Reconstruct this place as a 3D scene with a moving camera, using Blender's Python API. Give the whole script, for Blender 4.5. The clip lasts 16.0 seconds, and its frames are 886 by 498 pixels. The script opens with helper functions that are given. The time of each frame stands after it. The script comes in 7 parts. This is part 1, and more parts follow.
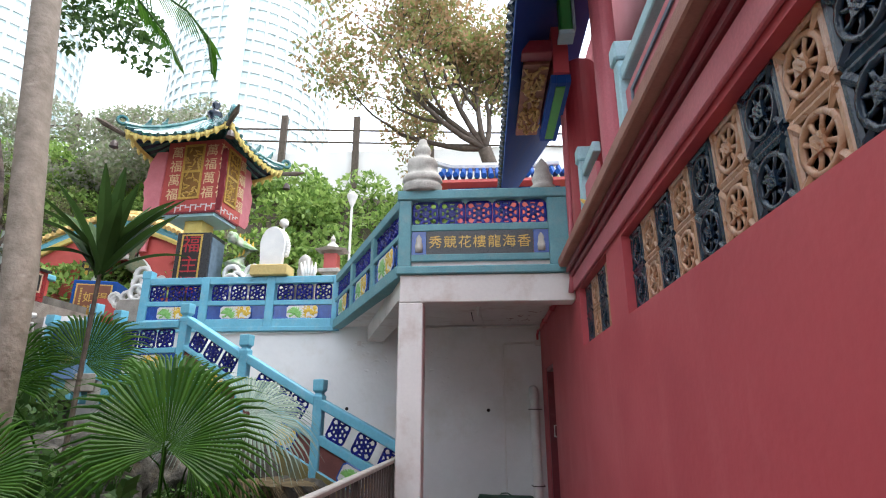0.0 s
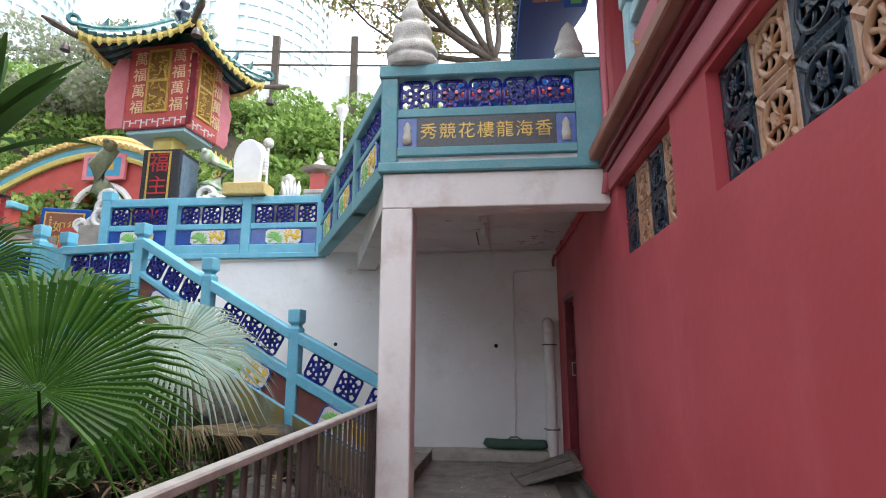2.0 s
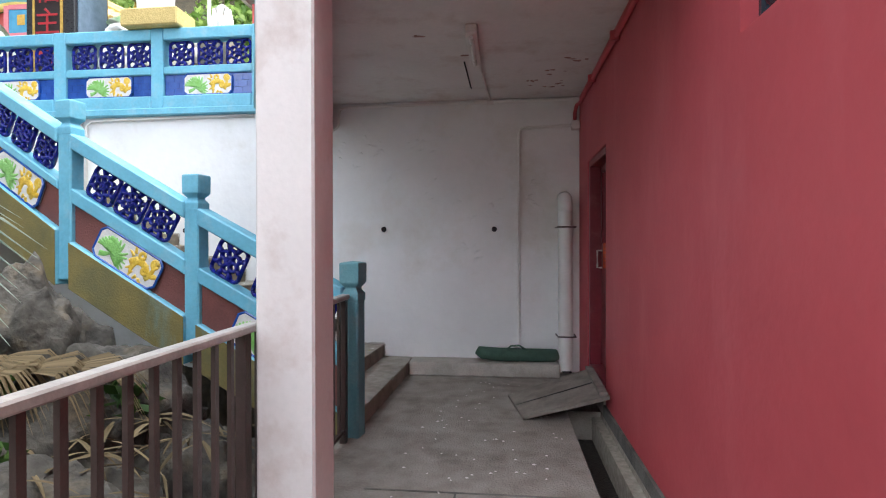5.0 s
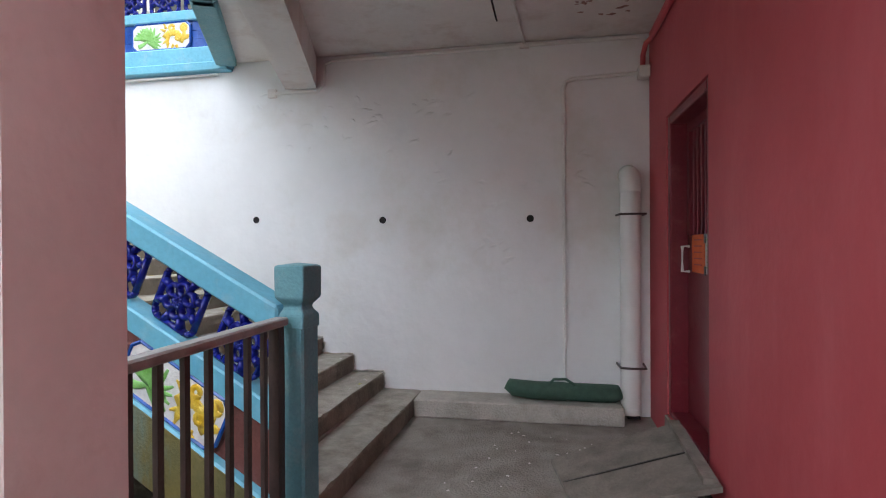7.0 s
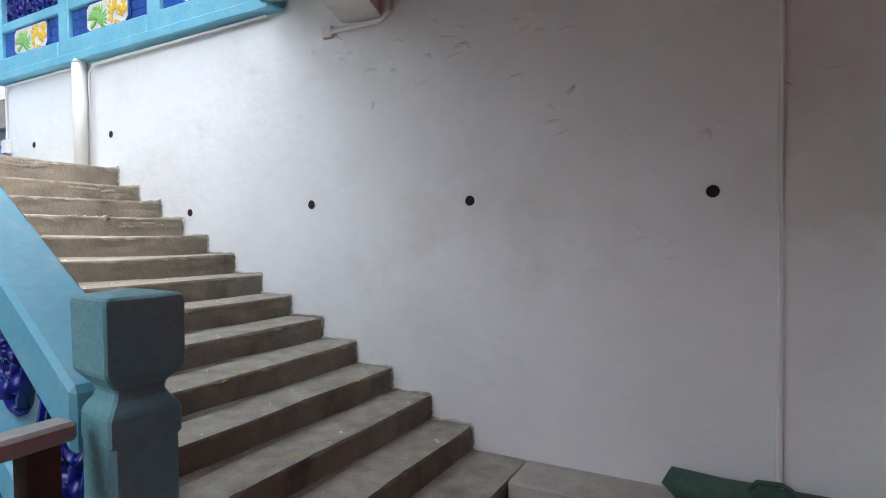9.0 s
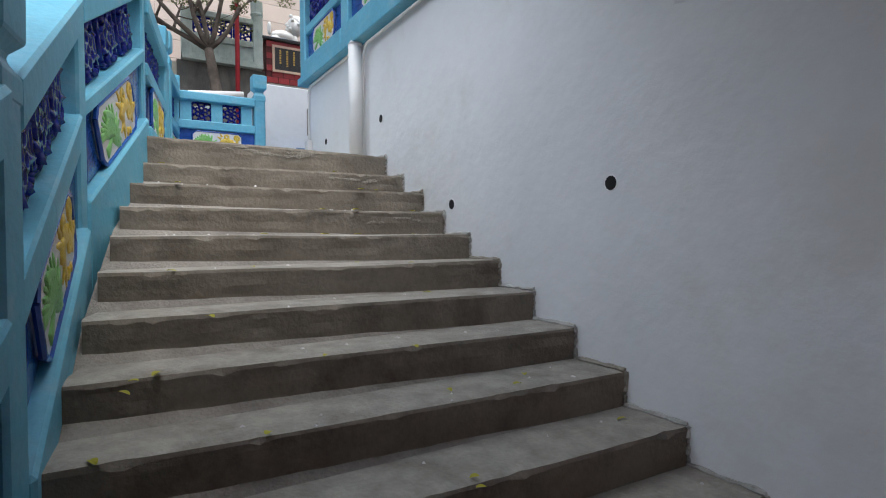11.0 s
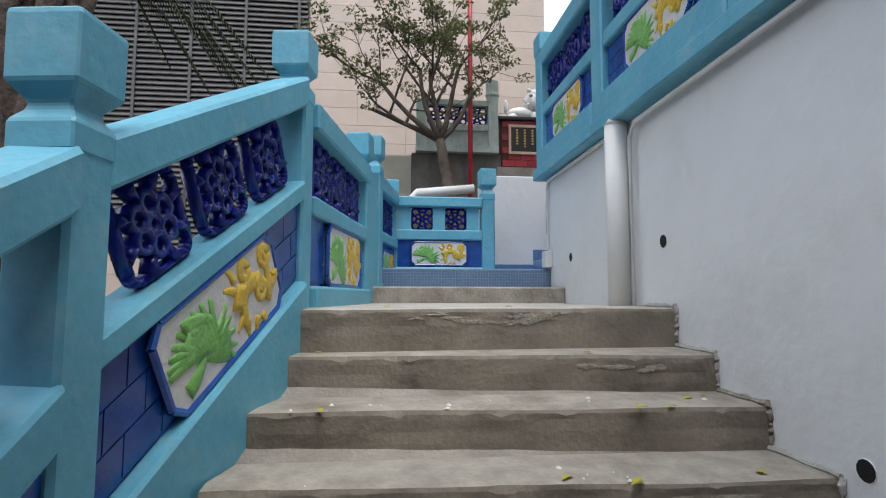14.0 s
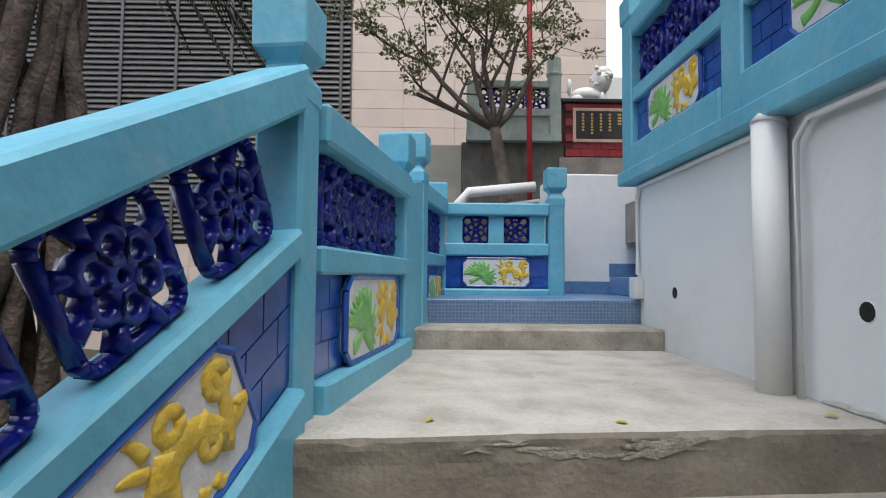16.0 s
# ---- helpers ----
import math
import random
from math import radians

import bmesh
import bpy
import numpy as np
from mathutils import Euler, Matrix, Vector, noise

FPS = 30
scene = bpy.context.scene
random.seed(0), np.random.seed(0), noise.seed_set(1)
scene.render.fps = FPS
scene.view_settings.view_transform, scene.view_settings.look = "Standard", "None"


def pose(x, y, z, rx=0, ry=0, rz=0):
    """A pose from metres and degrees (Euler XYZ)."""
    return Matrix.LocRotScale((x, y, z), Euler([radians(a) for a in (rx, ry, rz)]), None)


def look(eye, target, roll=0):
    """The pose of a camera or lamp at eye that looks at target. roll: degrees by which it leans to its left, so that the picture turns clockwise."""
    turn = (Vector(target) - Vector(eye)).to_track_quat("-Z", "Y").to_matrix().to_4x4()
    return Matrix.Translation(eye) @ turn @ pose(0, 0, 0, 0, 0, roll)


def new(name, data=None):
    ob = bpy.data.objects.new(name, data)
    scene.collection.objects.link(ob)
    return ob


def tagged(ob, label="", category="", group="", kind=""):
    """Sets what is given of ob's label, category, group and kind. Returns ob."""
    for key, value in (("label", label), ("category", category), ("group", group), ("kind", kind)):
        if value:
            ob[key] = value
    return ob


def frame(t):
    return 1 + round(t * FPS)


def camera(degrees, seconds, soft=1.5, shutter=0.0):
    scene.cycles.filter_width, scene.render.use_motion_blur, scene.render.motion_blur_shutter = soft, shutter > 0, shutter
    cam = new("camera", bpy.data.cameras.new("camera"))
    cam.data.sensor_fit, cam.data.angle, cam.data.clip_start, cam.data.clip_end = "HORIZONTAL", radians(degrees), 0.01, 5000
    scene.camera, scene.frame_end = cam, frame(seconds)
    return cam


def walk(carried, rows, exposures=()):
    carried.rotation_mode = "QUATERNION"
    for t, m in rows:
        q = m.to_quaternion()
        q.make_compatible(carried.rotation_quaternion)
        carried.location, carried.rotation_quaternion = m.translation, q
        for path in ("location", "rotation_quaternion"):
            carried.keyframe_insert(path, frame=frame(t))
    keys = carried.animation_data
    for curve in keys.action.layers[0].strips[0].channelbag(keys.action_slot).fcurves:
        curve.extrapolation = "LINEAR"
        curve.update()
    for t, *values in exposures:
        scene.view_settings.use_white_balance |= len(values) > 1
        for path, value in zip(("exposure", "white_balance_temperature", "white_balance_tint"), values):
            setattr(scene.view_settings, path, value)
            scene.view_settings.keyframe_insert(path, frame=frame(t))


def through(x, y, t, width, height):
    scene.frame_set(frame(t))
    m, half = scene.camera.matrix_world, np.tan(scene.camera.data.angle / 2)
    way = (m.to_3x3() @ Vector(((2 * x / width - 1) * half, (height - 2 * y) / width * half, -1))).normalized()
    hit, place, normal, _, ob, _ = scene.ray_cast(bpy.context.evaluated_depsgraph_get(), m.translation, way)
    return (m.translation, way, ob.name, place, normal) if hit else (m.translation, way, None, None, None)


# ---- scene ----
cam = camera(78.4, 16.0, soft=1.1)
PATH = [
    (0, (0.064, -0.639, 1.583), (-0.075, 1.265, 2.178), 0.1),
    (0.5, (0.031, -0.266, 1.572), (-0.119, 1.651, 2.123), 0.3),
    (1, (0.043, 0.108, 1.554), (-0.108, 2.037, 2.058), 0.3),
    (1.5, (0.093, 0.479, 1.557), (-0.068, 2.419, 2.013), 0.1),
    (2, (0.074, 0.873, 1.551), (-0.099, 2.827, 1.94), 0.1),
    (2.5, (0.083, 1.248, 1.534), (-0.099, 3.215, 1.849), 0.1),
    (3, (0.11, 1.644, 1.535), (-0.085, 3.619, 1.781), 0.0),
    (3.5, (0.102, 2.052, 1.534), (-0.103, 4.033, 1.716), 0.0),
    (4, (0.158, 2.478, 1.514), (-0.052, 4.464, 1.631), -0.2),
    (4.5, (0.232, 2.811, 1.5), (0.019, 4.799, 1.542), -0.2),
    (5, (0.248, 3.207, 1.521), (0.029, 5.195, 1.51), -0.1),
    (7.5, (0.254, 5.392, 1.472), (-0.177, 7.345, 1.461), -0.3),
    (8, (0.27, 5.86, 1.496), (-0.259, 7.789, 1.467), -0.2),
    (10.5, (-0.397, 7.714, 1.514), (-1.977, 8.94, 1.478), -0.7),
    (11, (-0.813, 7.934, 1.511), (-2.522, 8.972, 1.468), -0.4),
    (11.5, (-1.208, 8.172, 1.622), (-3.014, 9.029, 1.565), -0.4),
    (12, (-1.475, 8.23, 1.739), (-3.362, 8.892, 1.691), -0.3),
    (12.5, (-1.711, 8.283, 1.897), (-3.645, 8.792, 1.924), -0.1),
    (13, (-1.924, 8.417, 2.046), (-3.882, 8.815, 2.135), -0.2),
    (13.5, (-2.155, 8.438, 2.154), (-4.131, 8.709, 2.3), -0.1),
    (14, (-2.388, 8.476, 2.224), (-4.369, 8.687, 2.397), 0.1),
    (14.5, (-2.61, 8.493, 2.339), (-4.599, 8.614, 2.512), 0.3),
    (15, (-2.825, 8.443, 2.472), (-4.817, 8.487, 2.641), 0.3),
    (15.5, (-3.037, 8.479, 2.514), (-5.03, 8.512, 2.681), 0.5),
    (16, (-3.261, 8.491, 2.6), (-5.258, 8.526, 2.698), 0.5),
]
walk(cam, [(t, look(eye, target, roll)) for t, eye, target, roll in PATH],
     [(0.0, 0.72, 6500, 10), (3.0, 0.95, 6500, 10), (5.0, 1.35, 6500, 10), (7.5, 1.55, 6600, 10), (8.0, 1.55, 6600, 10),
      (10.5, 0.38, 6200, 10), (12.0, 0.12, 6250, 10), (14.0, -0.1, 6300, 10), (16.0, -0.05, 6330, 10)])

# ---- light ----
world = bpy.data.worlds.new("sky")
scene.world = world
world.use_nodes = True
wn = world.node_tree.nodes
wl = world.node_tree.links
sky = wn.new("ShaderNodeTexSky")
sky.sky_type = "NISHITA"
sky.sun_disc = False
sky.sun_elevation = radians(68)
sky.sun_rotation = radians(80)
haze = wn.new("ShaderNodeMix")
haze.data_type = "RGBA"
haze.inputs[0].default_value = 0.7
haze.inputs[7].default_value = (10.0, 10.6, 11.4, 1)
wl.new(sky.outputs[0], haze.inputs[6])
wl.new(haze.outputs[2], wn["Background"].inputs[0])
wn["Background"].inputs[1].default_value = 0.22
sun = new("sun", bpy.data.lights.new("sun", "SUN"))
sun.data.energy = 3.0
sun.data.angle = radians(40)
sun.data.color = (1.0, 0.95, 0.88)
sun.matrix_basis = look((0, 0, 30), (-11.5, -2.0, 0.0))


# ---- materials ----
def surf(name, base, other=None, scale=6.0, rough=0.6, bump=0.15, metal=0.0, fine=60.0, stain=None, stain_scale=1.5,
         stain_amount=0.5, streak=False, coat=0.0, vary=0.0, spec=0.5, grain=0.08):
    """A painted or raw surface: two colours mixed by noise, stains of their own shape, fine relief."""
    m = bpy.data.materials.new(name)
    m.use_nodes = True
    n, l = m.node_tree.nodes, m.node_tree.links
    b = n["Principled BSDF"]
    geo = n.new("ShaderNodeNewGeometry")
    big = n.new("ShaderNodeTexNoise")
    big.inputs["Scale"].default_value = scale
    big.inputs["Detail"].default_value = 6
    l.new(geo.outputs["Position"], big.inputs["Vector"])
    ramp = n.new("ShaderNodeValToRGB")
    ramp.color_ramp.elements[0].position = 0.35
    ramp.color_ramp.elements[1].position = 0.68
    ramp.color_ramp.elements[0].color = (*base, 1)
    ramp.color_ramp.elements[1].color = (*(other or [c * 0.8 for c in base]), 1)
    l.new(big.outputs["Fac"], ramp.inputs[0])
    col = ramp.outputs[0]
    if stain:
        mp = n.new("ShaderNodeMapping")
        mp.inputs["Scale"].default_value = (1, 1, 0.25) if streak else (1, 1, 1)
        l.new(geo.outputs["Position"], mp.inputs["Vector"])
        st = n.new("ShaderNodeTexNoise")
        st.inputs["Scale"].default_value = stain_scale
        st.inputs["Detail"].default_value = 8
        st.inputs["Roughness"].default_value = 0.65
        l.new(mp.outputs[0], st.inputs["Vector"])
        sr = n.new("ShaderNodeMapRange")
        sr.inputs[1].default_value = 0.52
        sr.inputs[2].default_value = 0.72
        sr.inputs[4].default_value = stain_amount
        l.new(st.outputs["Fac"], sr.inputs[0])
        mx = n.new("ShaderNodeMix")
        mx.data_type = "RGBA"
        l.new(sr.outputs[0], mx.inputs[0])
        l.new(col, mx.inputs[6])
        mx.inputs[7].default_value = (*stain, 1)
        col = mx.outputs[2]
    if vary:
        info = n.new("ShaderNodeObjectInfo")
        hs = n.new("ShaderNodeHueSaturation")
        vr = n.new("ShaderNodeMapRange")
        vr.inputs[3].default_value = 1 - vary
        vr.inputs[4].default_value = 1 + vary
        l.new(info.outputs["Random"], vr.inputs[0])
        l.new(vr.outputs[0], hs.inputs["Value"])
        l.new(col, hs.inputs["Color"])
        col = hs.outputs[0]
    fn = n.new("ShaderNodeTexNoise")
    fn.inputs["Scale"].default_value = fine
    fn.inputs["Detail"].default_value = 5
    l.new(geo.outputs["Position"], fn.inputs["Vector"])
    gr = n.new("ShaderNodeMapRange")
    gr.inputs[1].default_value = 0.3
    gr.inputs[2].default_value = 0.7
    gr.inputs[3].default_value = 1 - grain
    gr.inputs[4].default_value = 1 + grain
    l.new(fn.outputs["Fac"], gr.inputs[0])
    gh = n.new("ShaderNodeHueSaturation")
    l.new(gr.outputs[0], gh.inputs["Value"])
    l.new(col, gh.inputs["Color"])
    l.new(gh.outputs[0], b.inputs["Base Color"])
    bp = n.new("ShaderNodeBump")
    bp.inputs["Strength"].default_value = bump
    bp.inputs["Distance"].default_value = 0.02
    l.new(fn.outputs["Fac"], bp.inputs["Height"])
    l.new(bp.outputs[0], b.inputs["Normal"])
    rr = n.new("ShaderNodeMapRange")
    rr.inputs[3].default_value = max(0.05, rough - 0.12)
    rr.inputs[4].default_value = min(1.0, rough + 0.12)
    l.new(big.outputs["Fac"], rr.inputs[0])
    l.new(rr.outputs[0], b.inputs["Roughness"])
    b.inputs["Metallic"].default_value = metal
    b.inputs["Coat Weight"].default_value = coat
    b.inputs["Coat Roughness"].default_value = 0.15
    b.inputs["Specular IOR Level"].default_value = spec
    return m


def leafy(name, base, other, rough=0.5, through=0.25):
    """Leaves: a colour for every leaf between two, with some light let through."""
    m = bpy.data.materials.new(name)
    m.use_nodes = True
    n, l = m.node_tree.nodes, m.node_tree.links
    b = n["Principled BSDF"]
    geo = n.new("ShaderNodeNewGeometry")
    ramp = n.new("ShaderNodeValToRGB")
    ramp.color_ramp.elements[0].color = (*base, 1)
    ramp.color_ramp.elements[1].color = (*other, 1)
    l.new(geo.outputs["Random Per Island"], ramp.inputs[0])
    l.new(ramp.outputs[0], b.inputs["Base Color"])
    b.inputs["Roughness"].default_value = rough
    b.inputs["Specular IOR Level"].default_value = 0.2
    tr = n.new("ShaderNodeBsdfTranslucent")
    l.new(ramp.outputs[0], tr.inputs[0])
    mix = n.new("ShaderNodeMixShader")
    mix.inputs[0].default_value = through
    l.new(b.outputs[0], mix.inputs[1])
    l.new(tr.outputs[0], mix.inputs[2])
    l.new(mix.outputs[0], n["Material Output"].inputs[0])
    return m


TURQ = surf("turquoise_paint", (0.115, 0.37, 0.50), (0.15, 0.44, 0.57), 3.0, 0.5, 0.16, fine=30, stain=(0.34, 0.46, 0.50), stain_scale=7, stain_amount=0.4, grain=0.06)
TURQ_OLD = surf("weathered_turquoise_paint", (0.10, 0.27, 0.31), (0.14, 0.32, 0.36), 4.0, 0.65, 0.25, stain=(0.30, 0.33, 0.32), stain_scale=7, stain_amount=0.35)
RUSTY = surf("rust_stained_turquoise", (0.13, 0.30, 0.31), (0.20, 0.27, 0.20), 3.0, 0.7, 0.25, stain=(0.22, 0.16, 0.03), stain_scale=1.6, stain_amount=0.95, streak=True)
OLIVE = surf("olive_stained_paint", (0.19, 0.15, 0.045), (0.13, 0.12, 0.05), 4, 0.8, 0.35, stain=(0.13, 0.30, 0.33), stain_scale=1.6, stain_amount=0.8, streak=True)
BLUE = surf("cobalt_glaze", (0.005, 0.009, 0.17), (0.009, 0.016, 0.25), 25, 0.2, 0.25, fine=40, coat=0.35, spec=0.3)
BLUETILE = surf("blue_glazed_tile", (0.012, 0.06, 0.27), (0.018, 0.085, 0.36), 12, 0.2, 0.1, coat=0.4, vary=0.15)
TAN = surf("tan_glaze", (0.40, 0.20, 0.11), (0.47, 0.27, 0.16), 18, 0.3, 0.25, coat=0.3)
NAVY = surf("dark_navy_glaze", (0.007, 0.014, 0.03), (0.012, 0.03, 0.055), 18, 0.2, 0.25, coat=0.25, spec=0.35)
WHITE = surf("white_plaster", (0.79, 0.79, 0.79), (0.73, 0.73, 0.73), 1.2, 0.75, 0.28, fine=11, stain=(0.60, 0.56, 0.49), stain_scale=0.9, stain_amount=0.6, grain=0.012)
CREAM = surf("cream_plaster", (0.72, 0.68, 0.66), (0.66, 0.62, 0.60), 1.5, 0.75, 0.12, fine=25, stain=(0.44, 0.32, 0.27), stain_scale=2.6, stain_amount=0.5, grain=0.025)
RED = surf("red_wall_paint", (0.49, 0.070, 0.086), (0.44, 0.06, 0.075), 1.2, 0.55, 0.1, fine=18, stain=(0.57, 0.14, 0.16), stain_scale=1.6, stain_amount=0.45, streak=True, grain=0.02)
PINK = surf("pink_paint", (0.52, 0.14, 0.17), (0.48, 0.12, 0.15), 2, 0.55, 0.1)
DARKRED = surf("dark_red_paint", (0.16, 0.012, 0.022), (0.20, 0.016, 0.028), 3, 0.4, 0.1, stain=(0.28, 0.10, 0.10), stain_scale=5, stain_amount=0.4)
LEDGE = surf("brown_ledge", (0.36, 0.17, 0.13), (0.30, 0.14, 0.11), 4, 0.7, 0.2)
CONC = surf("worn_concrete", (0.31, 0.28, 0.245), (0.22, 0.195, 0.17), 5, 0.85, 0.6, fine=60, stain=(0.11, 0.09, 0.075), stain_scale=2.2, stain_amount=0.7)
LANDC = surf("pale_landing_screed", (0.49, 0.455, 0.405), (0.37, 0.345, 0.305), 5, 0.85, 0.5, fine=60, stain=(0.30, 0.26, 0.21), stain_scale=5, stain_amount=0.4)
STEP = surf("step_concrete", (0.37, 0.335, 0.285), (0.26, 0.235, 0.20), 9, 0.8, 0.35, fine=55, stain=(0.11, 0.085, 0.065), stain_scale=3, stain_amount=0.6)
# Step concrete toned darker: the risers' shade is in the colour, plus dirt stains.
RISER = surf("shaded_grimy_riser", (0.25, 0.215, 0.17), (0.165, 0.14, 0.11), 4, 0.85, 0.3, fine=45, stain=(0.055, 0.042, 0.033), stain_scale=2.6, stain_amount=0.75)
SKIM = surf("pale_mortar_skim", (0.36, 0.325, 0.27), (0.25, 0.22, 0.18), 20, 0.9, 0.6, fine=60)
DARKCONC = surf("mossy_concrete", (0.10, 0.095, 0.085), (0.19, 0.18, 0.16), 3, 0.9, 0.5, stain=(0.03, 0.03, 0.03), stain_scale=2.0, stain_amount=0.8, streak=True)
RAILM = surf("brown_rail_paint", (0.045, 0.030, 0.027), (0.065, 0.042, 0.037), 8, 0.4, 0.1)
HANDR = surf("worn_handrail", (0.36, 0.33, 0.31), (0.25, 0.225, 0.21), 8, 0.45, 0.1)
PVC = surf("white_pipe", (0.80, 0.79, 0.77), (0.72, 0.71, 0.69), 3, 0.65, 0.08, spec=0.3, grain=0.01)
# Near black: paints the shade of hollows, and colours the lamp's black cord.
DARK = surf("hollow_shade_and_cord_black", (0.01, 0.01, 0.012), (0.015, 0.012, 0.012), 5, 0.9, 0.1)
GREENBAG = surf("green_canvas", (0.035, 0.085, 0.06), (0.05, 0.11, 0.08), 20, 0.7, 0.4, fine=120)
BOARD = surf("weathered_board", (0.25, 0.22, 0.19), (0.16, 0.14, 0.12), 6, 0.85, 0.4, fine=50)
PAPERW = surf("white_panel_glaze", (0.70, 0.68, 0.66), (0.60, 0.58, 0.58), 15, 0.35, 0.2)
GREENG = surf("green_glaze", (0.16, 0.40, 0.08), (0.24, 0.50, 0.16), 20, 0.35, 0.3)
YELG = surf("yellow_glaze", (0.62, 0.38, 0.02), (0.70, 0.50, 0.08), 20, 0.35, 0.3)
GOLD = surf("gold_leaf", (0.62, 0.42, 0.10), (0.50, 0.30, 0.06), 20, 0.35, 0.3, metal=0.3)
BLACK = surf("black_granite", (0.018, 0.018, 0.02), (0.035, 0.035, 0.038), 90, 0.3, 0.05)
STONE = surf("pale_stone", (0.52, 0.50, 0.46), (0.36, 0.35, 0.32), 6, 0.85, 0.4, stain=(0.16, 0.16, 0.14), stain_scale=4, stain_amount=0.6)
MARBLE = surf("white_marble", (0.74, 0.73, 0.70), (0.62, 0.62, 0.61), 3, 0.4, 0.1)
PALESTONE = surf("yellow_stone", (0.56, 0.42, 0.16), (0.48, 0.36, 0.13), 20, 0.7, 0.4)
ROCK = surf("grey_rock", (0.075, 0.07, 0.06), (0.02, 0.019, 0.017), 5, 0.9, 1.0, fine=22, stain=(0.11, 0.085, 0.05), stain_scale=3.5, stain_amount=0.7, grain=0.3)
SOIL = surf("leafy_soil", (0.05, 0.042, 0.03), (0.085, 0.07, 0.045), 5, 0.95, 0.8)
BARK = surf("brown_bark", (0.11, 0.085, 0.065), (0.065, 0.05, 0.04), 9, 0.9, 0.8, fine=25)
PALMBARK = surf("palm_bark", (0.26, 0.22, 0.18), (0.18, 0.15, 0.12), 8, 0.9, 0.6, fine=20)
LEAF = leafy("hill_leaves", (0.08, 0.17, 0.03), (0.36, 0.50, 0.15), through=0.45)
LEAF_BROWN = leafy("autumn_leaves", (0.19, 0.27, 0.08), (0.46, 0.27, 0.17), through=0.5)
PALM = leafy("fan_palm_green", (0.016, 0.062, 0.006), (0.055, 0.14, 0.016), 0.4, 0.45)
PALM_PALE = leafy("pale_palm_green", (0.16, 0.24, 0.19), (0.32, 0.40, 0.34), 0.3, 0.2)
SHRUB = leafy("garden_shrub", (0.022, 0.06, 0.015), (0.075, 0.14, 0.035))
DRY = leafy("dry_fronds", (0.085, 0.065, 0.035), (0.17, 0.13, 0.075), 0.8, 0.15)


# ---- builders ----
def empty(name, loc, label, category, group="", kind=""):
    e = new(name)
    e.location = loc
    bpy.context.view_layer.update()
    return tagged(e, label, category, group, kind)


def link(name, me, material, parent=None, label=""):
    me.materials.append(material)
    ob = new(name, me)
    if parent is not None:
        ob.parent = parent
        ob.matrix_parent_inverse = parent.matrix_world.inverted()
    if label:
        ob["label"] = label
    return ob


def part(name, bm, material, parent=None, label="", smooth=False, bev=0.0, seg=1):
    """One mesh object, in world coordinates, under a thing or part."""
    if bev:
        bmesh.ops.bevel(bm, geom=bm.edges[:], offset=bev, segments=seg, affect="EDGES", clamp_overlap=True)
    bmesh.ops.recalc_face_normals(bm, faces=bm.faces[:])
    me = bpy.data.meshes.new(name)
    bm.to_mesh(me)
    bm.free()
    if smooth:
        for p in me.polygons:
            p.use_smooth = True
    return link(name, me, material, parent, label)


def thing(name, bm, material, label, category, group="", kind="", **kw):
    return tagged(part(name, bm, material, None, **kw), label, category, group, kind)


def box(bm, x0, y0, z0, x1, y1, z1, m=None):
    vs = [bm.verts.new(Vector((x, y, z)) if m is None else m @ Vector((x, y, z))) for z in (z0, z1) for x, y in ((x0, y0), (x1, y0), (x1, y1), (x0, y1))]
    for f in ((3, 2, 1, 0), (4, 5, 6, 7), (0, 1, 5, 4), (1, 2, 6, 5), (2, 3, 7, 6), (3, 0, 4, 7)):
        bm.faces.new([vs[i] for i in f])
    return bm


def boxes(*items, m=None):
    bm = bmesh.new()
    for it in items:
        box(bm, *it, m=m)
    return bm


def beam(bm, a, b, lo, hi, thick):
    """A bar from a to b with upright ends: it spans lo to hi above the line, thick across it."""
    a, b = Vector(a), Vector(b)
    d = (b - a).to_2d().normalized()
    n = Vector((-d.y, d.x, 0)) * thick / 2
    vs = [bm.verts.new(p + s * n + Vector((0, 0, h))) for h in (lo, hi) for p, s in ((a, 1), (b, 1), (b, -1), (a, -1))]
    for f in ((3, 2, 1, 0), (4, 5, 6, 7), (0, 1, 5, 4), (1, 2, 6, 5), (2, 3, 7, 6), (3, 0, 4, 7)):
        bm.faces.new([vs[i] for i in f])
    return bm


def tube(bm, pts, r, seg=8, close=True):
    """A round bar through points; r is one radius or one for each point."""
    pts = [Vector(p) for p in pts]
    rs = r if isinstance(r, (list, tuple)) else [r] * len(pts)
    rings = []
    for i, p in enumerate(pts):
        d = (pts[min(i + 1, len(pts) - 1)] - pts[max(i - 1, 0)]).normalized()
        q = d.to_track_quat("Z", "Y")
        rings.append([bm.verts.new(p + q @ Vector((math.cos(k * math.tau / seg) * rs[i], math.sin(k * math.tau / seg) * rs[i], 0))) for k in range(seg)])
    for a, b in zip(rings, rings[1:]):
        for k in range(seg):
            bm.faces.new((a[k], a[(k + 1) % seg], b[(k + 1) % seg], b[k]))
    if close:
        bm.faces.new(rings[0][::-1])
        bm.faces.new(rings[-1])
    return bm


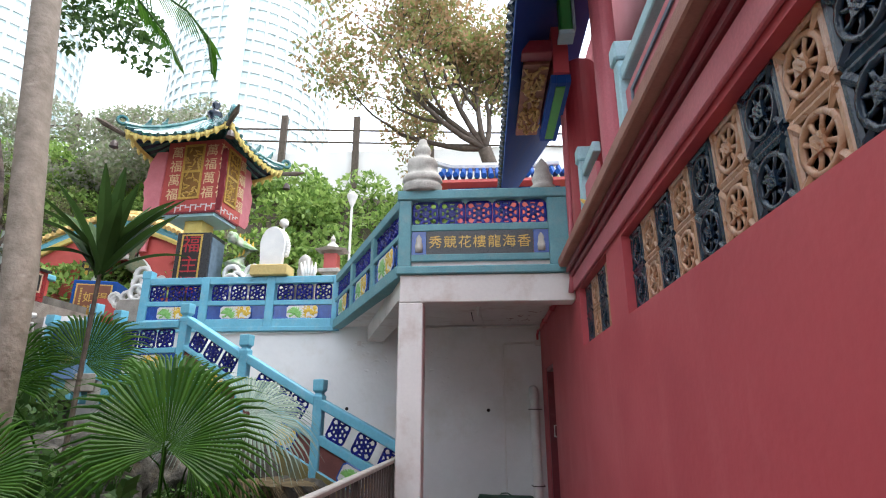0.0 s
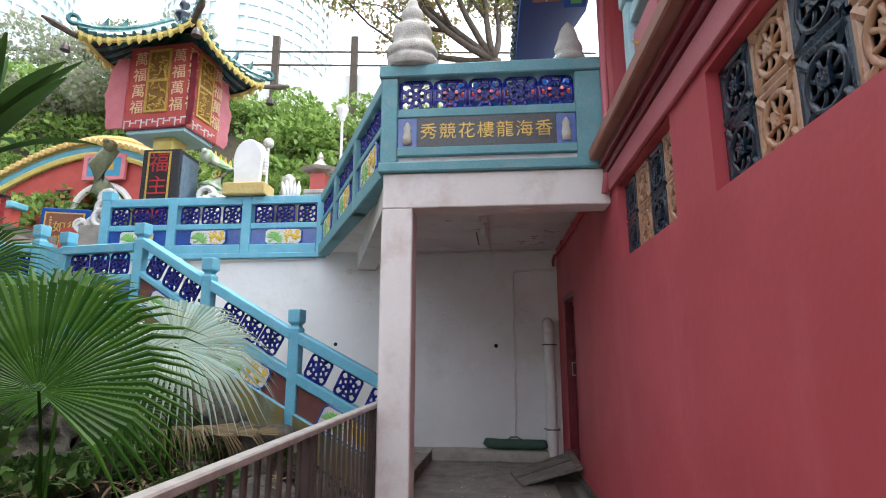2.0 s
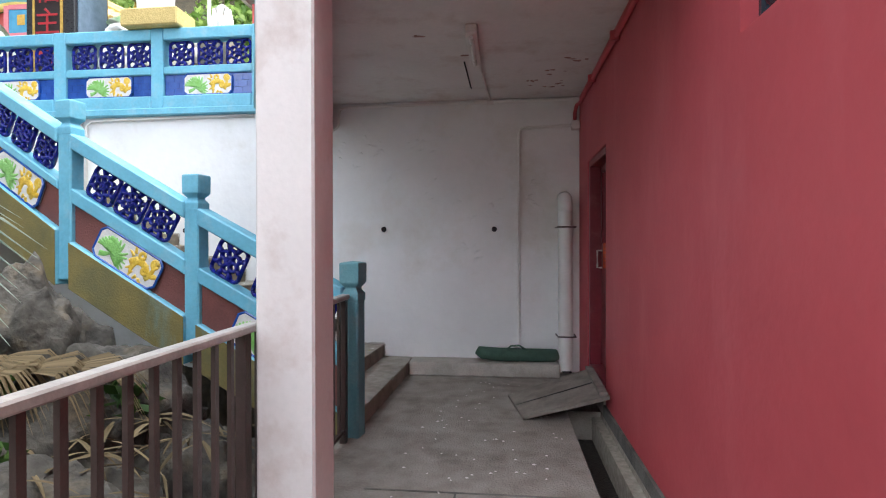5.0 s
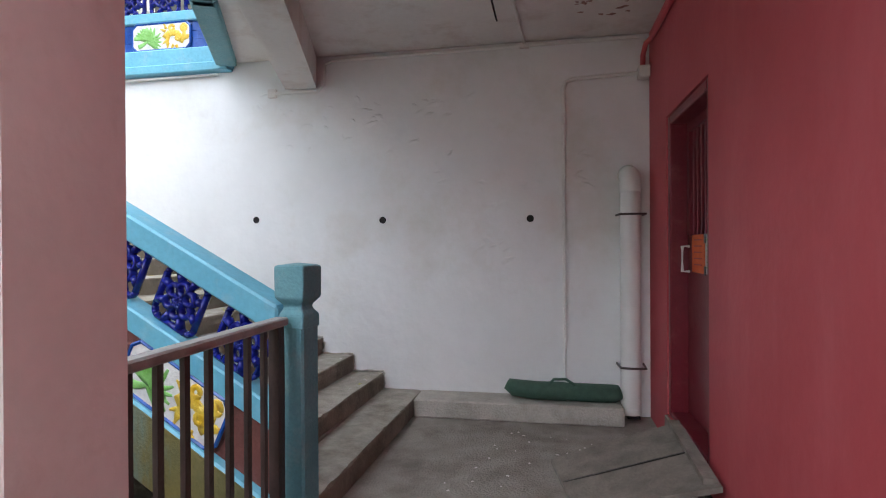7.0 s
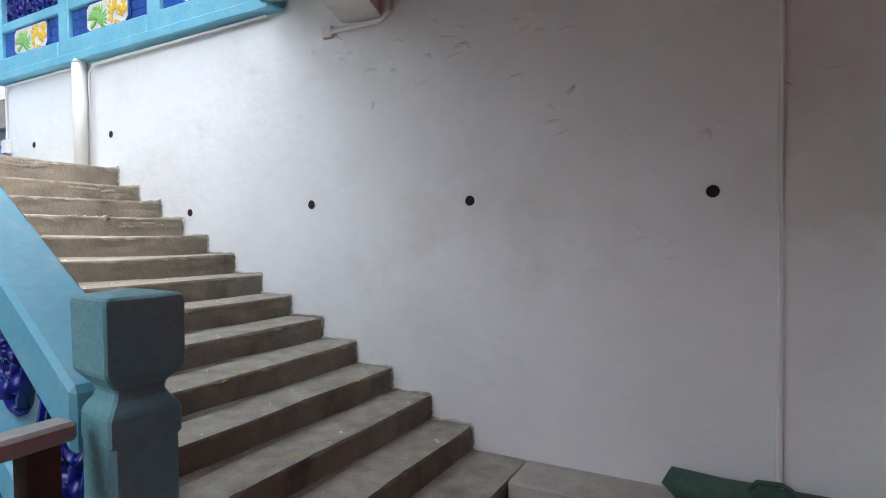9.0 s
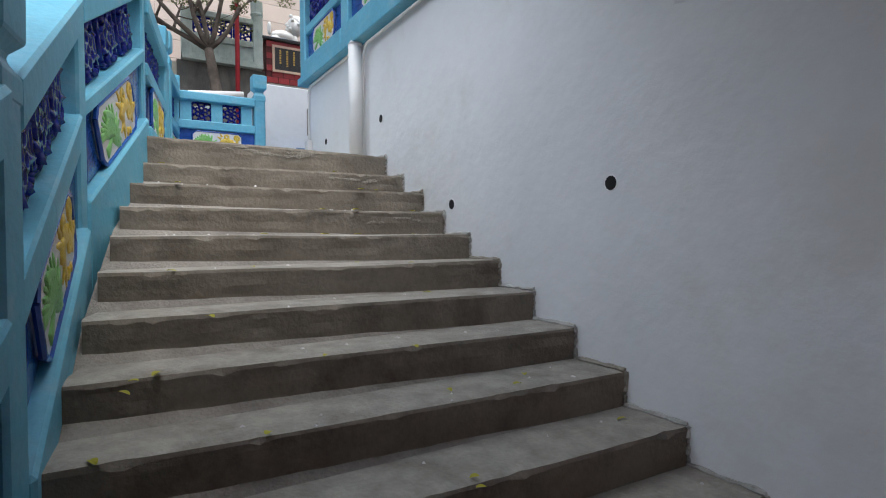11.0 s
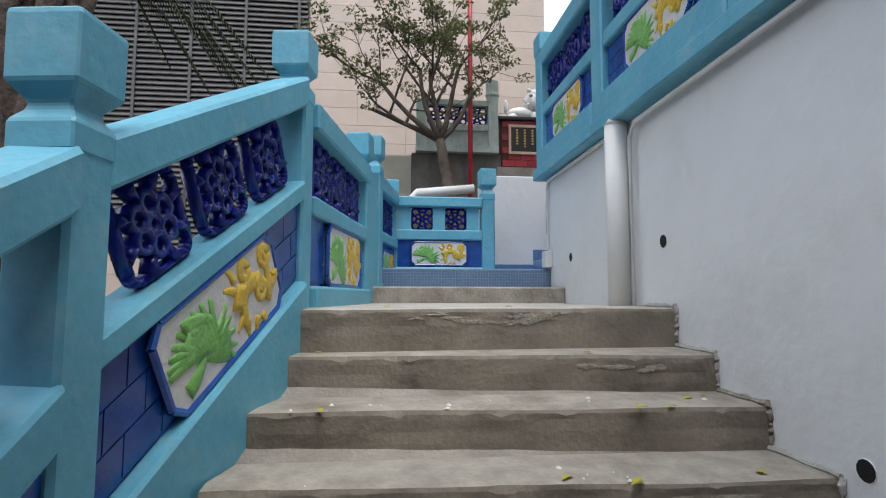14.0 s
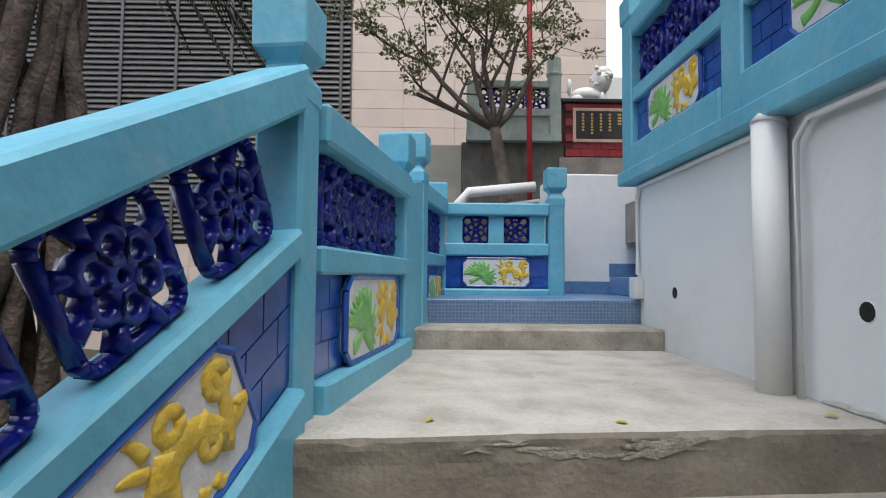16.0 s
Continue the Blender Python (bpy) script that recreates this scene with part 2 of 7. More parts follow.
def lathe(bm, c, profile, seg=16, square=False):
    """A turned shape about the upright through c; profile: (radius, height) rows."""
    rings = []
    for r, h in profile:
        rings.append([bm.verts.new((c[0] + math.cos((k + 0.5) * math.tau / seg) * r, c[1] + math.sin((k + 0.5) * math.tau / seg) * r, c[2] + h)) for k in range(seg)])
    for a, b in zip(rings, rings[1:]):
        for k in range(seg):
            bm.faces.new((a[k], a[(k + 1) % seg], b[(k + 1) % seg], b[k]))
    bm.faces.new(rings[0][::-1])
    bm.faces.new(rings[-1])
    return bm


def prism(bm, outline, depth, m):
    """An outline in x, z extruded along y by depth, placed by m."""
    a = [bm.verts.new(m @ Vector((x, 0, z))) for x, z in outline]
    b = [bm.verts.new(m @ Vector((x, depth, z))) for x, z in outline]
    bm.faces.new(a)
    bm.faces.new(b[::-1])
    n = len(outline)
    for i in range(n):
        bm.faces.new((a[i], b[i], b[(i + 1) % n], a[(i + 1) % n]))
    return bm


def ring(bm, r, t, m, seg=8, side=6, sz=1.0, sx=1.0):
    """A ring of radius r and thickness t in the local x, z plane."""
    rows = []
    for i in range(seg):
        a = math.tau * (i + 0.5) / seg
        rows.append([bm.verts.new(m @ Vector((sx * math.cos(a) * (r + t * math.cos(b)), t * 1.3 * math.sin(b), sz * math.sin(a) * (r + t * math.cos(b))))) for b in [math.tau * k / side for k in range(side)]])
    for i in range(seg):
        p, q = rows[i], rows[(i + 1) % seg]
        for k in range(side):
            bm.faces.new((p[k], p[(k + 1) % side], q[(k + 1) % side], q[k]))


def panel_cells(y0, y1, z0, z1, holes):
    """Rectangles that fill a wall around its openings."""
    ys = sorted({y0, y1, *[h[0] for h in holes], *[h[1] for h in holes]})
    zs = sorted({z0, z1, *[h[2] for h in holes], *[h[3] for h in holes]})
    for a, b in zip(ys, ys[1:]):
        for c, d in zip(zs, zs[1:]):
            if not any(h[0] < (a + b) / 2 < h[1] and h[2] < (c + d) / 2 < h[3] for h in holes):
                yield a, b, c, d


# shared meshes: a pierced tile and a relief panel, both of unit size in x and z, face to -y
def lattice_mesh():
    """A cast tile: a rounded frame, seven loops round a flower, and lugs to the frame."""
    bm = bmesh.new()
    eye = Matrix.Identity(4)
    c = 0.455
    pts = []
    for k in range(4):
        a0 = math.pi / 2 * k
        for u in (0, 0.33, 0.67, 1):
            a = a0 + u * math.pi / 2
            pts.append((math.copysign(c - 0.13, math.cos(a0 + math.pi / 4)) + 0.13 * math.cos(a), 0, math.copysign(c - 0.13, math.sin(a0 + math.pi / 4)) + 0.13 * math.sin(a)))
    for a, b in zip(pts, pts[1:] + pts[:1]):
        tube(bm, [a, b], 0.056, 6)
    ring(bm, 0.085, 0.052, eye, 8, 6)
    for k in range(6):
        a = math.tau * (k + 0.5) / 6
        ring(bm, 0.112, 0.054, pose(math.cos(a) * 0.205, 0, math.sin(a) * 0.205), 8, 6)
    for k in range(8):
        a = math.tau * (k + 0.5) / 8
        far = 0.455 / max(abs(math.cos(a)), abs(math.sin(a)))
        tube(bm, [(math.cos(a) * 0.30, 0, math.sin(a) * 0.30), (math.cos(a) * far * 0.96, 0, math.sin(a) * far * 0.96)], [0.06, 0.085], 6)
    for k in range(8):
        a = math.tau * k / 8
        tube(bm, [(math.cos(a) * 0.02, -0.06, math.sin(a) * 0.02), (math.cos(a) * 0.10, -0.045, math.sin(a) * 0.10)], [0.03, 0.018], 5)
    me = bpy.data.meshes.new("lattice_tile")
    bmesh.ops.recalc_face_normals(bm, faces=bm.faces[:])
    for f in bm.faces:
        f.smooth = True
    bm.to_mesh(me)
    bm.free()
    return me


def ribbon(bm, pts, radii, y=-0.018, deep=0.013):
    """A fleshy rounded stroke of the relief: flat at the back, swelling at the front, along points in x, z."""
    n = len(pts)
    rows = []
    pts = [(x * 1.06, z * 1.10) for x, z in pts]
    for i, (x, z) in enumerate(pts):
        (xa, za), (xb, zb) = pts[max(i - 1, 0)], pts[min(i + 1, n - 1)]
        d = Vector((xb - xa, zb - za)).normalized()
        r = radii[i]
        row = []
        for k in range(7):
            a = math.pi * k / 6
            v, h = math.cos(a) * r * 1.35, math.sin(a) ** 0.5 * min(deep, r * 0.8)
            row.append(bm.verts.new((x - d.y * v, y - h, z + d.x * v)))
        rows.append(row)
    for a, b in zip(rows, rows[1:]):
        for k in range(6):
            bm.faces.new((a[k], b[k], b[k + 1], a[k + 1]))
    for row, flip in ((rows[0], False), (rows[-1], True)):
        bm.faces.new(row[::-1] if flip else row)


def curve(x, z, ang, length, bend, r0, r1, n=8):
    """Points and radii of a stroke that starts at x, z, bends by bend radians and tapers."""
    pts, rs = [], []
    for i in range(n + 1):
        u = i / n
        pts.append((max(-0.43, min(0.43, x)), max(-0.165, min(0.165, z))))
        rs.append(r0 + (r1 - r0) * u ** 1.4)
        a = ang + bend * u
        x, z = x + math.cos(a) * length / n, z + math.sin(a) * length / n
    return pts, rs


def relief_meshes():
    rnd = random.Random(5)
    o = [(-0.5, -0.14), (-0.43, -0.21), (0.43, -0.21), (0.5, -0.14), (0.5, 0.14), (0.43, 0.21), (-0.43, 0.21), (-0.5, 0.14)]
    out = {}
    bm = bmesh.new()
    prism(bm, [(x * 0.955, z * 0.93) for x, z in o], 0.05, pose(0, -0.02, 0))
    out["plaque"] = bm
    bm = bmesh.new()
    k = len(o)
    for i in range(k):
        (x0, z0), (x1, z1) = o[i], o[(i + 1) % k]
        tube(bm, [(x0 * 0.97, -0.015, z0 * 0.95), (x1 * 0.97, -0.015, z1 * 0.95)], 0.017, 6)
    out["rim"] = bm
    # a crouching plume of green feathers: one mass whose ends part like a comb
    bm = bmesh.new()
    ribbon(bm, *curve(-0.06, -0.11, 2.7, 0.30, -0.5, 0.055, 0.035))
    ribbon(bm, *curve(-0.10, -0.09, 2.1, 0.24, 0.7, 0.060, 0.022))
    for i in range(9):
        ribbon(bm, *curve(-0.17 - 0.014 * i, -0.07 + 0.006 * i, 1.0 + 0.24 * i, 0.21 - 0.006 * i, 0.55, 0.024, 0.009))
    for i in range(5):
        ribbon(bm, *curve(-0.12, -0.02 - 0.022 * i, 0.35 - 0.2 * i, 0.13, 0.5 - 0.3 * i, 0.018, 0.007))
    ribbon(bm, *curve(-0.30, 0.09, 0.1, 0.20, -0.9, 0.030, 0.014))
    ribbon(bm, *curve(-0.36, -0.12, 0.2, 0.16, 0.6, 0.028, 0.012))
    out["leaf_relief"] = bm
    # yellow scrolling stems with loops and claws
    bm = bmesh.new()
    ribbon(bm, *curve(0.06, -0.03, 0.9, 0.34, -2.4, 0.040, 0.030))
    ribbon(bm, *curve(0.25, 0.05, -1.2, 0.26, 2.2, 0.034, 0.018))
    ribbon(bm, *curve(0.14, 0.06, -2.1, 0.20, 0.8, 0.036, 0.014))
    ribbon(bm, *curve(0.31, -0.10, 0.9, 0.26, 1.3, 0.026, 0.016))
    for cx, cz, r in ((0.36, 0.10, 0.042), (0.17, 0.11, 0.036), (0.27, -0.03, 0.034)):
        pts = [(cx + r * math.cos(t), cz + r * math.sin(t)) for t in [math.tau * k / 10 for k in range(11)]]
        ribbon(bm, pts, [0.017] * 11)
    for x, z, a in ((0.10, -0.06, 3.6), (0.12, -0.09, 4.3), (0.20, -0.12, 4.0), (0.24, -0.13, 5.0), (0.07, 0.06, 2.5), (0.08, 0.10, 1.8), (0.40, -0.02, 0.4)):
        ribbon(bm, *curve(x, z, a, 0.09, rnd.uniform(-0.8, 0.8), 0.018, 0.006))
    out["blossom_relief"] = bm
    res = {}
    for name, bm in out.items():
        me = bpy.data.meshes.new(name)
        if name in ("plaque", "rim"):
            bmesh.ops.recalc_face_normals(bm, faces=bm.faces[:])
        for f in bm.faces:
            f.smooth = "relief" in name
        bm.to_mesh(me)
        bm.free()
        res[name] = me
    for name, mm in (("plaque", PAPERW), ("rim", BLUETILE), ("leaf_relief", GREENG), ("blossom_relief", YELG)):
        res[name].materials.append(mm)
    return res


def window_tile_mesh():
    """A cast window tile: a square frame, a ring, a carved square boss and eight spokes, with lugs to the corners."""
    bm = bmesh.new()
    eye = Matrix.Identity(4)
    c = 0.455
    for a, b in (((-c, -c), (c, -c)), ((c, -c), (c, c)), ((c, c), (-c, c)), ((-c, c), (-c, -c))):
        tube(bm, [(a[0], 0, a[1]), (b[0], 0, b[1])], 0.062, 6)
    ring(bm, 0.36, 0.055, eye, 16, 6)
    box(bm, -0.115, -0.085, -0.115, 0.115, 0.07, 0.115)
    for k in range(8):
        a = math.tau * (k + 0.5) / 8
        tube(bm, [(math.cos(a) * 0.10, 0, math.sin(a) * 0.10), (math.cos(a + 0.06) * 0.23, 0, math.sin(a + 0.06) * 0.23), (math.cos(a) * 0.36, 0, math.sin(a) * 0.36)], [0.05, 0.036, 0.055], 6)
    for k in range(4):
        a = math.tau * (k + 0.5) / 4
        tube(bm, [(math.cos(a) * 0.34, 0, math.sin(a) * 0.34), (math.cos(a) * 0.62, 0, math.sin(a) * 0.62)], [0.05, 0.10], 6)
    for x in (-0.05, 0.0, 0.05):
        tube(bm, [(x - 0.05, -0.09, x + 0.05), (x + 0.05, -0.09, x - 0.05)], 0.016, 5)
    bmesh.ops.recalc_face_normals(bm, faces=bm.faces[:])
    for f in bm.faces:
        f.smooth = len(f.verts) == 4 and f.calc_area() < 0.02
    me = bpy.data.meshes.new("lattice_tile")
    bm.to_mesh(me)
    bm.free()
    return me


LATTICE = {}
for key, mm in (("blue", BLUE), ("tan", TAN), ("navy", NAVY)):
    LATTICE[key] = lattice_mesh() if key == "blue" else window_tile_mesh()
    LATTICE[key].materials.append(mm)
RELIEF = relief_meshes()


def put_mesh(name, me, m, parent, label=""):
    ob = new(name, me)
    ob.parent = parent
    ob.matrix_parent_inverse = parent.matrix_world.inverted()
    ob.matrix_basis = m
    if label:
        ob["label"] = label
    return ob


def frame_of(a, b):
    """A local frame at a: x along a to b, z up across it, y away to the left."""
    d = (Vector(b) - Vector(a)).normalized()
    n = Vector((-d.y, d.x, 0)).normalized()
    u = d.cross(n)
    return Matrix((d, n, u)).transposed().to_4x4(), d


def scaled(sx, sy, sz):
    return Matrix.Diagonal((sx, sy, sz, 1))


def relief(parent, m, w):
    ob = put_mesh("flower_panel", RELIEF["plaque"], m @ scaled(w, w, w), parent, "white glazed flower panel with blue rim")
    bpy.context.view_layer.update()
    for k in ("rim", "leaf_relief", "blossom_relief"):
        put_mesh(k, RELIEF[k], m @ scaled(w, w, w), ob)
    return ob


def cap_post(parent, x, y, z0, z1, rz, w=0.145, mat=TURQ, cap=0.165):
    """A square post with a necked cap block whose top is slightly pointed."""
    m = pose(x, y, 0, 0, 0, rz)
    h = 0.20
    p = part("post", boxes((-w / 2, -w / 2, z0, w / 2, w / 2, z1 - h - 0.05), m=m), mat, parent, bev=0.012)
    bm = bmesh.new()
    prof = [(0.74 * w, -0.10), (0.74 * w, -0.035), (0.52 * w, -0.005), (0.50 * w, 0.012), (cap * 0.707, 0.05), (cap * 0.72, h), (cap * 0.69, h + 0.010), (0.01, h + 0.022)]
    rings = []
    for r, hh in prof:
        rings.append([bm.verts.new(m @ Vector((r * c, r * s, z1 - h - 0.03 + hh))) for c, s in ((0.707, 0.707), (-0.707, 0.707), (-0.707, -0.707), (0.707, -0.707))])
    prof0 = rings[0]
    for a, b in zip(rings, rings[1:]):
        for k in range(4):
            bm.faces.new((a[k], a[(k + 1) % 4], b[(k + 1) % 4], b[k]))
    bm.faces.new(prof0[::-1])
    bm.faces.new(rings[-1])
    part("cap", bm, mat, p, bev=0.006)
    return p


def small_tiles(parent, a, b, lo, hi):
    """Glazed tiles in a running bond on the ground of a panel, three courses high."""
    n = max(3, round((b - a).to_2d().length / 0.135))
    bm = bmesh.new()
    for r in range(3):
        za, zb = lo + (hi - lo) * r / 3 + 0.003, lo + (hi - lo) * (r + 1) / 3 - 0.003
        cuts = [0] + [(k + (0.5 if r % 2 else 0)) / n for k in range(0 if r % 2 else 1, n)] + [1]
        for u, v in zip(cuts, cuts[1:]):
            e = 0.003 / (b - a).length
            beam(bm, a.lerp(b, u + e), a.lerp(b, v - e), za, zb, 0.006)
    part("infill_tiles", bm, BLUETILE, parent, "blue glazed infill tiles")


def bay(parent, a, b, rows, tiles, tile, side, mat=TURQ, panel=True, tilew=None, base_mat=None, infill=BLUETILE, gap=0.04, outer=None):
    """One bay between two posts. rows: base lo, panel lo, panel hi, lattice lo, lattice hi, rail top, above the line a to b. side: +1 if the
    face with the relief is to the left of a to b."""
    base_lo, p_lo, p_hi, l_lo, l_hi, top = rows
    a, b = Vector(a), Vector(b)
    m, d = frame_of(a, b)
    cosv = d.to_2d().length
    length = (b - a).length
    bm = bmesh.new()
    part("top_rail", beam(bm, a, b, l_hi, top, 0.17), mat, parent, bev=0.012)
    part("middle_rail", beam(bmesh.new(), a, b, p_hi, l_lo, 0.15), mat, parent, bev=0.01)
    part("base_beam", beam(bmesh.new(), a, b, base_lo, p_lo, 0.19), base_mat or mat, parent, bev=0.012)
    nrm = Vector((-d.y, d.x, 0)).normalized()
    if outer:
        part("stained_skin", beam(bmesh.new(), a - nrm * 0.099, b - nrm * 0.099, base_lo, p_lo - 0.012, 0.006), OLIVE, parent, "olive and rust stained outer face")
    size = tilew or (l_hi - l_lo) * cosv
    pitch = size + gap if gap is not None else length / tiles
    start = length / 2 - pitch * (tiles - 1) / 2
    mid = (l_lo + l_hi) / 2
    for i in range(tiles):
        o = a + d * (start + pitch * i) + Vector((0, 0, mid))
        put_mesh("lattice_tile", LATTICE[tile], Matrix.Translation(o) @ m @ scaled(size, 0.42, (l_hi - l_lo) * cosv), parent)
    if panel:
        h = (p_hi - p_lo) * cosv
        if outer:
            part("panel_ground", beam(bmesh.new(), a - nrm * 0.018, b - nrm * 0.018, p_lo, p_hi, 0.034), outer, parent)
            part("panel_ground", beam(bmesh.new(), a + nrm * 0.018, b + nrm * 0.018, p_lo, p_hi, 0.034), infill, parent)
        else:
            part("panel_ground", beam(bmesh.new(), a, b, p_lo, p_hi, 0.07), infill, parent)
        if infill is BLUETILE:
            off = (0.035 + 0.004) * (1 if side >= 0 else -1)
            small_tiles(parent, a + nrm * off, b + nrm * off, p_lo + 0.012, p_hi - 0.012)
        w = min(h / 0.42, length * 0.66)
        for s in ((side,) if side else (1, -1)):
            o = a + d * length / 2 + Vector((0, 0, (p_lo + p_hi) / 2)) + nrm * 0.05 * s
            mm = Matrix.Translation(o) @ m
            if s > 0:
                mm = mm @ pose(0, 0, 0, 0, 0, 180)
            relief(parent, mm, w)


# ---- structure ----
def slope_z(x):
    """Height of the line of the step noses at x."""
    return 0.306 + 0.507 * (-1.219 - x)


def edge_y(x):
    """Inner face of the stair's balustrade."""
    return 7.77 + (-2.45 - x) * 0.145


# courtyard walk, with a drain trench beside the red wall
bm = boxes((-1.12, -6.0, -0.4, 0.83, 9.85, 0.0), (0.83, -6.0, -0.4, 1.16, 6.55, 0.0), (0.83, 8.30, -0.4, 1.16, 9.85, 0.0))
tagged(part("floor", bm, CONC), "worn grey concrete walk beside the red wall", "floor", kind="structure")
# Mottled near-black tone of the trench bottom and the ramp's joint.
NEARBLACK = surf("mottled_near_black", (0.018, 0.015, 0.013), (0.035, 0.03, 0.026), 14, 0.45, 0.5, stain=(0.10, 0.09, 0.08), stain_scale=18, stain_amount=0.6)
tagged(part("trim_trench_ledge", boxes((1.06, 6.55, -0.26, 1.135, 8.30, -0.05), (1.135, 6.55, -0.4, 1.158, 8.30, -0.002)), SKIM), "flaking pale concrete ledge along the drain", "drain", kind="structure")
tagged(part("floor_trench", boxes((0.83, 6.55, -0.4, 1.135, 8.30, -0.26)), NEARBLACK), "mottled near-black bottom of the drain trench", "drain", kind="structure")
bm = boxes((-0.62, 6.52, 0.0, 0.80, 6.535, 0.004), (-0.05, -5.0, 0.0, -0.038, 6.52, 0.004))
tagged(part("trim_floor_joint", bm, DARKCONC), "dark joints in the concrete floor", "joint", kind="structure")

# red building
WINDOWS = [(-0.62, 3.48, 2.33, 2.95), (4.04, 5.42, 2.34, 2.98)]
DOOR = (8.17, 9.21, 0.22, 2.43)
bm = bmesh.new()
for a, b, c, d in panel_cells(-6.0, 10.2, -0.4, 3.22, WINDOWS + [DOOR]):
    box(bm, 1.16, a, c, 1.42, b, d)
box(bm, 1.16, 5.67, 3.22, 1.42, 10.2, 3.42)
bmesh.ops.remove_doubles(bm, verts=bm.verts[:], dist=0.0005)
tagged(part("wall_east", bm, RED), "crimson painted plaster wall of the temple building", "wall", kind="structure")
# Unseen room behind the openings; its lack of light is painted near black.
tagged(part("wall_east_back", boxes((2.6, -6.0, -0.4, 2.7, 10.2, 5.0), (1.42, -6.0, 3.12, 2.6, 10.2, 3.2), (1.42, 10.1, -0.4, 2.6, 10.2, 3.1), (1.42, -6.0, -0.4, 2.6, -5.9, 3.1), (1.42, -5.9, -0.4, 2.6, 10.1, 0.0)), DARK), "near-black boxes that paint the unlit inside of the red building", "wall", kind="structure")
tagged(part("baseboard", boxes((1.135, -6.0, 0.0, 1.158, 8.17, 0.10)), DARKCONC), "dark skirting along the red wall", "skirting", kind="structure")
for wi, (y0, y1, z0, z1) in enumerate(WINDOWS):
    w = empty(f"window_{wi + 1}", (1.2, (y0 + y1) / 2, z0), "window filled with tan and navy pierced ceramic tiles", "window", kind="structure")
    part("window_frame", boxes((1.30, y0, z0, 1.33, y1, z0 + 0.02), (1.30, y0, z1 - 0.02, 1.33, y1, z1)), DARKRED, w)
    h = (z1 - z0) / 2
    n = round((y1 - y0) / h)
    pw = (y1 - y0) / n
    for i in range(n):
        for k in range(2):
            key = "navy" if i % 2 == 0 else "tan"
            m = Matrix.Translation((1.235, y1 - pw * (i + 0.5), z0 + h * (k + 0.5))) @ pose(0, 0, 0, 0, 0, -90) @ scaled(pw * 0.98, 0.22, h * 0.98)
            put_mesh("lattice_tile", LATTICE[key], m, w)

# mouldings and ledge over the windows
tagged(part("trim_pink_band", boxes((1.125, -6.0, 2.99, 1.158, 5.6, 3.16)), PINK, bev=0.008), "pink plaster band over the windows", "band", kind="structure")
tagged(part("trim_maroon_moulding", boxes((1.06, -6.0, 3.225, 1.3, 5.67, 3.29), (1.10, -6.0, 3.165, 1.3, 5.67, 3.222)), DARKRED, bev=0.01), "dark red moulding under the ledge", "moulding", kind="structure")
tagged(part("trim_ledge", boxes((0.98, -6.0, 3.293, 1.5, 5.67, 3.40)), LEDGE, bev=0.012), "worn brown ledge of the upper gallery", "ledge", kind="structure")

# door, set back in the wall
door = empty("door_1", (1.28, 8.7, 0.22), "dark red metal door with barred upper half", "door", kind="structure")
part("door_frame", boxes((1.17, 8.172, 0.22, 1.36, 8.24, 2.428), (1.17, 9.14, 0.22, 1.36, 9.208, 2.428), (1.17, 8.24, 2.36, 1.36, 9.14, 2.428), (1.17, 8.24, 0.222, 1.40, 9.14, 0.26)), DARKRED, door, bev=0.008)
part("lower_leaf", boxes((1.29, 8.245, 0.265, 1.33, 9.135, 1.55)), DARKRED, door, bev=0.006)
part("leaf_stile", boxes((1.285, 8.245, 1.552, 1.33, 8.31, 2.355), (1.285, 9.07, 1.552, 1.33, 9.135, 2.355), (1.285, 8.31, 2.29, 1.33, 9.07, 2.355)), DARKRED, door)
for i in range(8):
    part("bar", tube(bmesh.new(), [(1.31, 8.36 + i * 0.095, 1.55), (1.31, 8.36 + i * 0.095, 2.30)], 0.014, 6), DARKRED, door)
# Near-black sheet that paints the darkness beyond the bars.
part("shade_sheet", boxes((1.335, 8.31, 1.5, 1.345, 9.07, 2.29)), DARK, door)
part("handle", tube(bmesh.new(), [(1.29, 9.09, 1.47), (1.24, 9.09, 1.47), (1.24, 9.09, 1.29), (1.29, 9.09, 1.29)], 0.012, 6), PVC, door, "worn steel pull handle")
part("sill_block", boxes((1.14, 8.172, 0.0, 1.158, 9.208, 0.215)), CONC, door)

# back wall below the terrace
bm = boxes((-6.86, 9.85, -1.2, 1.16, 10.2, 3.30))
tagged(part("wall_back", bm, WHITE), "white plastered retaining wall with peeling patches", "wall", kind="structure")
bm = boxes((-0.86, 9.52, 0.0, 0.90, 9.85, 0.155))
thing("kerb", bm, LANDC, "cracked whitish concrete kerb along the wall", "kerb", kind="structure", bev=0.012)

# deck over the walk
soff = [(1.16, 5.72), (-0.88, 5.72), (-2.78, 9.85), (1.16, 9.85)]
bm = bmesh.new()
lo = [bm.verts.new((x, y, 3.30)) for x, y in soff]
hi = [bm.verts.new((x, y, 3.42)) for x, y in soff]
bm.faces.new(lo)
bm.faces.new(hi[::-1])
for i in range(4):
    bm.faces.new((lo[i], hi[i], hi[(i + 1) % 4], lo[(i + 1) % 4]))
tagged(part("ceiling", bm, CREAM), "peeling cream soffit of the deck above", "ceiling", kind="structure")
tagged(part("wall_beam_front", boxes((-0.92, 5.68, 2.90, 1.16, 5.95, 3.235)), CREAM, bev=0.01), "cream painted front beam of the deck", "beam", kind="structure")
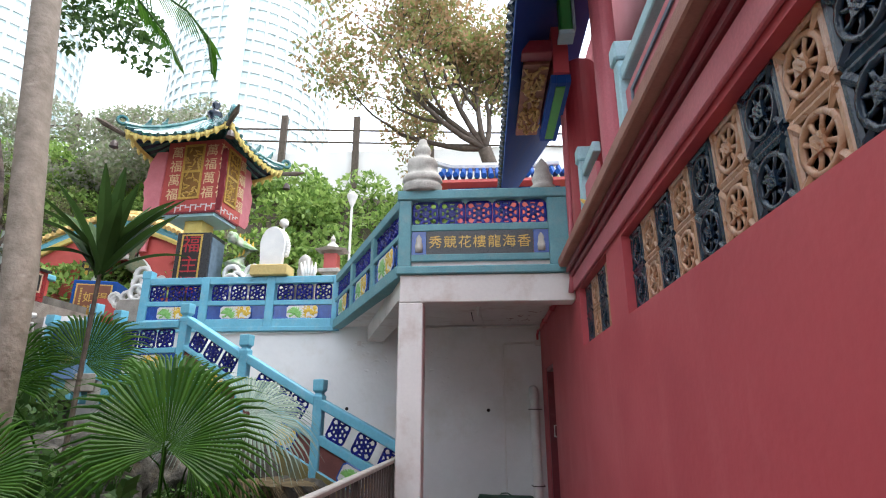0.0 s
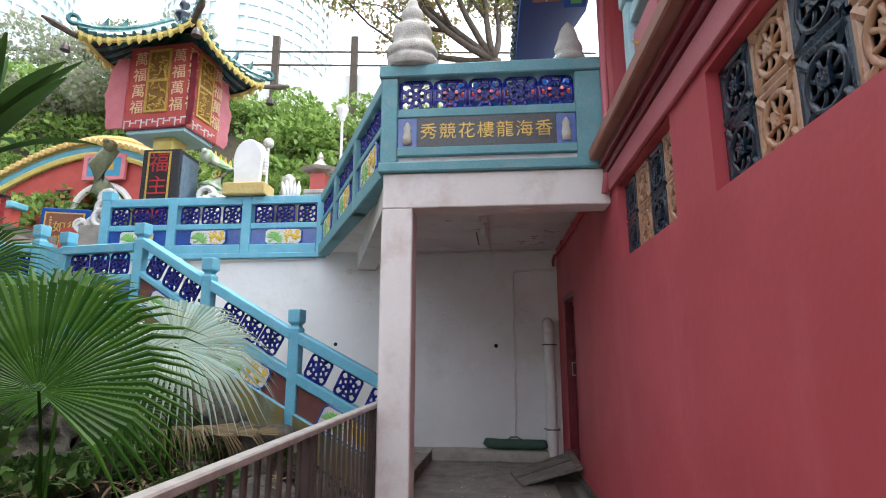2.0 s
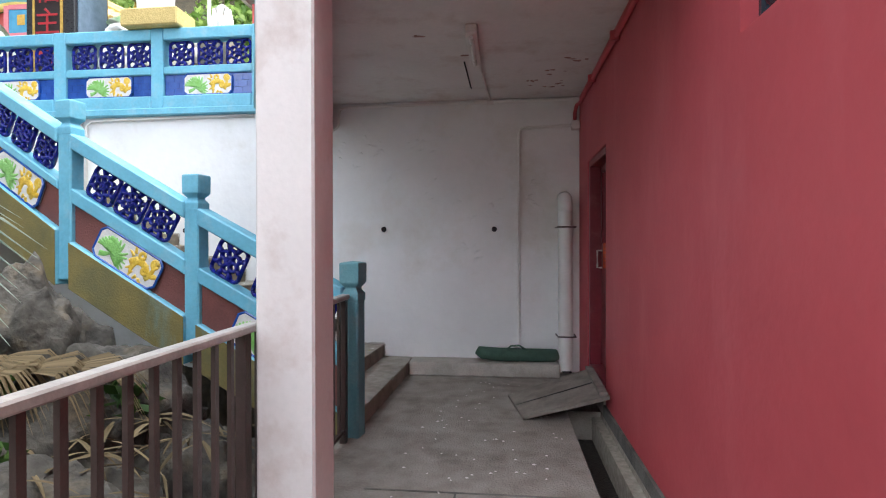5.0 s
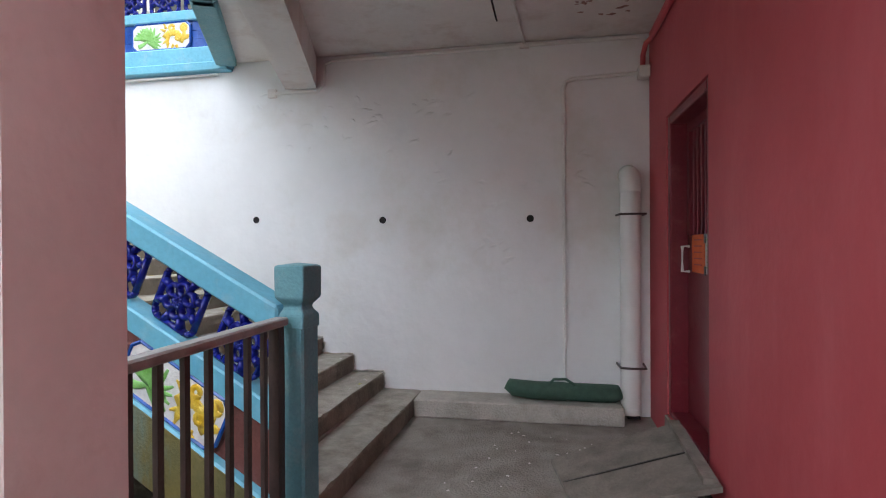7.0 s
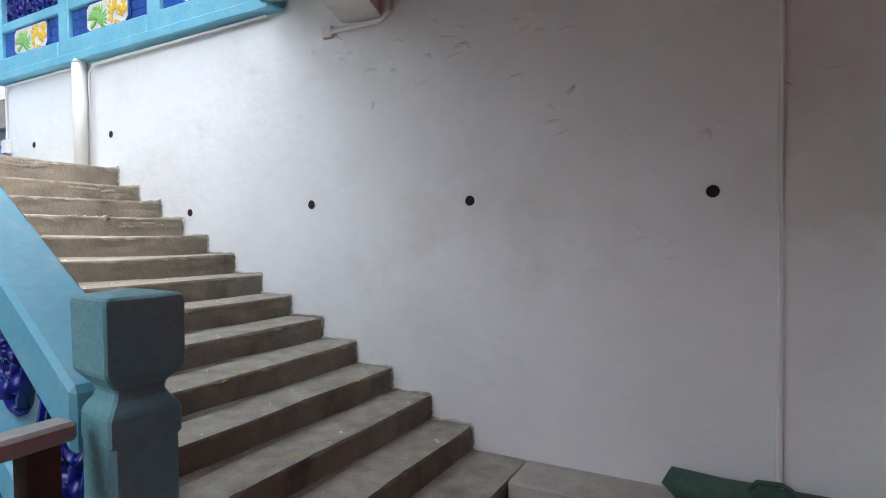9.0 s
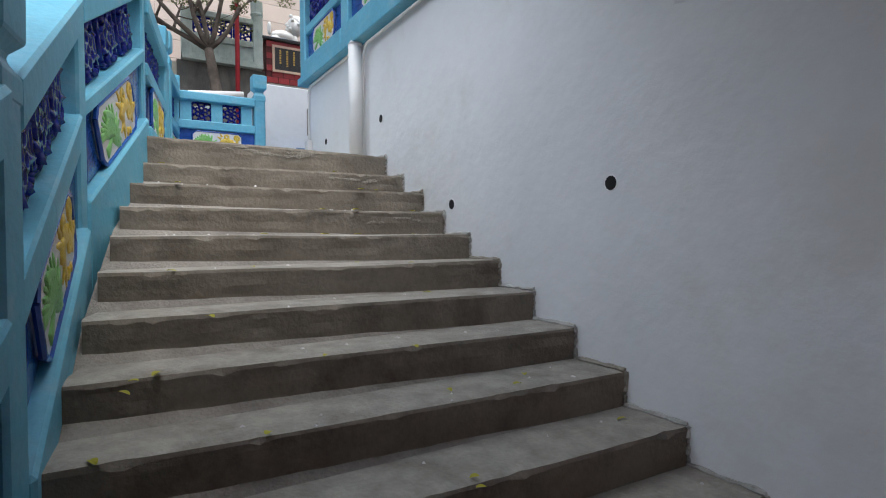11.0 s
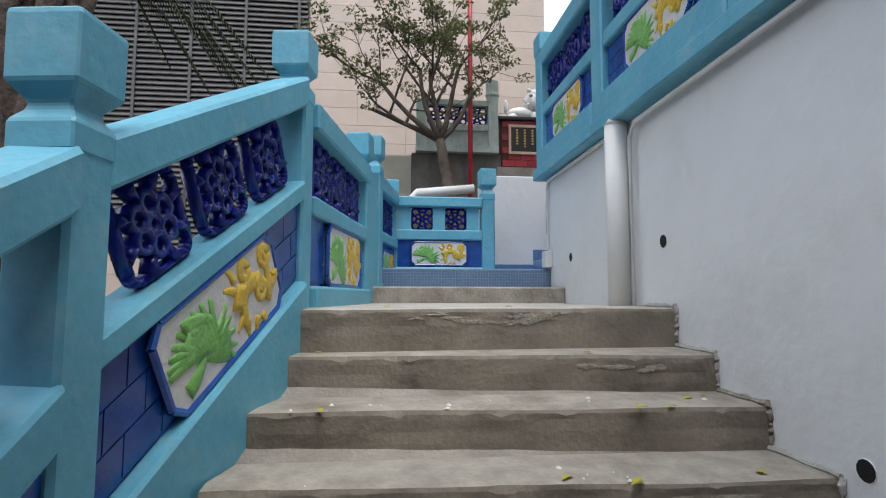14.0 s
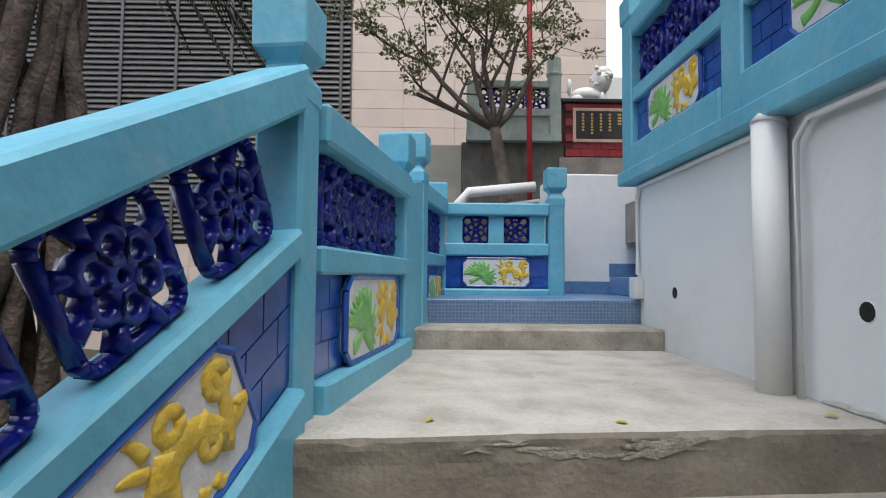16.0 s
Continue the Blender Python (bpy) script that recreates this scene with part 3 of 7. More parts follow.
tagged(part("wall_beam_side", beam(bmesh.new(), (-0.80, 5.95, 3.0), (-2.03, 9.85, 3.0), 0.0, 0.298, 0.30), CREAM), "cream painted side beam of the deck", "beam", kind="structure")
tagged(part("column", boxes((-0.925, 5.68, -0.4, -0.635, 5.98, 2.897)), CREAM, bev=0.012), "square cream painted concrete column", "column", kind="structure")

# stairs: fourteen concrete steps, a landing, one more step, then blue mosaic
for k in range(1, 15):
    xk = -0.854 if k == 1 else -1.219 - 0.3015 * (k - 2)
    xb = -1.30 if k == 1 else xk - 0.40
    if k == 14:
        xb = -6.50
    z = 0.153 * k + (0.03 if k == 14 else 0)
    bm = bmesh.new()
    pts = [(xk + (0.12 if k == 14 else -0.08), edge_y(xk) - 0.02), (xk, 9.85), (xb, 9.85), (xb, edge_y(xb) - 0.02 if k < 14 else 8.30)]
    nseg = 72
    lo = z - 0.153 - (0.13 if k > 1 else 0)
    rows = []
    rnd = random.Random(k)
    chips = [(rnd.random(), rnd.uniform(0.010, 0.03), rnd.uniform(0.006, 0.02)) for q in range(9)]
    for i in range(nseg + 1):
        u = i / nseg
        yf = pts[0][1] + (pts[1][1] - pts[0][1]) * u
        yb = pts[3][1] + (pts[2][1] - pts[3][1]) * u
        j = 0.008 * noise.noise(Vector((yf * 2.2, k * 3.1, 0))) + (pts[0][0] - xk) * (1 - u)
        e = 0.005 + 0.006 * abs(noise.noise(Vector((yf * 11, k * 1.7, 5)))) + max([d * max(0.0, 1 - abs(u - c) / w) ** 1.2 for c, w, d in chips])
        dip = 0.007 * noise.noise(Vector((yf * 1.6, k * 2.3, 9)))
        col = [(xk + j, yf, lo)]
        for q in (0.25, 0.5, 0.75):
            col.append((xk + j + 0.006 * noise.noise(Vector((yf * 7, q * 3, k))), yf, z - 0.153 * (1 - q)))
        col += [(xk + j, yf, z - 0.012 - e * 0.8), (xk + j - e * 0.9, yf, z - 0.004 - e * 0.12 + dip), (xk + j - 0.06 - e, yf, z + dip * 0.6), (xb, yb, z), (xb, yb, lo)]
        rows.append([bm.verts.new(v) for v in col])
    for p, q in zip(rows, rows[1:]):
        for c in range(9):
            bm.faces.new((p[c], p[(c + 1) % 9], q[(c + 1) % 9], q[c]))
    bm.faces.new(rows[0])
    bm.faces.new(rows[-1][::-1])
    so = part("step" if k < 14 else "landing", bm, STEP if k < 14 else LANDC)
    # Upright faces take the darker tone, so their shade is painted in.
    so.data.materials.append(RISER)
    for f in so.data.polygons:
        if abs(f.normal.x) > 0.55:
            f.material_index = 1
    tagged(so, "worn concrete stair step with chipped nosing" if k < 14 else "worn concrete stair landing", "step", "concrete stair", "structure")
tagged(part("step", boxes((-6.95, 8.25, 2.0, -6.43, 9.85, 2.295)), STEP, bev=0.012), "concrete step below the blue mosaic", "step", "concrete stair", "structure")
MOSAIC = surf("blue_mosaic", (0.10, 0.19, 0.36), (0.13, 0.24, 0.42), 30, 0.35, 0.1, stain=(0.30, 0.36, 0.42), stain_scale=4, stain_amount=0.4)
GROUT = surf("pale_grout", (0.40, 0.46, 0.52), None, 30, 0.8, 0.1)
bm = boxes((-8.05, 8.2, 2.2, -6.80, 9.85, 2.45), (-8.05, 9.85, 2.2, -6.87, 12.5, 2.448), (-8.05, 10.05, 2.45, -6.87, 12.5, 2.60), (-8.05, 10.35, 2.6, -6.87, 12.5, 2.75), (-8.05, 10.65, 2.75, -6.87, 12.5, 2.9))
tagged(part("landing_mosaic", bm, MOSAIC, bev=0.006), "landing and steps clad in blue mosaic", "landing", kind="structure")
bm = bmesh.new()
for i in range(7):
    box(bm, -6.799, 8.2, 2.30 + i * 0.0225, -6.7965, 9.85, 2.302 + i * 0.0225)
for i in range(72):
    box(bm, -6.799, 8.2 + i * 0.0229, 2.30, -6.7965, 8.202 + i * 0.0229, 2.45)
tagged(part("trim_mosaic_grout", bm, GROUT), "fine pale joints of the mosaic riser", "joints", kind="structure")

# soffit of the stair, over the rock garden
bm = bmesh.new()
for xa, xb in ((-1.25, -4.9),):
    va = [(xa, edge_y(xa) - 0.06), (xa, 9.85), (xb, 9.85), (xb, edge_y(xb) - 0.06)]
    up = [bm.verts.new((x, y, slope_z(x) - 0.16)) for x, y in va]
    dn = [bm.verts.new((x, y, slope_z(x) - 0.42)) for x, y in va]
    bm.faces.new(up)
    bm.faces.new(dn[::-1])
    for i in range(4):
        bm.faces.new((up[i], dn[i], dn[(i + 1) % 4], up[(i + 1) % 4]))
tagged(part("stair_slab", bm, CONC), "stained concrete slab under the stair", "slab", kind="structure")

# stair balustrade
POSTS = [(-0.95, 1.41, 7.47), (-2.40, 2.16, 7.67), (-3.66, 2.86, 7.76), (-4.87, 3.435, 8.055)]
BAYS = [((-0.40, 0.0, 0.345, 0.48, 0.84, 0.99), 0.0, -0.01, 3, 0.13), ((-0.40, 0.025, 0.37, 0.505, 0.855, 1.0), -0.03, 0.03, 3, 0.02),
        ((-0.40, 0.11, 0.465, 0.55, 0.885, 1.02), 0.0, 0.055, 3, 0.07)]
MAROON = surf("maroon_render", (0.17, 0.055, 0.045), (0.13, 0.045, 0.04), 5, 0.8, 0.3)
sb = empty("stair_balustrade", (-2.9, 7.75, 0.9), "turquoise stair balustrade with cobalt pierced tiles and flower panels", "balustrade")
ang = math.degrees(math.atan2(0.145, 1.0))
for x, zt, yc in POSTS:
    cap_post(sb, x, yc, slope_z(x) - 0.32 if x < -1.1 else -0.4, zt, -ang, mat=TURQ if x < -1.1 else TURQ_OLD)
for (xa, _, ya), (xb, _, yb), (rows, low, high, n, g) in zip(POSTS, POSTS[1:], BAYS):
    xa, xb = xa - 0.06, xb + 0.06
    bay(sb, (xb, yb, slope_z(xb) + high), (xa, ya, slope_z(xa) + low), rows, n, "blue", 0, gap=g, outer=MAROON)

# balustrade of the landing
lb = empty("landing_balustrade", (-6.2, 8.3, 2.2), "turquoise balustrade round the landing with cobalt tiles", "balustrade")
LROW = (-0.35, 0.12, 0.45, 0.54, 0.86, 0.99)
A, B2, C2, D2 = (-4.87, 8.07), (-6.20, 8.29), (-6.72, 8.37), (-7.62, 8.52)
cap_post(lb, B2[0], B2[1], 1.8, 3.38, -11)
cap_post(lb, C2[0], C2[1], 1.8, 3.52, -11)
cap_post(lb, D2[0], D2[1], 1.8, 3.36, 0, w=0.14, cap=0.16)
bay(lb, (B2[0], B2[1], 2.15), (A[0] - 0.09, A[1] + 0.01, 2.15), LROW, 3, "blue", 0)
bay(lb, (D2[0] + 0.05, D2[1], 2.22), (C2[0] - 0.09, C2[1], 2.22), LROW, 3, "blue", 0)
part("middle_rail", beam(bmesh.new(), (*C2, 2.25), (*B2, 2.15), 0.0, 0.95, 0.12), TURQ, lb)
cap_post(lb, -7.62, 9.47, 2.3, 3.49, 0, w=0.13, cap=0.16)
for y in (8.66, 8.99, 9.32):
    part("strut", boxes((-7.66, y - 0.06, 2.86, -7.58, y + 0.06, 3.08)), TURQ, lb)
bay(lb, (-7.62, 8.57, 2.38), (-7.62, 9.41, 2.38), (-0.1, 0.12, 0.38, 0.48, 0.70, 0.80), 2, "blue", -1, gap=0.10)

# terrace balustrade above the white wall
tb = empty("terrace_balustrade", (-4.8, 9.85, 3.24), "turquoise terrace balustrade with cobalt tiles and flower panels", "balustrade")
TROW = (0.0, 0.22, 0.50, 0.60, 0.94, 1.09)
TP = [-2.82, -4.18, -5.55, -6.82]
for x in TP:
    part("post", boxes((x - 0.085, 9.77, 3.24, x + 0.085, 9.94, 4.335)), TURQ, tb, bev=0.01)
cap_post(tb, -6.82, 9.855, 4.2, 4.50, 0, w=0.16, cap=0.19)
for a, b in zip(TP[1:], TP):
    bay(tb, (a + 0.085, 9.855, 3.24), (b - 0.085, 9.855, 3.24), TROW, 3, "blue", -1, gap=0.05)
part("base_beam", boxes((-6.92, 9.74, 3.215, -2.75, 9.90, 3.30)), TURQ, tb, bev=0.008)

# deck balustrade: side run, front run with the inscription
db = empty("deck_balustrade", (0.0, 5.75, 3.24), "weathered teal deck balustrade with an inscribed black panel", "balustrade")
SA, SB = Vector((-2.76, 9.75, 3.24)), Vector((-0.88, 5.85, 3.24))
for i in range(3):
    a = SA.lerp(SB, i / 3)
    b = SA.lerp(SB, (i + 1) / 3)
    bay(db, a, b, (0.0, 0.18, 0.52, 0.60, 0.93, 1.08), 4, "blue", -1, mat=TURQ_OLD, gap=0.05)
    part("post", boxes((-0.08, -0.09, 0.0, 0.08, 0.09, 1.083), m=Matrix.Translation(b) @ pose(0, 0, 0, 0, 0, 25)), TURQ_OLD, db, bev=0.01)
Y = 5.66
part("base_beam", boxes((-0.965, Y - 0.03, 3.238, 1.155, Y + 0.17, 3.335)), TURQ_OLD, db, bev=0.012)
part("post", boxes((-0.95, Y, 3.338, -0.79, Y + 0.16, 4.20)), TURQ_OLD, db, bev=0.01)
part("post", boxes((0.89, Y, 3.338, 1.155, Y + 0.16, 4.20)), TURQ_OLD, db, bev=0.01)
part("middle_rail", boxes((-0.79, Y + 0.01, 3.405, 0.89, Y + 0.15, 3.49)), TURQ_OLD, db, bev=0.008)
part("middle_rail", boxes((-0.79, Y + 0.01, 3.79, 0.89, Y + 0.15, 3.88)), TURQ_OLD, db, bev=0.008)
part("top_rail", boxes((-0.97, Y - 0.02, 4.203, 1.155, Y + 0.18, 4.33)), TURQ_OLD, db, bev=0.012)
for i in range(5):
    put_mesh("lattice_tile", LATTICE["blue"], Matrix.Translation((-0.622 + i * 0.336, Y + 0.08, 4.04)) @ scaled(0.325, 0.14, 0.32), db)
sign = part("inscribed_panel", boxes((-0.60, Y + 0.02, 3.492, 0.70, Y + 0.12, 3.788)), BLACK, db, "black granite panel with gold characters")
for x in (-0.70, 0.79):
    part("side_tile", boxes((x - 0.085, Y + 0.025, 3.492, x + 0.095, Y + 0.12, 3.788)), BLUETILE, db, "blue tile with a pale relief figure")

# railing beside the walk
rail = empty("metal_railing", (-0.98, 3.0, 0.0), "brown painted steel railing with a worn flat handrail", "railing")
part("handrail", boxes((-1.015, -3.0, 1.105, -0.945, 7.36, 1.145)), HANDR, rail, "worn greyish handrail", bev=0.008)
part("bottom_bar", boxes((-0.995, -3.0, 0.08, -0.965, 7.36, 0.105)), RAILM, rail)
for i in range(7):
    y = 7.30 - i * 1.63
    part("post", boxes((-1.005, y - 0.03, -0.05, -0.955, y + 0.03, 1.104)), RAILM, rail)
bar = None
for i in range(74):
    y = 7.18 - i * 0.136
    if bar is None:
        bar = part("baluster", boxes((-0.99, -0.015, 0.106, -0.97, 0.015, 1.104)), RAILM, rail)
        bar.location.y = y
    else:
        put_mesh("baluster", bar.data, Matrix.Translation((0, y, 0)), rail)

# ground of the garden, terrace and far hill
bm = bmesh.new()
N = 40
grid = {}
for i in range(N + 1):
    for j in range(N + 1):
        x = -1.12 - 9.0 * i / N
        y = -6 + 16.0 * j / N
        z = -0.75 + 0.28 * max(0, -1.5 - x) + 0.25 * noise.noise(Vector((x, y, 0)) * 0.9) + 0.12 * noise.noise(Vector((x, y, 4)) * 2.5)
        grid[i, j] = bm.verts.new((x, y, min(z, slope_z(x) - 0.6) if y > 6.5 else z))
for i in range(N):
    for j in range(N):
        bm.faces.new((grid[i, j], grid[i + 1, j], grid[i + 1, j + 1], grid[i, j + 1]))
tagged(part("ground_garden", bm, SOIL, smooth=True), "dark leafy soil of the sunken rock garden", "ground", kind="structure")
tagged(part("ground", boxes((-400, -400, -3.2, 400, 400, -3.0)), SOIL), "ground that reaches to the horizon", "ground", kind="structure")
tagged(part("floor_terrace", boxes((-30, 10.2, 2.9, 12, 20, 3.25)), CONC), "paved upper terrace", "floor", kind="structure")
# Unseen wall, added to close the south and keep low sky light off the deck's underside.
tagged(part("wall_light_block", boxes((-16, -14.5, -3.0, 8, -14.0, 8.0)), CREAM), "unseen plain wall added in the south to block low sky light", "wall", kind="structure")


# ---- planting ----
def leaf_mesh(name, blobs, count, size, seed, flat=0.6):
    """Many small pointed leaves strewn over the skins of soft blobs (x, y, z, rx, ry, rz)."""
    rg = np.random.default_rng(seed)
    w = np.array([b[3] * b[4] + b[4] * b[5] + b[3] * b[5] for b in blobs])
    pick = rg.choice(len(blobs), count, p=w / w.sum())
    bl = np.array(blobs)[pick]
    d = rg.normal(size=(count, 3))
    d /= np.linalg.norm(d, axis=1)[:, None]
    r = 1 - 0.45 * rg.random(count) ** 2
    c = bl[:, :3] + d * bl[:, 3:6] * r[:, None]
    t = rg.normal(size=(count, 3)) + d * flat
    t /= np.linalg.norm(t, axis=1)[:, None]
    s = np.cross(t, rg.normal(size=(count, 3)))
    s /= np.linalg.norm(s, axis=1)[:, None]
    L = size * (0.6 + 0.8 * rg.random(count))[:, None]
    v = np.stack([c - t * L * 0.5, c + s * L * 0.26, c + t * L * 0.5, c - s * L * 0.26], 1).reshape(-1, 3)
    me = bpy.data.meshes.new(name)
    me.from_pydata(v.tolist(), [], np.arange(count * 4).reshape(-1, 4).tolist())
    return me


def limbs(bm, p, d, length, r, depth, rnd, tips, spread=0.6, lift=0.15):
    """A tapering branch that forks; the ends are gathered in tips."""
    pts, rs = [Vector(p)], [r]
    q = Vector(d).normalized()
    n = 4
    for i in range(n):
        q = (q + Vector((rnd.uniform(-1, 1), rnd.uniform(-1, 1), rnd.uniform(-0.6, 1))) * 0.16 + Vector((0, 0, lift * 0.2))).normalized()
        pts.append(pts[-1] + q * length / n)
        rs.append(r * (1 - 0.42 * (i + 1) / n))
    tube(bm, pts, rs, 7 if depth > 1 else 5)
    tips.append(tuple(pts[-1]))
    if depth > 0:
        for k in range(rnd.choice((2, 3))):
            a = Vector((rnd.uniform(-1, 1), rnd.uniform(-1, 1), rnd.uniform(-0.4, 0.9))).normalized()
            j = rnd.choice((2, 3, 4))
            limbs(bm, pts[j], q * (1 - spread) + a * spread, length * rnd.uniform(0.6, 0.85), rs[j] * 0.7, depth - 1, rnd, tips, spread, lift)


def fan_leaf(bm, centre, facing, up, radius, n=34, sweep=300, droop=0.35, rnd=None):
    """A pleated fan leaf whose segments split towards drooping tips."""
    f = Vector(facing).normalized()
    u = (Vector(up) - f * Vector(up).dot(f)).normalized()
    s = u.cross(f)
    c = Vector(centre)
    for i in range(n):
        a = radians(-sweep / 2 + sweep * (i + 0.5) / n)
        half = radians(sweep / n) * 0.46
        R = radius * (0.86 + 0.14 * math.cos(a)) * rnd.uniform(0.93, 1.05)
        dirv = u * math.cos(a) + s * math.sin(a)
        side = -u * math.sin(a) + s * math.cos(a)
        rows = []
        for t in (0.04, 0.35, 0.62, 0.82, 1.0):
            w = R * t * math.tan(half) if t < 0.6 else R * 0.6 * math.tan(half) * max(0.05, (1.0 - t) / 0.4)
            p = c + dirv * R * t + f * (0.16 * R * math.sin(t * 2.2)) + Vector((0, 0, -1)) * droop * R * max(0, t - 0.55) ** 1.6 * 1.6
            rows.append([bm.verts.new(p - side * w), bm.verts.new(p + f * w * 0.55), bm.verts.new(p + side * w)])
        for x, y in zip(rows, rows[1:]):
            bm.faces.new((x[0], x[1], y[1], y[0]))
            bm.faces.new((x[1], x[2], y[2], y[1]))


def fan_palm(base, leaves, mat, label, seed):
    rnd = random.Random(seed)
    e = empty("fan_palm", base, label, "palm", "fan palms in the rock garden")
    part("trunk", tube(bmesh.new(), [base, (base[0], base[1], base[2] + 0.5)], [0.09, 0.06], 8), BARK, e)
    for c, facing, up, r, m in leaves:
        mid = (Vector(base) + Vector((0, 0, 0.45))).lerp(Vector(c), 0.55) + Vector((0, 0, 0.10))
        lf = bmesh.new()
        fan_leaf(lf, c, facing, up, r, 58, 265, 0.55, rnd)
        ob = part("fan_leaf", lf, m or mat, e)
        part("stalk", tube(bmesh.new(), [(base[0], base[1], base[2] + 0.4), mid, c], [0.014, 0.010, 0.008], 6), PALM, ob)
    return e


def strap_leaf(bm, base, d, length, width, droop):
    """A long leaf blade, folded along its middle, bending over."""
    p = Vector(base)
    q = Vector(d).normalized()
    rows = []
    n = 8
    for i in range(n + 1):
        t = i / n
        side = q.cross(Vector((0, 0, 1)))
        side = side.normalized() if side.length > 0.05 else Vector((1, 0, 0))
        w = width * math.sin(math.pi * min(0.985, 0.12 + 0.86 * t)) ** 0.8
        up = side.cross(q)
        rows.append([bm.verts.new(p - side * w + up * w * 0.35), bm.verts.new(p), bm.verts.new(p + side * w + up * w * 0.35)])
        p = p + q * length / n
        q = (q + Vector((0, 0, -1)) * droop / n).normalized()
    for x, y in zip(rows, rows[1:]):
        bm.faces.new((x[0], x[1], y[1], y[0]))
        bm.faces.new((x[1], x[2], y[2], y[1]))


def feather(bm, pts, leaf, width, hang=0.5):
    """A feather palm frond along points, with paired leaflets."""
    pts = [Vector(p) for p in pts]
    n = 64
    for i in range(n):
        t = i / (n - 1) * (len(pts) - 1)
        k = min(int(t), len(pts) - 2)
        p = pts[k].lerp(pts[k + 1], t - k)
        d = (pts[k + 1] - pts[k]).normalized()
        s = d.cross(Vector((0, 0, 1))).normalized()
        L = leaf * math.sin(math.pi * min(0.97, 0.15 + 0.8 * i / n))
        for sg in (1, -1):
            strap_leaf(bm, p, s * sg + d * 0.55 + Vector((0, 0, 0.05)), L, width, hang)


rnd = random.Random(11)
fan_palm((-2.75, 4.3, 0.0), [((-2.51, 3.86, 1.36), (0.45, -0.85, 0.35), (0.0, 0.2, 1), 1.05, PALM), ((-2.95, 4.55, 1.75), (0.3, -0.6, 0.5), (-0.2, 0, 1), 0.72, PALM)], PALM, "green fan palm with broad pleated leaves", 1)
fan_palm((-2.55, 5.3, 0.1), [((-2.25, 4.75, 1.62), (0.55, -0.5, 0.75), (0.9, 0.1, 0.35), 0.78, PALM_PALE), ((-2.9, 5.2, 1.5), (0.2, -0.5, 0.7), (-0.6, 0.2, 0.6), 0.7, PALM_PALE)], PALM_PALE, "fan palm with pale shining leaves", 2)
fan_palm((-4.0, 4.7, 0.4), [((-3.83, 4.5, 2.10), (0.3, -0.8, 0.4), (0, 0.2, 1), 0.75, PALM), ((-4.4, 4.2, 1.9), (0.4, -0.8, 0.3), (-0.3, 0, 1), 0.8, PALM)], PALM, "green fan palm among shrubs", 3)
fan_palm((-3.6, 2.9, -0.1), [((-3.35, 2.95, 1.15), (0.6, -0.7, 0.3), (-0.3, 0.2, 1), 0.65, PALM), ((-3.5, 3.2, 0.8), (0.6, -0.6, 0.5), (0.3, 0.2, 0.8), 0.7, PALM)], PALM, "grey-green fan palm near the railing", 4)
fan_palm((-3.3, 5.6, 0.2), [((-3.1, 5.4, 1.15), (0.4, -0.7, 0.6), (0.5, 0.2, 0.6), 0.65, PALM), ((-3.7, 5.5, 1.25), (0.3, -0.7, 0.6), (-0.5, 0.2, 0.6), 0.65, PALM)], PALM, "low fan palm behind the others", 5)

# tall plant with strap leaves
dr = empty("strap_leaf_plant", (-3.75, 4.35, 0.2), "tall plant with dark upright strap leaves", "plant")
part("stem", tube(bmesh.new(), [(-3.75, 4.35, 0.2), (-3.72, 4.33, 1.6), (-3.70, 4.3, 3.05)], [0.03, 0.024, 0.02], 7), BARK, dr)
for i in range(22):
    a = math.tau * i / 22 + rnd.uniform(-0.2, 0.2)
    lift = rnd.uniform(0.35, 2.2)
    b = bmesh.new()
    strap_leaf(b, (-3.70, 4.3, 2.98 + rnd.uniform(-0.1, 0.12)), (math.cos(a), math.sin(a) * 0.7, lift), rnd.uniform(0.75, 1.1), rnd.uniform(0.06, 0.085), rnd.uniform(0.2, 1.0))
    part("leaf", b, SHRUB, dr)

# smooth palm with feather fronds overhead
pt = empty("feather_palm", (-3.85, 3.6, 0.0), "tall palm with a smooth ringed trunk", "palm")
b = bmesh.new()
tube(b, [(-3.76, 3.6, -0.2), (-3.88, 3.6, 2.74), (-4.11, 3.6, 4.23), (-4.31, 3.6, 5.67), (-4.7, 3.7, 8.2)], [0.14, 0.132, 0.128, 0.125, 0.11], 16)
part("trunk", b, PALMBARK, pt, smooth=True)
for pts in ([(-4.8, 3.7, 8.2), (-5.6, 5.2, 8.35), (-5.0, 5.8, 8.0), (-4.4, 6.0, 7.6), (-4.0, 6.0, 7.1), (-3.85, 6.0, 6.45)], [(-4.8, 3.7, 8.2), (-5.9, 5.6, 8.6), (-5.6, 6.3, 8.3), (-5.1, 6.6, 7.7), (-4.8, 6.7, 7.1)], [(-4.8, 3.7, 8.2), (-6.0, 4.6, 8.6), (-7.0, 5.2, 7.9)], [(-4.8, 3.7, 8.2), (-3.2, 3.0, 8.9), (-2.0, 2.4, 8.3)], [(-4.8, 3.7, 8.2), (-5.6, 2.2, 8.8), (-6.2, 1.0, 8.2)]):
    b = bmesh.new()
    feather(b, pts, 0.62, 0.012, 0.7)
    fr = part("frond", b, PALM, pt)
    part("rachis", tube(bmesh.new(), pts, 0.018, 6), PALM, fr)

# low shrubs, litter and rocks
blobs = [(-3.2 - 2.6 * rnd.random(), 0.5 + 5.5 * rnd.random(), 0.1 + 0.9 * rnd.random(), 0.35 + 0.25 * rnd.random(), 0.4, 0.35) for i in range(26)]
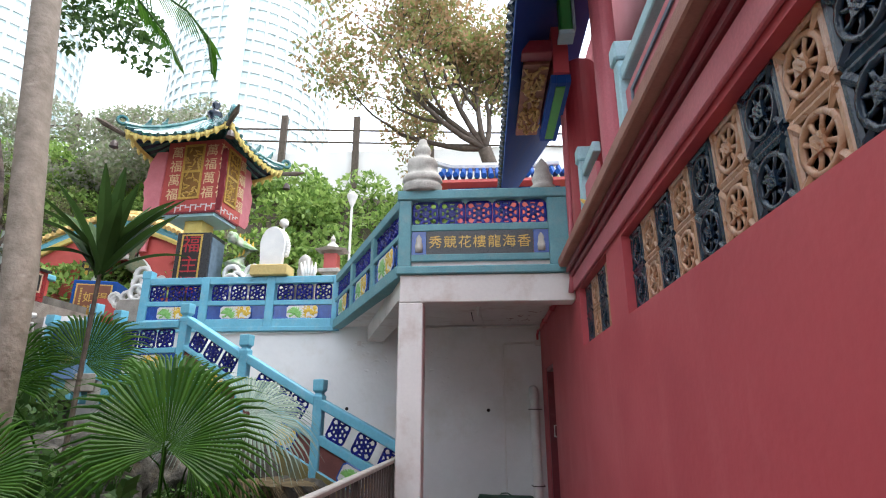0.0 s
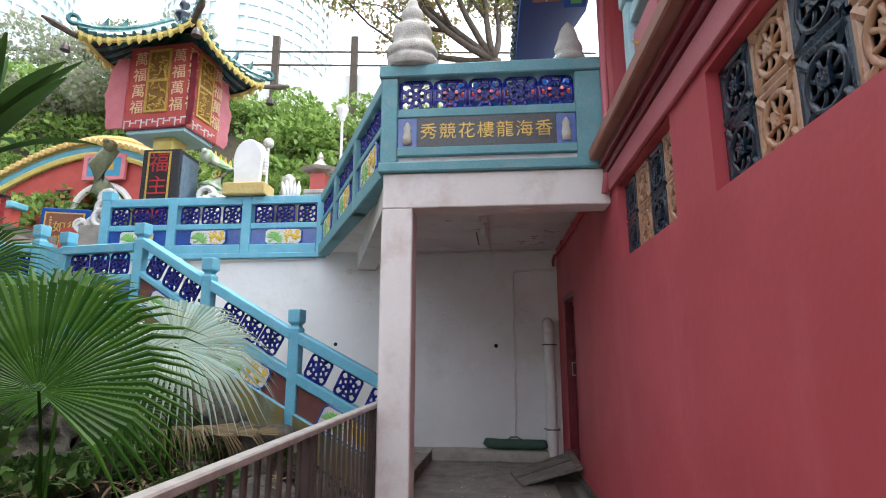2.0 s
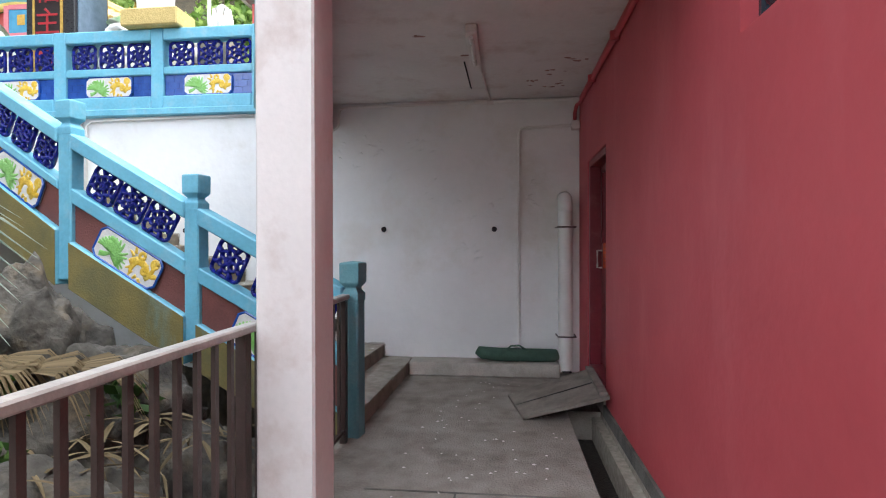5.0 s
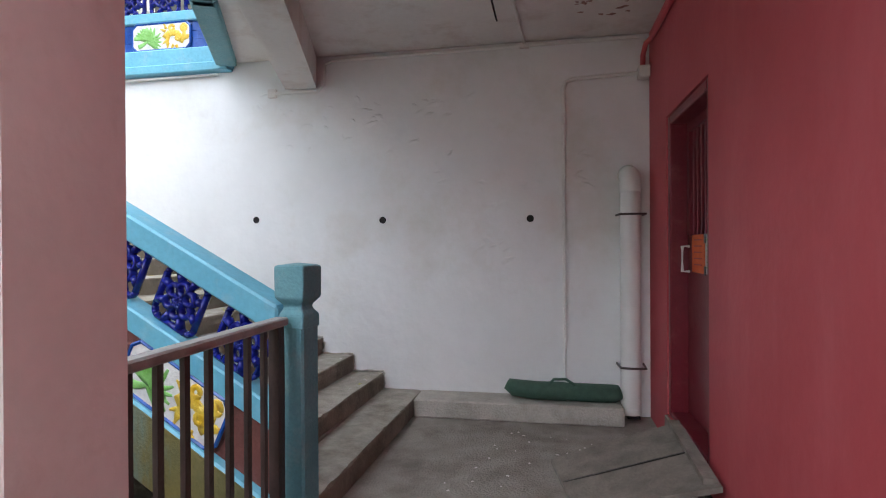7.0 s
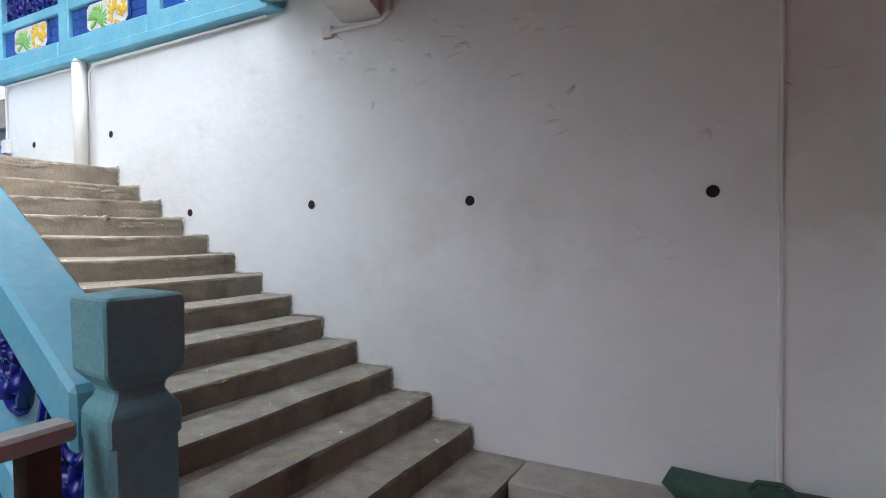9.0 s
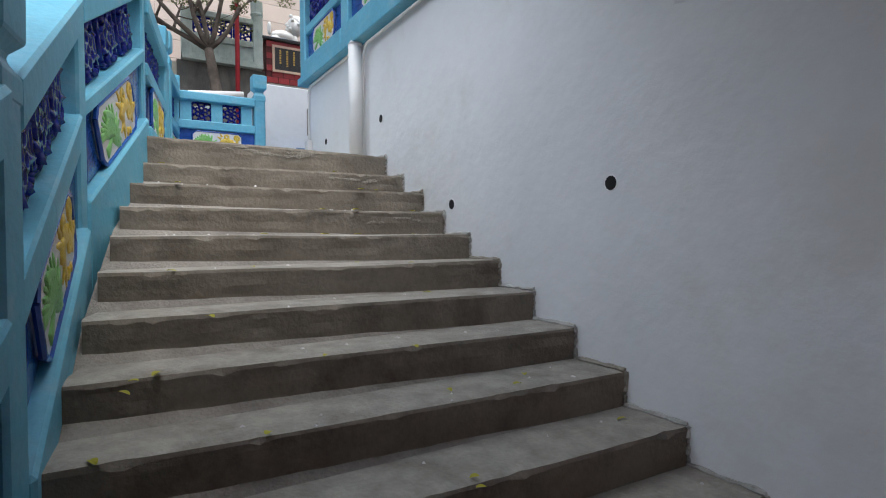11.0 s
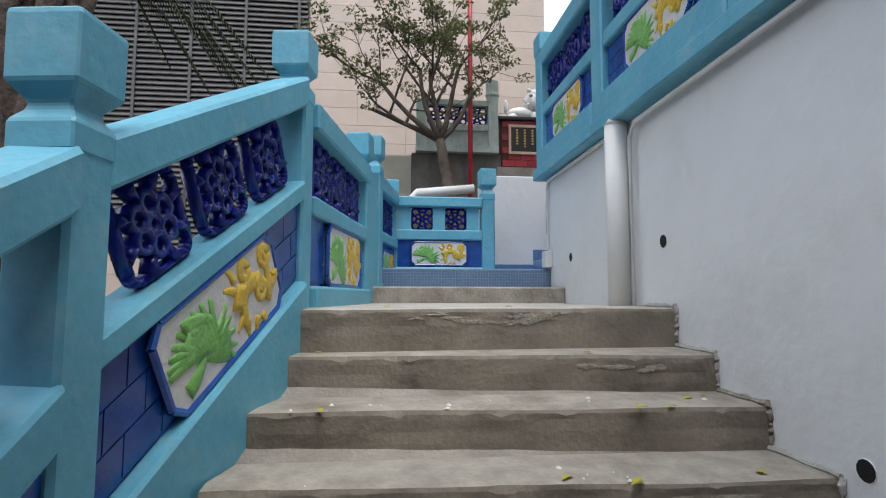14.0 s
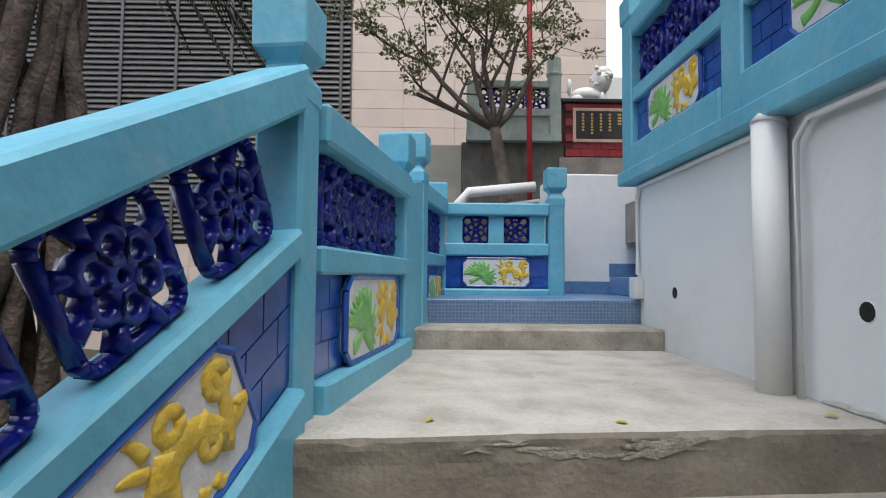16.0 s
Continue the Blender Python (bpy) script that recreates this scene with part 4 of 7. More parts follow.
blobs += [(-5.6 - rnd.random(), 2 + 5 * rnd.random(), 1.2 + 0.8 * rnd.random(), 0.6, 0.6, 0.6) for i in range(14)]
tagged(link("shrubs", leaf_mesh("shrubs", blobs, 9000, 0.16, 3), SHRUB), "dark green shrubs filling the rock garden", "shrubs", kind="stuff")
blobs = [(-2.0 - 1.6 * rnd.random(), 4.3 + 2.0 * rnd.random(), 0.25 + 0.5 * rnd.random(), 0.35, 0.35, 0.12) for i in range(10)]
tagged(link("low_shrubs", leaf_mesh("low_shrubs", blobs, 2600, 0.10, 4), SHRUB), "small leafy shrubs between the rocks", "shrubs", kind="stuff")
for i, (x, y, z, sx, sy, sz) in enumerate([(-1.75, 5.3, 0.05, 0.55, 0.5, 0.7), (-2.35, 6.0, 0.25, 0.6, 0.5, 0.65), (-3.05, 6.9, 0.35, 0.55, 0.45, 0.85), (-1.6, 6.5, -0.1, 0.45, 0.5, 0.6), (-1.55, 4.2, -0.2, 0.45, 0.6, 0.5), (-2.4, 4.6, 0.05, 0.6, 0.6, 0.5), (-3.9, 6.6, 0.6, 0.6, 0.5, 0.9), (-1.7, 3.0, -0.3, 0.5, 0.6, 0.5), (-2.6, 2.2, -0.2, 0.7, 0.7, 0.6), (-4.6, 5.6, 0.8, 0.7, 0.7, 0.8), (-2.85, 6.45, 0.72, 0.34, 0.30, 0.85), (-2.3, 6.55, 0.45, 0.5, 0.35, 0.6)]):
    b = bmesh.new()
    bmesh.ops.create_icosphere(b, subdivisions=5, radius=1.0)
    for v in b.verts:
        k = 1 + 0.35 * noise.noise(v.co * 1.3 + Vector((i * 7, 0, 0))) + 0.16 * noise.noise(v.co * 3.5 + Vector((0, i * 5, 0))) + 0.13 * noise.ridged_multi_fractal(v.co * 2.6 + Vector((i, 0, 0)), 1, 2, 4, 1, 2) + 0.03 * noise.noise(v.co * 14)
        v.co = Vector((v.co.x * sx, v.co.y * sy, v.co.z * sz * 0.8)) * k + Vector((x, y, z - 0.12))
    thing("rock", b, ROCK, "rough grey garden rock in the shade", "rock", "rocks of the garden", smooth=True)
lit = bmesh.new()
for i in range(420):
    x = rnd.uniform(-3.3, -1.35)
    y = rnd.uniform(3.6, 6.6)
    a = rnd.uniform(0, math.tau)
    strap_leaf(lit, (x, y, 0.42 + 0.35 * noise.noise(Vector((x * 1.5, y * 1.5, 3))) + 0.12 * (-1.35 - x)), (math.cos(a), math.sin(a), rnd.uniform(-0.25, 0.35)), rnd.uniform(0.15, 0.45), rnd.uniform(0.006, 0.016), 0.8)
tagged(part("leaf_litter", lit, DRY), "dry brown leaf litter strewn over the rocks", "leaf litter", kind="stuff")
df = empty("dry_palm_leaf", (-2.3, 5.5, 0.7), "withered brown palm leaf lying on the rocks", "dead leaf")
b = bmesh.new()
for i in range(6):
    fan_leaf(b, (-2.95 + 0.14 * i, 5.75 + 0.09 * (i % 3), 0.90 - 0.02 * i), (0.1, -0.15 + 0.1 * (i % 2), 1.0), (1.0, -0.6 + 0.28 * i, -0.15), 0.48 + 0.05 * (i % 3), 16, 70, 1.3, rnd)
part("blade", b, DRY, df)

# ---- hillside and far things ----
def hill_z(x, y):
    t = min(1.0, max(0.0, (y - 14.5) / 7.0))
    return 3.0 + t * (7.6 + 0.16 * max(0, -3 - x)) + 0.5 * noise.noise(Vector((x, y, 0)) * 0.4)


b = bmesh.new()
g = {}
for i in range(41):
    for j in range(19):
        x, y = -36 + 1.15 * i, 14.0 + 0.75 * j
        g[i, j] = b.verts.new((x, y, hill_z(x, y)))
for i in range(40):
    for j in range(18):
        b.faces.new((g[i, j], g[i + 1, j], g[i + 1, j + 1], g[i, j + 1]))
tagged(part("ground_hill", b, SOIL, smooth=True), "wooded hillside above the terrace", "hillside", kind="structure")
blobs = []
for i in range(270):
    x = rnd.uniform(-27, 6)
    y = rnd.uniform(15.0, 22)
    r = rnd.uniform(0.6, 1.3)
    blobs.append((x, y, hill_z(x, y) + 0.3, r, r, r * 0.8))
tagged(link("hillside_bushes", leaf_mesh("hillside_bushes", blobs, 80000, 0.26, 8, 0.9), LEAF), "dense climbing green bushes on the hillside", "bushes", kind="stuff")
blobs = [(rnd.uniform(-21, -11), rnd.uniform(18, 20.5), rnd.uniform(11, 14.2), 1.1, 1.0, 0.9) for i in range(26)]
MAUVE = leafy("mauve_bush", (0.21, 0.28, 0.14), (0.40, 0.38, 0.33), through=0.45)
tagged(link("flowering_bushes", leaf_mesh("flowering_bushes", blobs, 16000, 0.2, 9, 0.9), MAUVE), "greyish bushes with mauve flowers high on the hill", "bushes", kind="stuff")

# pale retaining wall with posts along the crest
PALEWALL = surf("pale_concrete", (0.80, 0.79, 0.77), (0.74, 0.73, 0.71), 1, 0.8, 0.2)
rw = empty("crest_fence", (-10, 24, 12), "pale concrete crest wall with dark posts and cables", "fence")
part("wall", boxes((-30, 24.0, 9.0, 6, 24.3, 14.6)), PALEWALL, rw)
for k in range(7):
    x = -21.6 + 3.85 * k
    part("post", boxes((x - 0.16, 23.8, 12.5, x + 0.16, 24.0, 17.4 - 0.22 * k)), BARK, rw)
for z in (16.6, 15.9):
    part("cable", tube(bmesh.new(), [(-30, 23.9, z + 0.5), (5, 23.9, z - 1.5)], 0.05, 5), BARK, rw)


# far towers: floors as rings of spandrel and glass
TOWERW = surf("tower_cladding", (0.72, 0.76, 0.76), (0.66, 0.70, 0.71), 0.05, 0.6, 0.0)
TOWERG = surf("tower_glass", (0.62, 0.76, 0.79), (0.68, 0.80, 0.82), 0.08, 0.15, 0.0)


def tower(cx, cy, r, floors, fh, label, sweep=360, seg=48, green=TOWERG):
    e = empty("tower_block", (cx, cy, -3), label, "tower", "far tower blocks")
    gb, mb = bmesh.new(), bmesh.new()
    lathe(gb, (cx, cy, -3), [(r, 0), (r, floors * fh)], seg)
    band = bmesh.new()
    lathe(band, (cx, cy, 0), [(r + 0.5, 0), (r + 0.5, fh * 0.42)], seg)
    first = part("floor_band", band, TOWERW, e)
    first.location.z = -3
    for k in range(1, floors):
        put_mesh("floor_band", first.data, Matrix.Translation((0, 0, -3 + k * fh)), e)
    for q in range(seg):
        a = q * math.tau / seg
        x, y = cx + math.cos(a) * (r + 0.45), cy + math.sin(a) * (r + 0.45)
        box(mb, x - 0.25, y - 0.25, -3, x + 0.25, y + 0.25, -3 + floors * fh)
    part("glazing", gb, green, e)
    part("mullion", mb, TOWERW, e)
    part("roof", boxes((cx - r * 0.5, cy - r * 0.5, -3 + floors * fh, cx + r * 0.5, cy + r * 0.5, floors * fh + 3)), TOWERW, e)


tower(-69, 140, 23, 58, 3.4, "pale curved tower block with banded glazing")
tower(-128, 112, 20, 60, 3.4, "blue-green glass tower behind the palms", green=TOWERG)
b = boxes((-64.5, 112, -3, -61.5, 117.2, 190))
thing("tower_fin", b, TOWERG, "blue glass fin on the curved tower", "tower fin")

# tree with browning leaves over the terrace
bt = empty("tree", (0.6, 15.6, 7.5), "spreading tree with thin browning foliage", "tree")
b = bmesh.new()
tips = []
tube(b, [(1.0, 15.8, 6.8), (0.7, 15.6, 8.6), (0.25, 15.2, 9.9)], [0.30, 0.25, 0.22], 10)
r2 = random.Random(21)
for d, L in (((-0.85, -0.1, 0.5), 3.3), ((-0.5, -0.1, 0.9), 3.2), ((-0.1, 0, 1.0), 2.8), ((-1.0, 0.2, 0.22), 3.0), ((-0.9, -0.1, 0.75), 3.4), ((0.3, 0.1, 0.8), 2.0)):
    limbs(b, (0.25, 15.2, 9.9), d, L, 0.11, 3, r2, tips, 0.55)
part("trunk", b, BARK, bt, smooth=True)
blobs = [(x, y, z, 0.75, 0.75, 0.6) for x, y, z in tips if z > 9.8]
part_me = leaf_mesh("crown", blobs, 24000, 0.17, 12, 0.2)
link("crown", part_me, LEAF_BROWN, bt, "thin green and russet leaves")


# ---- writing ----
def glyph_mesh(ch, size, depth=0.004):
    cu = bpy.data.curves.new("glyph", "FONT")
    cu.body = ch
    cu.size = size
    cu.extrude = depth
    cu.align_x = "CENTER"
    cu.align_y = "CENTER"
    cu.resolution_u = 2
    ob = new("glyph", cu)
    bpy.context.view_layer.update()
    me = bpy.data.meshes.new_from_object(ob.evaluated_get(bpy.context.evaluated_depsgraph_get()))
    bpy.data.objects.remove(ob)
    return me


def writing(parent, text, m, step, size, mat, name="character"):
    """Characters set one after another along step, facing -y of m."""
    for i, ch in enumerate(text):
        me = glyph_mesh(ch, size)
        me.materials.append(mat)
        put_mesh(name, me, m @ Matrix.Translation(Vector(step) * i) @ pose(0, 0, 0, 90), parent)


def bars(parent, m, n, w, h, pitch, mat):
    """Unreadable lines of writing."""
    bm = bmesh.new()
    for i in range(n):
        box(bm, -w / 2, -0.004, -i * pitch, w / 2, 0.0, -i * pitch + h, m=m)
    part("writing", bm, mat, parent)


writing(sign, "秀競花樓龍海香", Matrix.Translation((-0.49, 5.678, 3.635)), (0.18, 0, 0), 0.17, GOLD)

# ---- upper gallery of the red building ----
WHITEBLUE = surf("pale_blue_paint", (0.33, 0.55, 0.62), (0.40, 0.60, 0.66), 4, 0.5, 0.1)
DEEPBLUE = surf("deep_blue_paint", (0.006, 0.055, 0.24), (0.008, 0.065, 0.28), 3, 0.7, 0.1, spec=0.2)
GREENP = surf("green_paint", (0.03, 0.26, 0.05), (0.04, 0.30, 0.06), 4, 0.5, 0.1)
SLATE = surf("slate_blue_paint", (0.12, 0.17, 0.23), (0.09, 0.12, 0.17), 5, 0.6, 0.1)
ga = empty("gallery_parapet", (1.2, 2.0, 3.40), "pink panelled gallery parapet with pale blue posts and rail", "parapet")
for k in range(6):
    y1 = 4.66 - 1.68 * k
    y0 = 4.05 if k == 0 else y1 - 1.62
    part("post", boxes((1.11, y1 - 0.06, 3.40, 1.23, y1 + 0.06, 4.16)), WHITEBLUE, ga, bev=0.01)
    part("post_cap", boxes((1.09, y1 - 0.08, 4.163, 1.25, y1 + 0.08, 4.32)), WHITEBLUE, ga, bev=0.015)
    part("rail", boxes((1.13, y0, 3.98, 1.21, y1 - 0.06, 4.09)), WHITEBLUE, ga, bev=0.01)
    part("panel", boxes((1.15, y0, 3.402, 1.19, y1 - 0.06, 3.88)), PINK, ga)
    if k:
        part("panel_moulding", boxes((1.135, y1 - 1.30, 3.48, 1.149, y1 - 0.22, 3.51), (1.135, y1 - 1.30, 3.77, 1.149, y1 - 0.22, 3.80), (1.135, y1 - 1.30, 3.51, 1.149, y1 - 1.27, 3.77), (1.135, y1 - 0.25, 3.51, 1.149, y1 - 0.22, 3.77)), SLATE, ga)
for x, y, r, mt, lb2 in ((1.295, 3.9, 0.115, PINK, "pink round column of the gallery"), (1.295, -0.9, 0.115, PINK, "pink round column of the gallery"), (1.52, 6.2, 0.235, RED, "thick red round column at the deck")):
    bm = bmesh.new()
    lathe(bm, (x, y, 3.40), [(r * 1.25, 0), (r * 1.25, 0.10), (r, 0.14), (r * 0.97, 3.02)], 24)
    thing("round_column", bm, mt, lb2, "column", smooth=False)
thing("drain_pipe", tube(bmesh.new(), [(1.10, 5.62, 2.98), (1.15, 5.63, 3.3), (1.165, 5.64, 6.3)], 0.035, 8), PINK, "slender pink painted pipe on the building corner", "pipe", smooth=True)
eave = empty("temple_roof", (0.9, 5.2, 5.4), "blue painted temple eave with carved gilt boards", "roof")
bm = bmesh.new()
for (xa, za), (xb, zb) in (((0.45, 5.38), (1.75, 7.30)),):
    vs = [bm.verts.new(v) for v in ((xa, 2.2, za), (xb, 2.2, zb), (xb, 9.3, zb), (xa, 9.3, za), (xa, 2.2, za + 0.14), (xb, 2.2, zb + 0.14), (xb, 9.3, zb + 0.14), (xa, 9.3, za + 0.14))]
    for f in ((0, 1, 2, 3), (7, 6, 5, 4), (0, 4, 5, 1), (1, 5, 6, 2), (2, 6, 7, 3), (3, 7, 4, 0)):
        bm.faces.new([vs[i] for i in f])
part("soffit", bm, DEEPBLUE, eave)
for k in range(47):
    y = 2.25 + 0.15 * k
    part("eave_tile", tube(bmesh.new(), [(0.42, y, 5.53), (1.5, y, 7.13)], 0.06, 6), NAVY, eave)
part("carved_board", boxes((0.60, 4.80, 5.50, 0.90, 6.45, 5.55)), surf("dark_gilt", (0.22, 0.09, 0.05), (0.16, 0.06, 0.04), 12, 0.6, 0.3), eave)
bm = bmesh.new()
r3 = random.Random(3)
for k in range(75):
    y, x = r3.uniform(4.85, 6.40), r3.uniform(0.63, 0.87)
    tube(bm, [(x, y, 5.495), (x + r3.uniform(-0.04, 0.04), y + r3.uniform(-0.06, 0.06), 5.47), (x + r3.uniform(-0.06, 0.06), y + r3.uniform(-0.12, 0.12), 5.49)], [0.02, 0.026, 0.010], 5)
part("gilt_carving", bm, surf("old_gilt", (0.50, 0.34, 0.12), (0.34, 0.2, 0.07), 15, 0.5, 0.3), eave)
part("beam_end", boxes((0.57, 4.62, 5.53, 0.92, 4.795, 5.70)), DARKRED, eave, bev=0.01)
part("eave_beam", boxes((0.95, 4.85, 5.42, 1.13, 6.4, 6.05)), RED, eave)
part("bracket", boxes((1.0, 4.5, 5.72, 1.14, 4.66, 6.3)), GREENP, eave, "green painted bracket with pale border", bev=0.02)
part("bracket_border", boxes((0.985, 4.485, 5.66, 1.155, 4.675, 5.715), (1.145, 4.485, 5.72, 1.17, 4.675, 6.3)), WHITEBLUE, eave)
part("green_panel", boxes((0.985, 4.98, 5.30, 1.095, 6.22, 5.34)), GREENP, eave)
part("panel_border", boxes((0.92, 4.9, 5.31, 0.982, 6.3, 5.42), (1.098, 4.9, 5.31, 1.15, 6.3, 5.42), (0.985, 4.9, 5.31, 1.095, 4.977, 5.42), (0.985, 6.223, 5.31, 1.095, 6.3, 5.42)), DEEPBLUE, eave)
tagged(part("wall_gallery", boxes((2.2, -6.0, 3.2, 2.4, 9.5, 8.4)), PINK), "pink wall behind the gallery", "wall", kind="structure")
leafb = bmesh.new()
strap_leaf(leafb, (1.02, 3.95, 3.40), (0.1, 0.6, 0.55), 0.32, 0.06, 0.6)
thing("fallen_leaf", leafb, YELG, "yellow leaf caught on the ledge", "leaf")


# ---- statues on the deck rail ----
def stone_figure(name, c, prof, label, mat=STONE, lumps=0.02, seed=0, squash=0.75):
    bm = bmesh.new()
    lathe(bm, (0, 0, 0), prof, 20)
    bmesh.ops.subdivide_edges(bm, edges=bm.edges[:], cuts=1)
    for v in bm.verts:
        d = noise.noise(v.co * 14 + Vector((seed, 0, 0))) * lumps
        v.co = Vector((v.co.x * (1 + d * 4), v.co.y * squash * (1 + d * 4), v.co.z)) + Vector(c)
    return thing(name, bm, mat, label, "statue", smooth=True)


stone_figure("stone_statue", (-0.67, 5.75, 4.325), [(0.24, 0), (0.25, 0.05), (0.25, 0.10), (0.225, 0.125), (0.255, 0.16), (0.25, 0.22), (0.20, 0.26), (0.195, 0.33), (0.205, 0.40), (0.19, 0.46), (0.11, 0.50), (0.095, 0.53), (0.11, 0.58), (0.105, 0.64), (0.07, 0.68), (0.06, 0.72), (0.05, 0.76), (0.01, 0.78)], "weathered pale stone seated figure on the rail", seed=1)
stone_figure("stone_statue", (0.86, 5.75, 4.325), [(0.15, 0), (0.16, 0.05), (0.12, 0.08), (0.14, 0.15), (0.11, 0.22), (0.09, 0.30), (0.06, 0.38), (0.01, 0.44)], "small weathered grey stone figure on the rail", seed=2)
for x in (-0.70, 0.79):
    bm = bmesh.new()
    lathe(bm, (0, 0, 0), [(0.045, 0), (0.05, 0.08), (0.035, 0.14), (0.04, 0.17), (0.02, 0.21), (0.005, 0.23)], 10)
    for v in bm.verts:
        v.co = Vector((v.co.x + x + 0.005, v.co.y * 0.5 + 5.685, v.co.z + 3.52))
    part("relief_figure", bm, STONE, db, "pale relief figure", smooth=True)

# ---- lantern pavilion on its pillar ----
PR = surf("pavilion_red", (0.50, 0.085, 0.075), (0.44, 0.07, 0.06), 3, 0.5, 0.1)
PW = surf("wing_pink", (0.62, 0.20, 0.23), (0.56, 0.16, 0.19), 4, 0.5, 0.1)
PALEGOLD = surf("pale_gold", (0.80, 0.62, 0.38), (0.72, 0.54, 0.30), 12, 0.5, 0.2)
TILEG = surf("green_blue_roof_tile", (0.025, 0.10, 0.11), (0.05, 0.19, 0.17), 10, 0.25, 0.15, coat=0.5, vary=0.2)
YEL = surf("yellow_paint", (0.74, 0.60, 0.20), (0.66, 0.52, 0.14), 5, 0.5, 0.1)
pav = empty("lantern_pavilion", (-6.82, 11.45, 3.25), "red lantern pavilion with gilt panels and green tiled roof", "pavilion")
X0, X1, Y0, Y1, Z0, Z1 = -7.55, -6.10, 10.90, 12.0, 6.25, 8.1
body = part("body", boxes((X0, Y0, Z0, X1, Y1, Z1)), PR, pav)
part("pillar", boxes((-7.05, 11.2, 3.25, -6.58, 11.7, 6.13)), YEL, pav, bev=0.02)
part("underside", boxes((X0 + 0.05, Y0 + 0.05, 6.13, X1 - 0.05, Y1 - 0.05, 6.247)), WHITEBLUE, pav)
for face in ("front", "side"):
    m = Matrix.Translation((-6.82, Y0 - 0.002, 7.28)) if face == "front" else Matrix.Translation((X1 + 0.002, 11.45, 7.28)) @ pose(0, 0, 0, 0, 0, 90)
    fr = part("gilt_frame", boxes((-0.27, -0.03, -0.72, -0.22, 0, 0.72), (0.22, -0.03, -0.72, 0.27, 0, 0.72), (-0.22, -0.03, 0.67, 0.22, 0, 0.72), (-0.22, -0.03, -0.72, 0.22, 0, -0.67), (-0.22, -0.03, -0.03, 0.22, 0, 0.03), m=m), GOLD, pav)
    part("gilt_ground", boxes((-0.22, -0.006, -0.67, 0.22, 0.0, 0.67), m=m), surf("gilt_shadow_" + face, (0.26, 0.13, 0.03), None, 8, 0.6, 0.2), fr)
    bm = bmesh.new()
    r4 = random.Random(len(face))
    for k in range(44):
        a, b2 = r4.uniform(-0.18, 0.18), r4.uniform(-0.62, 0.62)
        if abs(b2) < 0.05:
            continue
        t = r4.uniform(0, math.tau)
        tube(bm, [m @ Vector((a - 0.07 * math.cos(t), -0.012, b2 - 0.07 * math.sin(t))), m @ Vector((a + 0.03 * math.sin(t), -0.03, b2)), m @ Vector((a + 0.07 * math.cos(t), -0.012, b2 + 0.07 * math.sin(t)))], [0.012, 0.022, 0.01], 5)
    part("gilt_carving", bm, GOLD, fr)
    for x in (-0.46, 0.46):
        writing(body, "萬福萬福", m @ Matrix.Translation((x, -0.003, 0.52)), (0, 0, -0.37), 0.33, PALEGOLD)
    bm = bmesh.new()
    for k in range(11) if face == "front" else range(2, 9):
        x = -0.66 + 0.132 * k
        box(bm, x - 0.055, -0.012, -1.05 + 0.05 * (k % 3), x - 0.03, 0, -0.86, m=m)
        box(bm, x - 0.055, -0.012, -0.89 - 0.05 * (k % 2), x + 0.06, 0, -0.865 - 0.05 * (k % 2), m=m)
    part("white_scroll", bm, PAPERW, pav)
    part("fringe_board", boxes((-0.70 if face == "front" else -0.52, 0.002, -1.08, 0.70 if face == "front" else 0.52, 0.035, -1.032), m=m), DARKRED, pav)


def wavy(bm, m, w, h, seed, out):
    """A board with a carved, curling outer edge."""
    r = random.Random(seed)
    pts = [(0, 0)]
    n = 12
    edge = []
    for i in range(n + 1):
        t = i / n
        edge.append((w * (0.45 + 0.5 * math.sin(t * 2.6 + out)) * r.uniform(0.78, 1.05) + 0.05, h * t))
    prism(bm, [(0, 0)] + edge + [(0, h)], 0.04, m)


for i, (px, py, rz) in enumerate(((X0, Y0, 180), (X1, Y1, 90), (X0, Y1, 90), (X1 - 0.02, Y0, 0))):
    bm = bmesh.new()
    wavy(bm, pose(px, py, 6.25, 0, 0, rz), 0.5 if i < 3 else 0.16, 1.6, i, 0.4)
    part("carved_wing", bm, PW if i < 3 else DARKRED, pav)
CX, CY, EZ = -6.82, 11.45, 7.84
HS = 1.36
bm = bmesh.new()
NR = 9


def roof_pt(a, b):
    """a across the slope -1..1, b from the eave 0 to the top 1."""
    s = HS * (1 - b) + 0.14 * b
    lift = 0.30 * abs(a) ** 3 * (1 - b) ** 2
    return Vector((a * s, -s, EZ + 1.05 * (b ** 1.25) + lift))


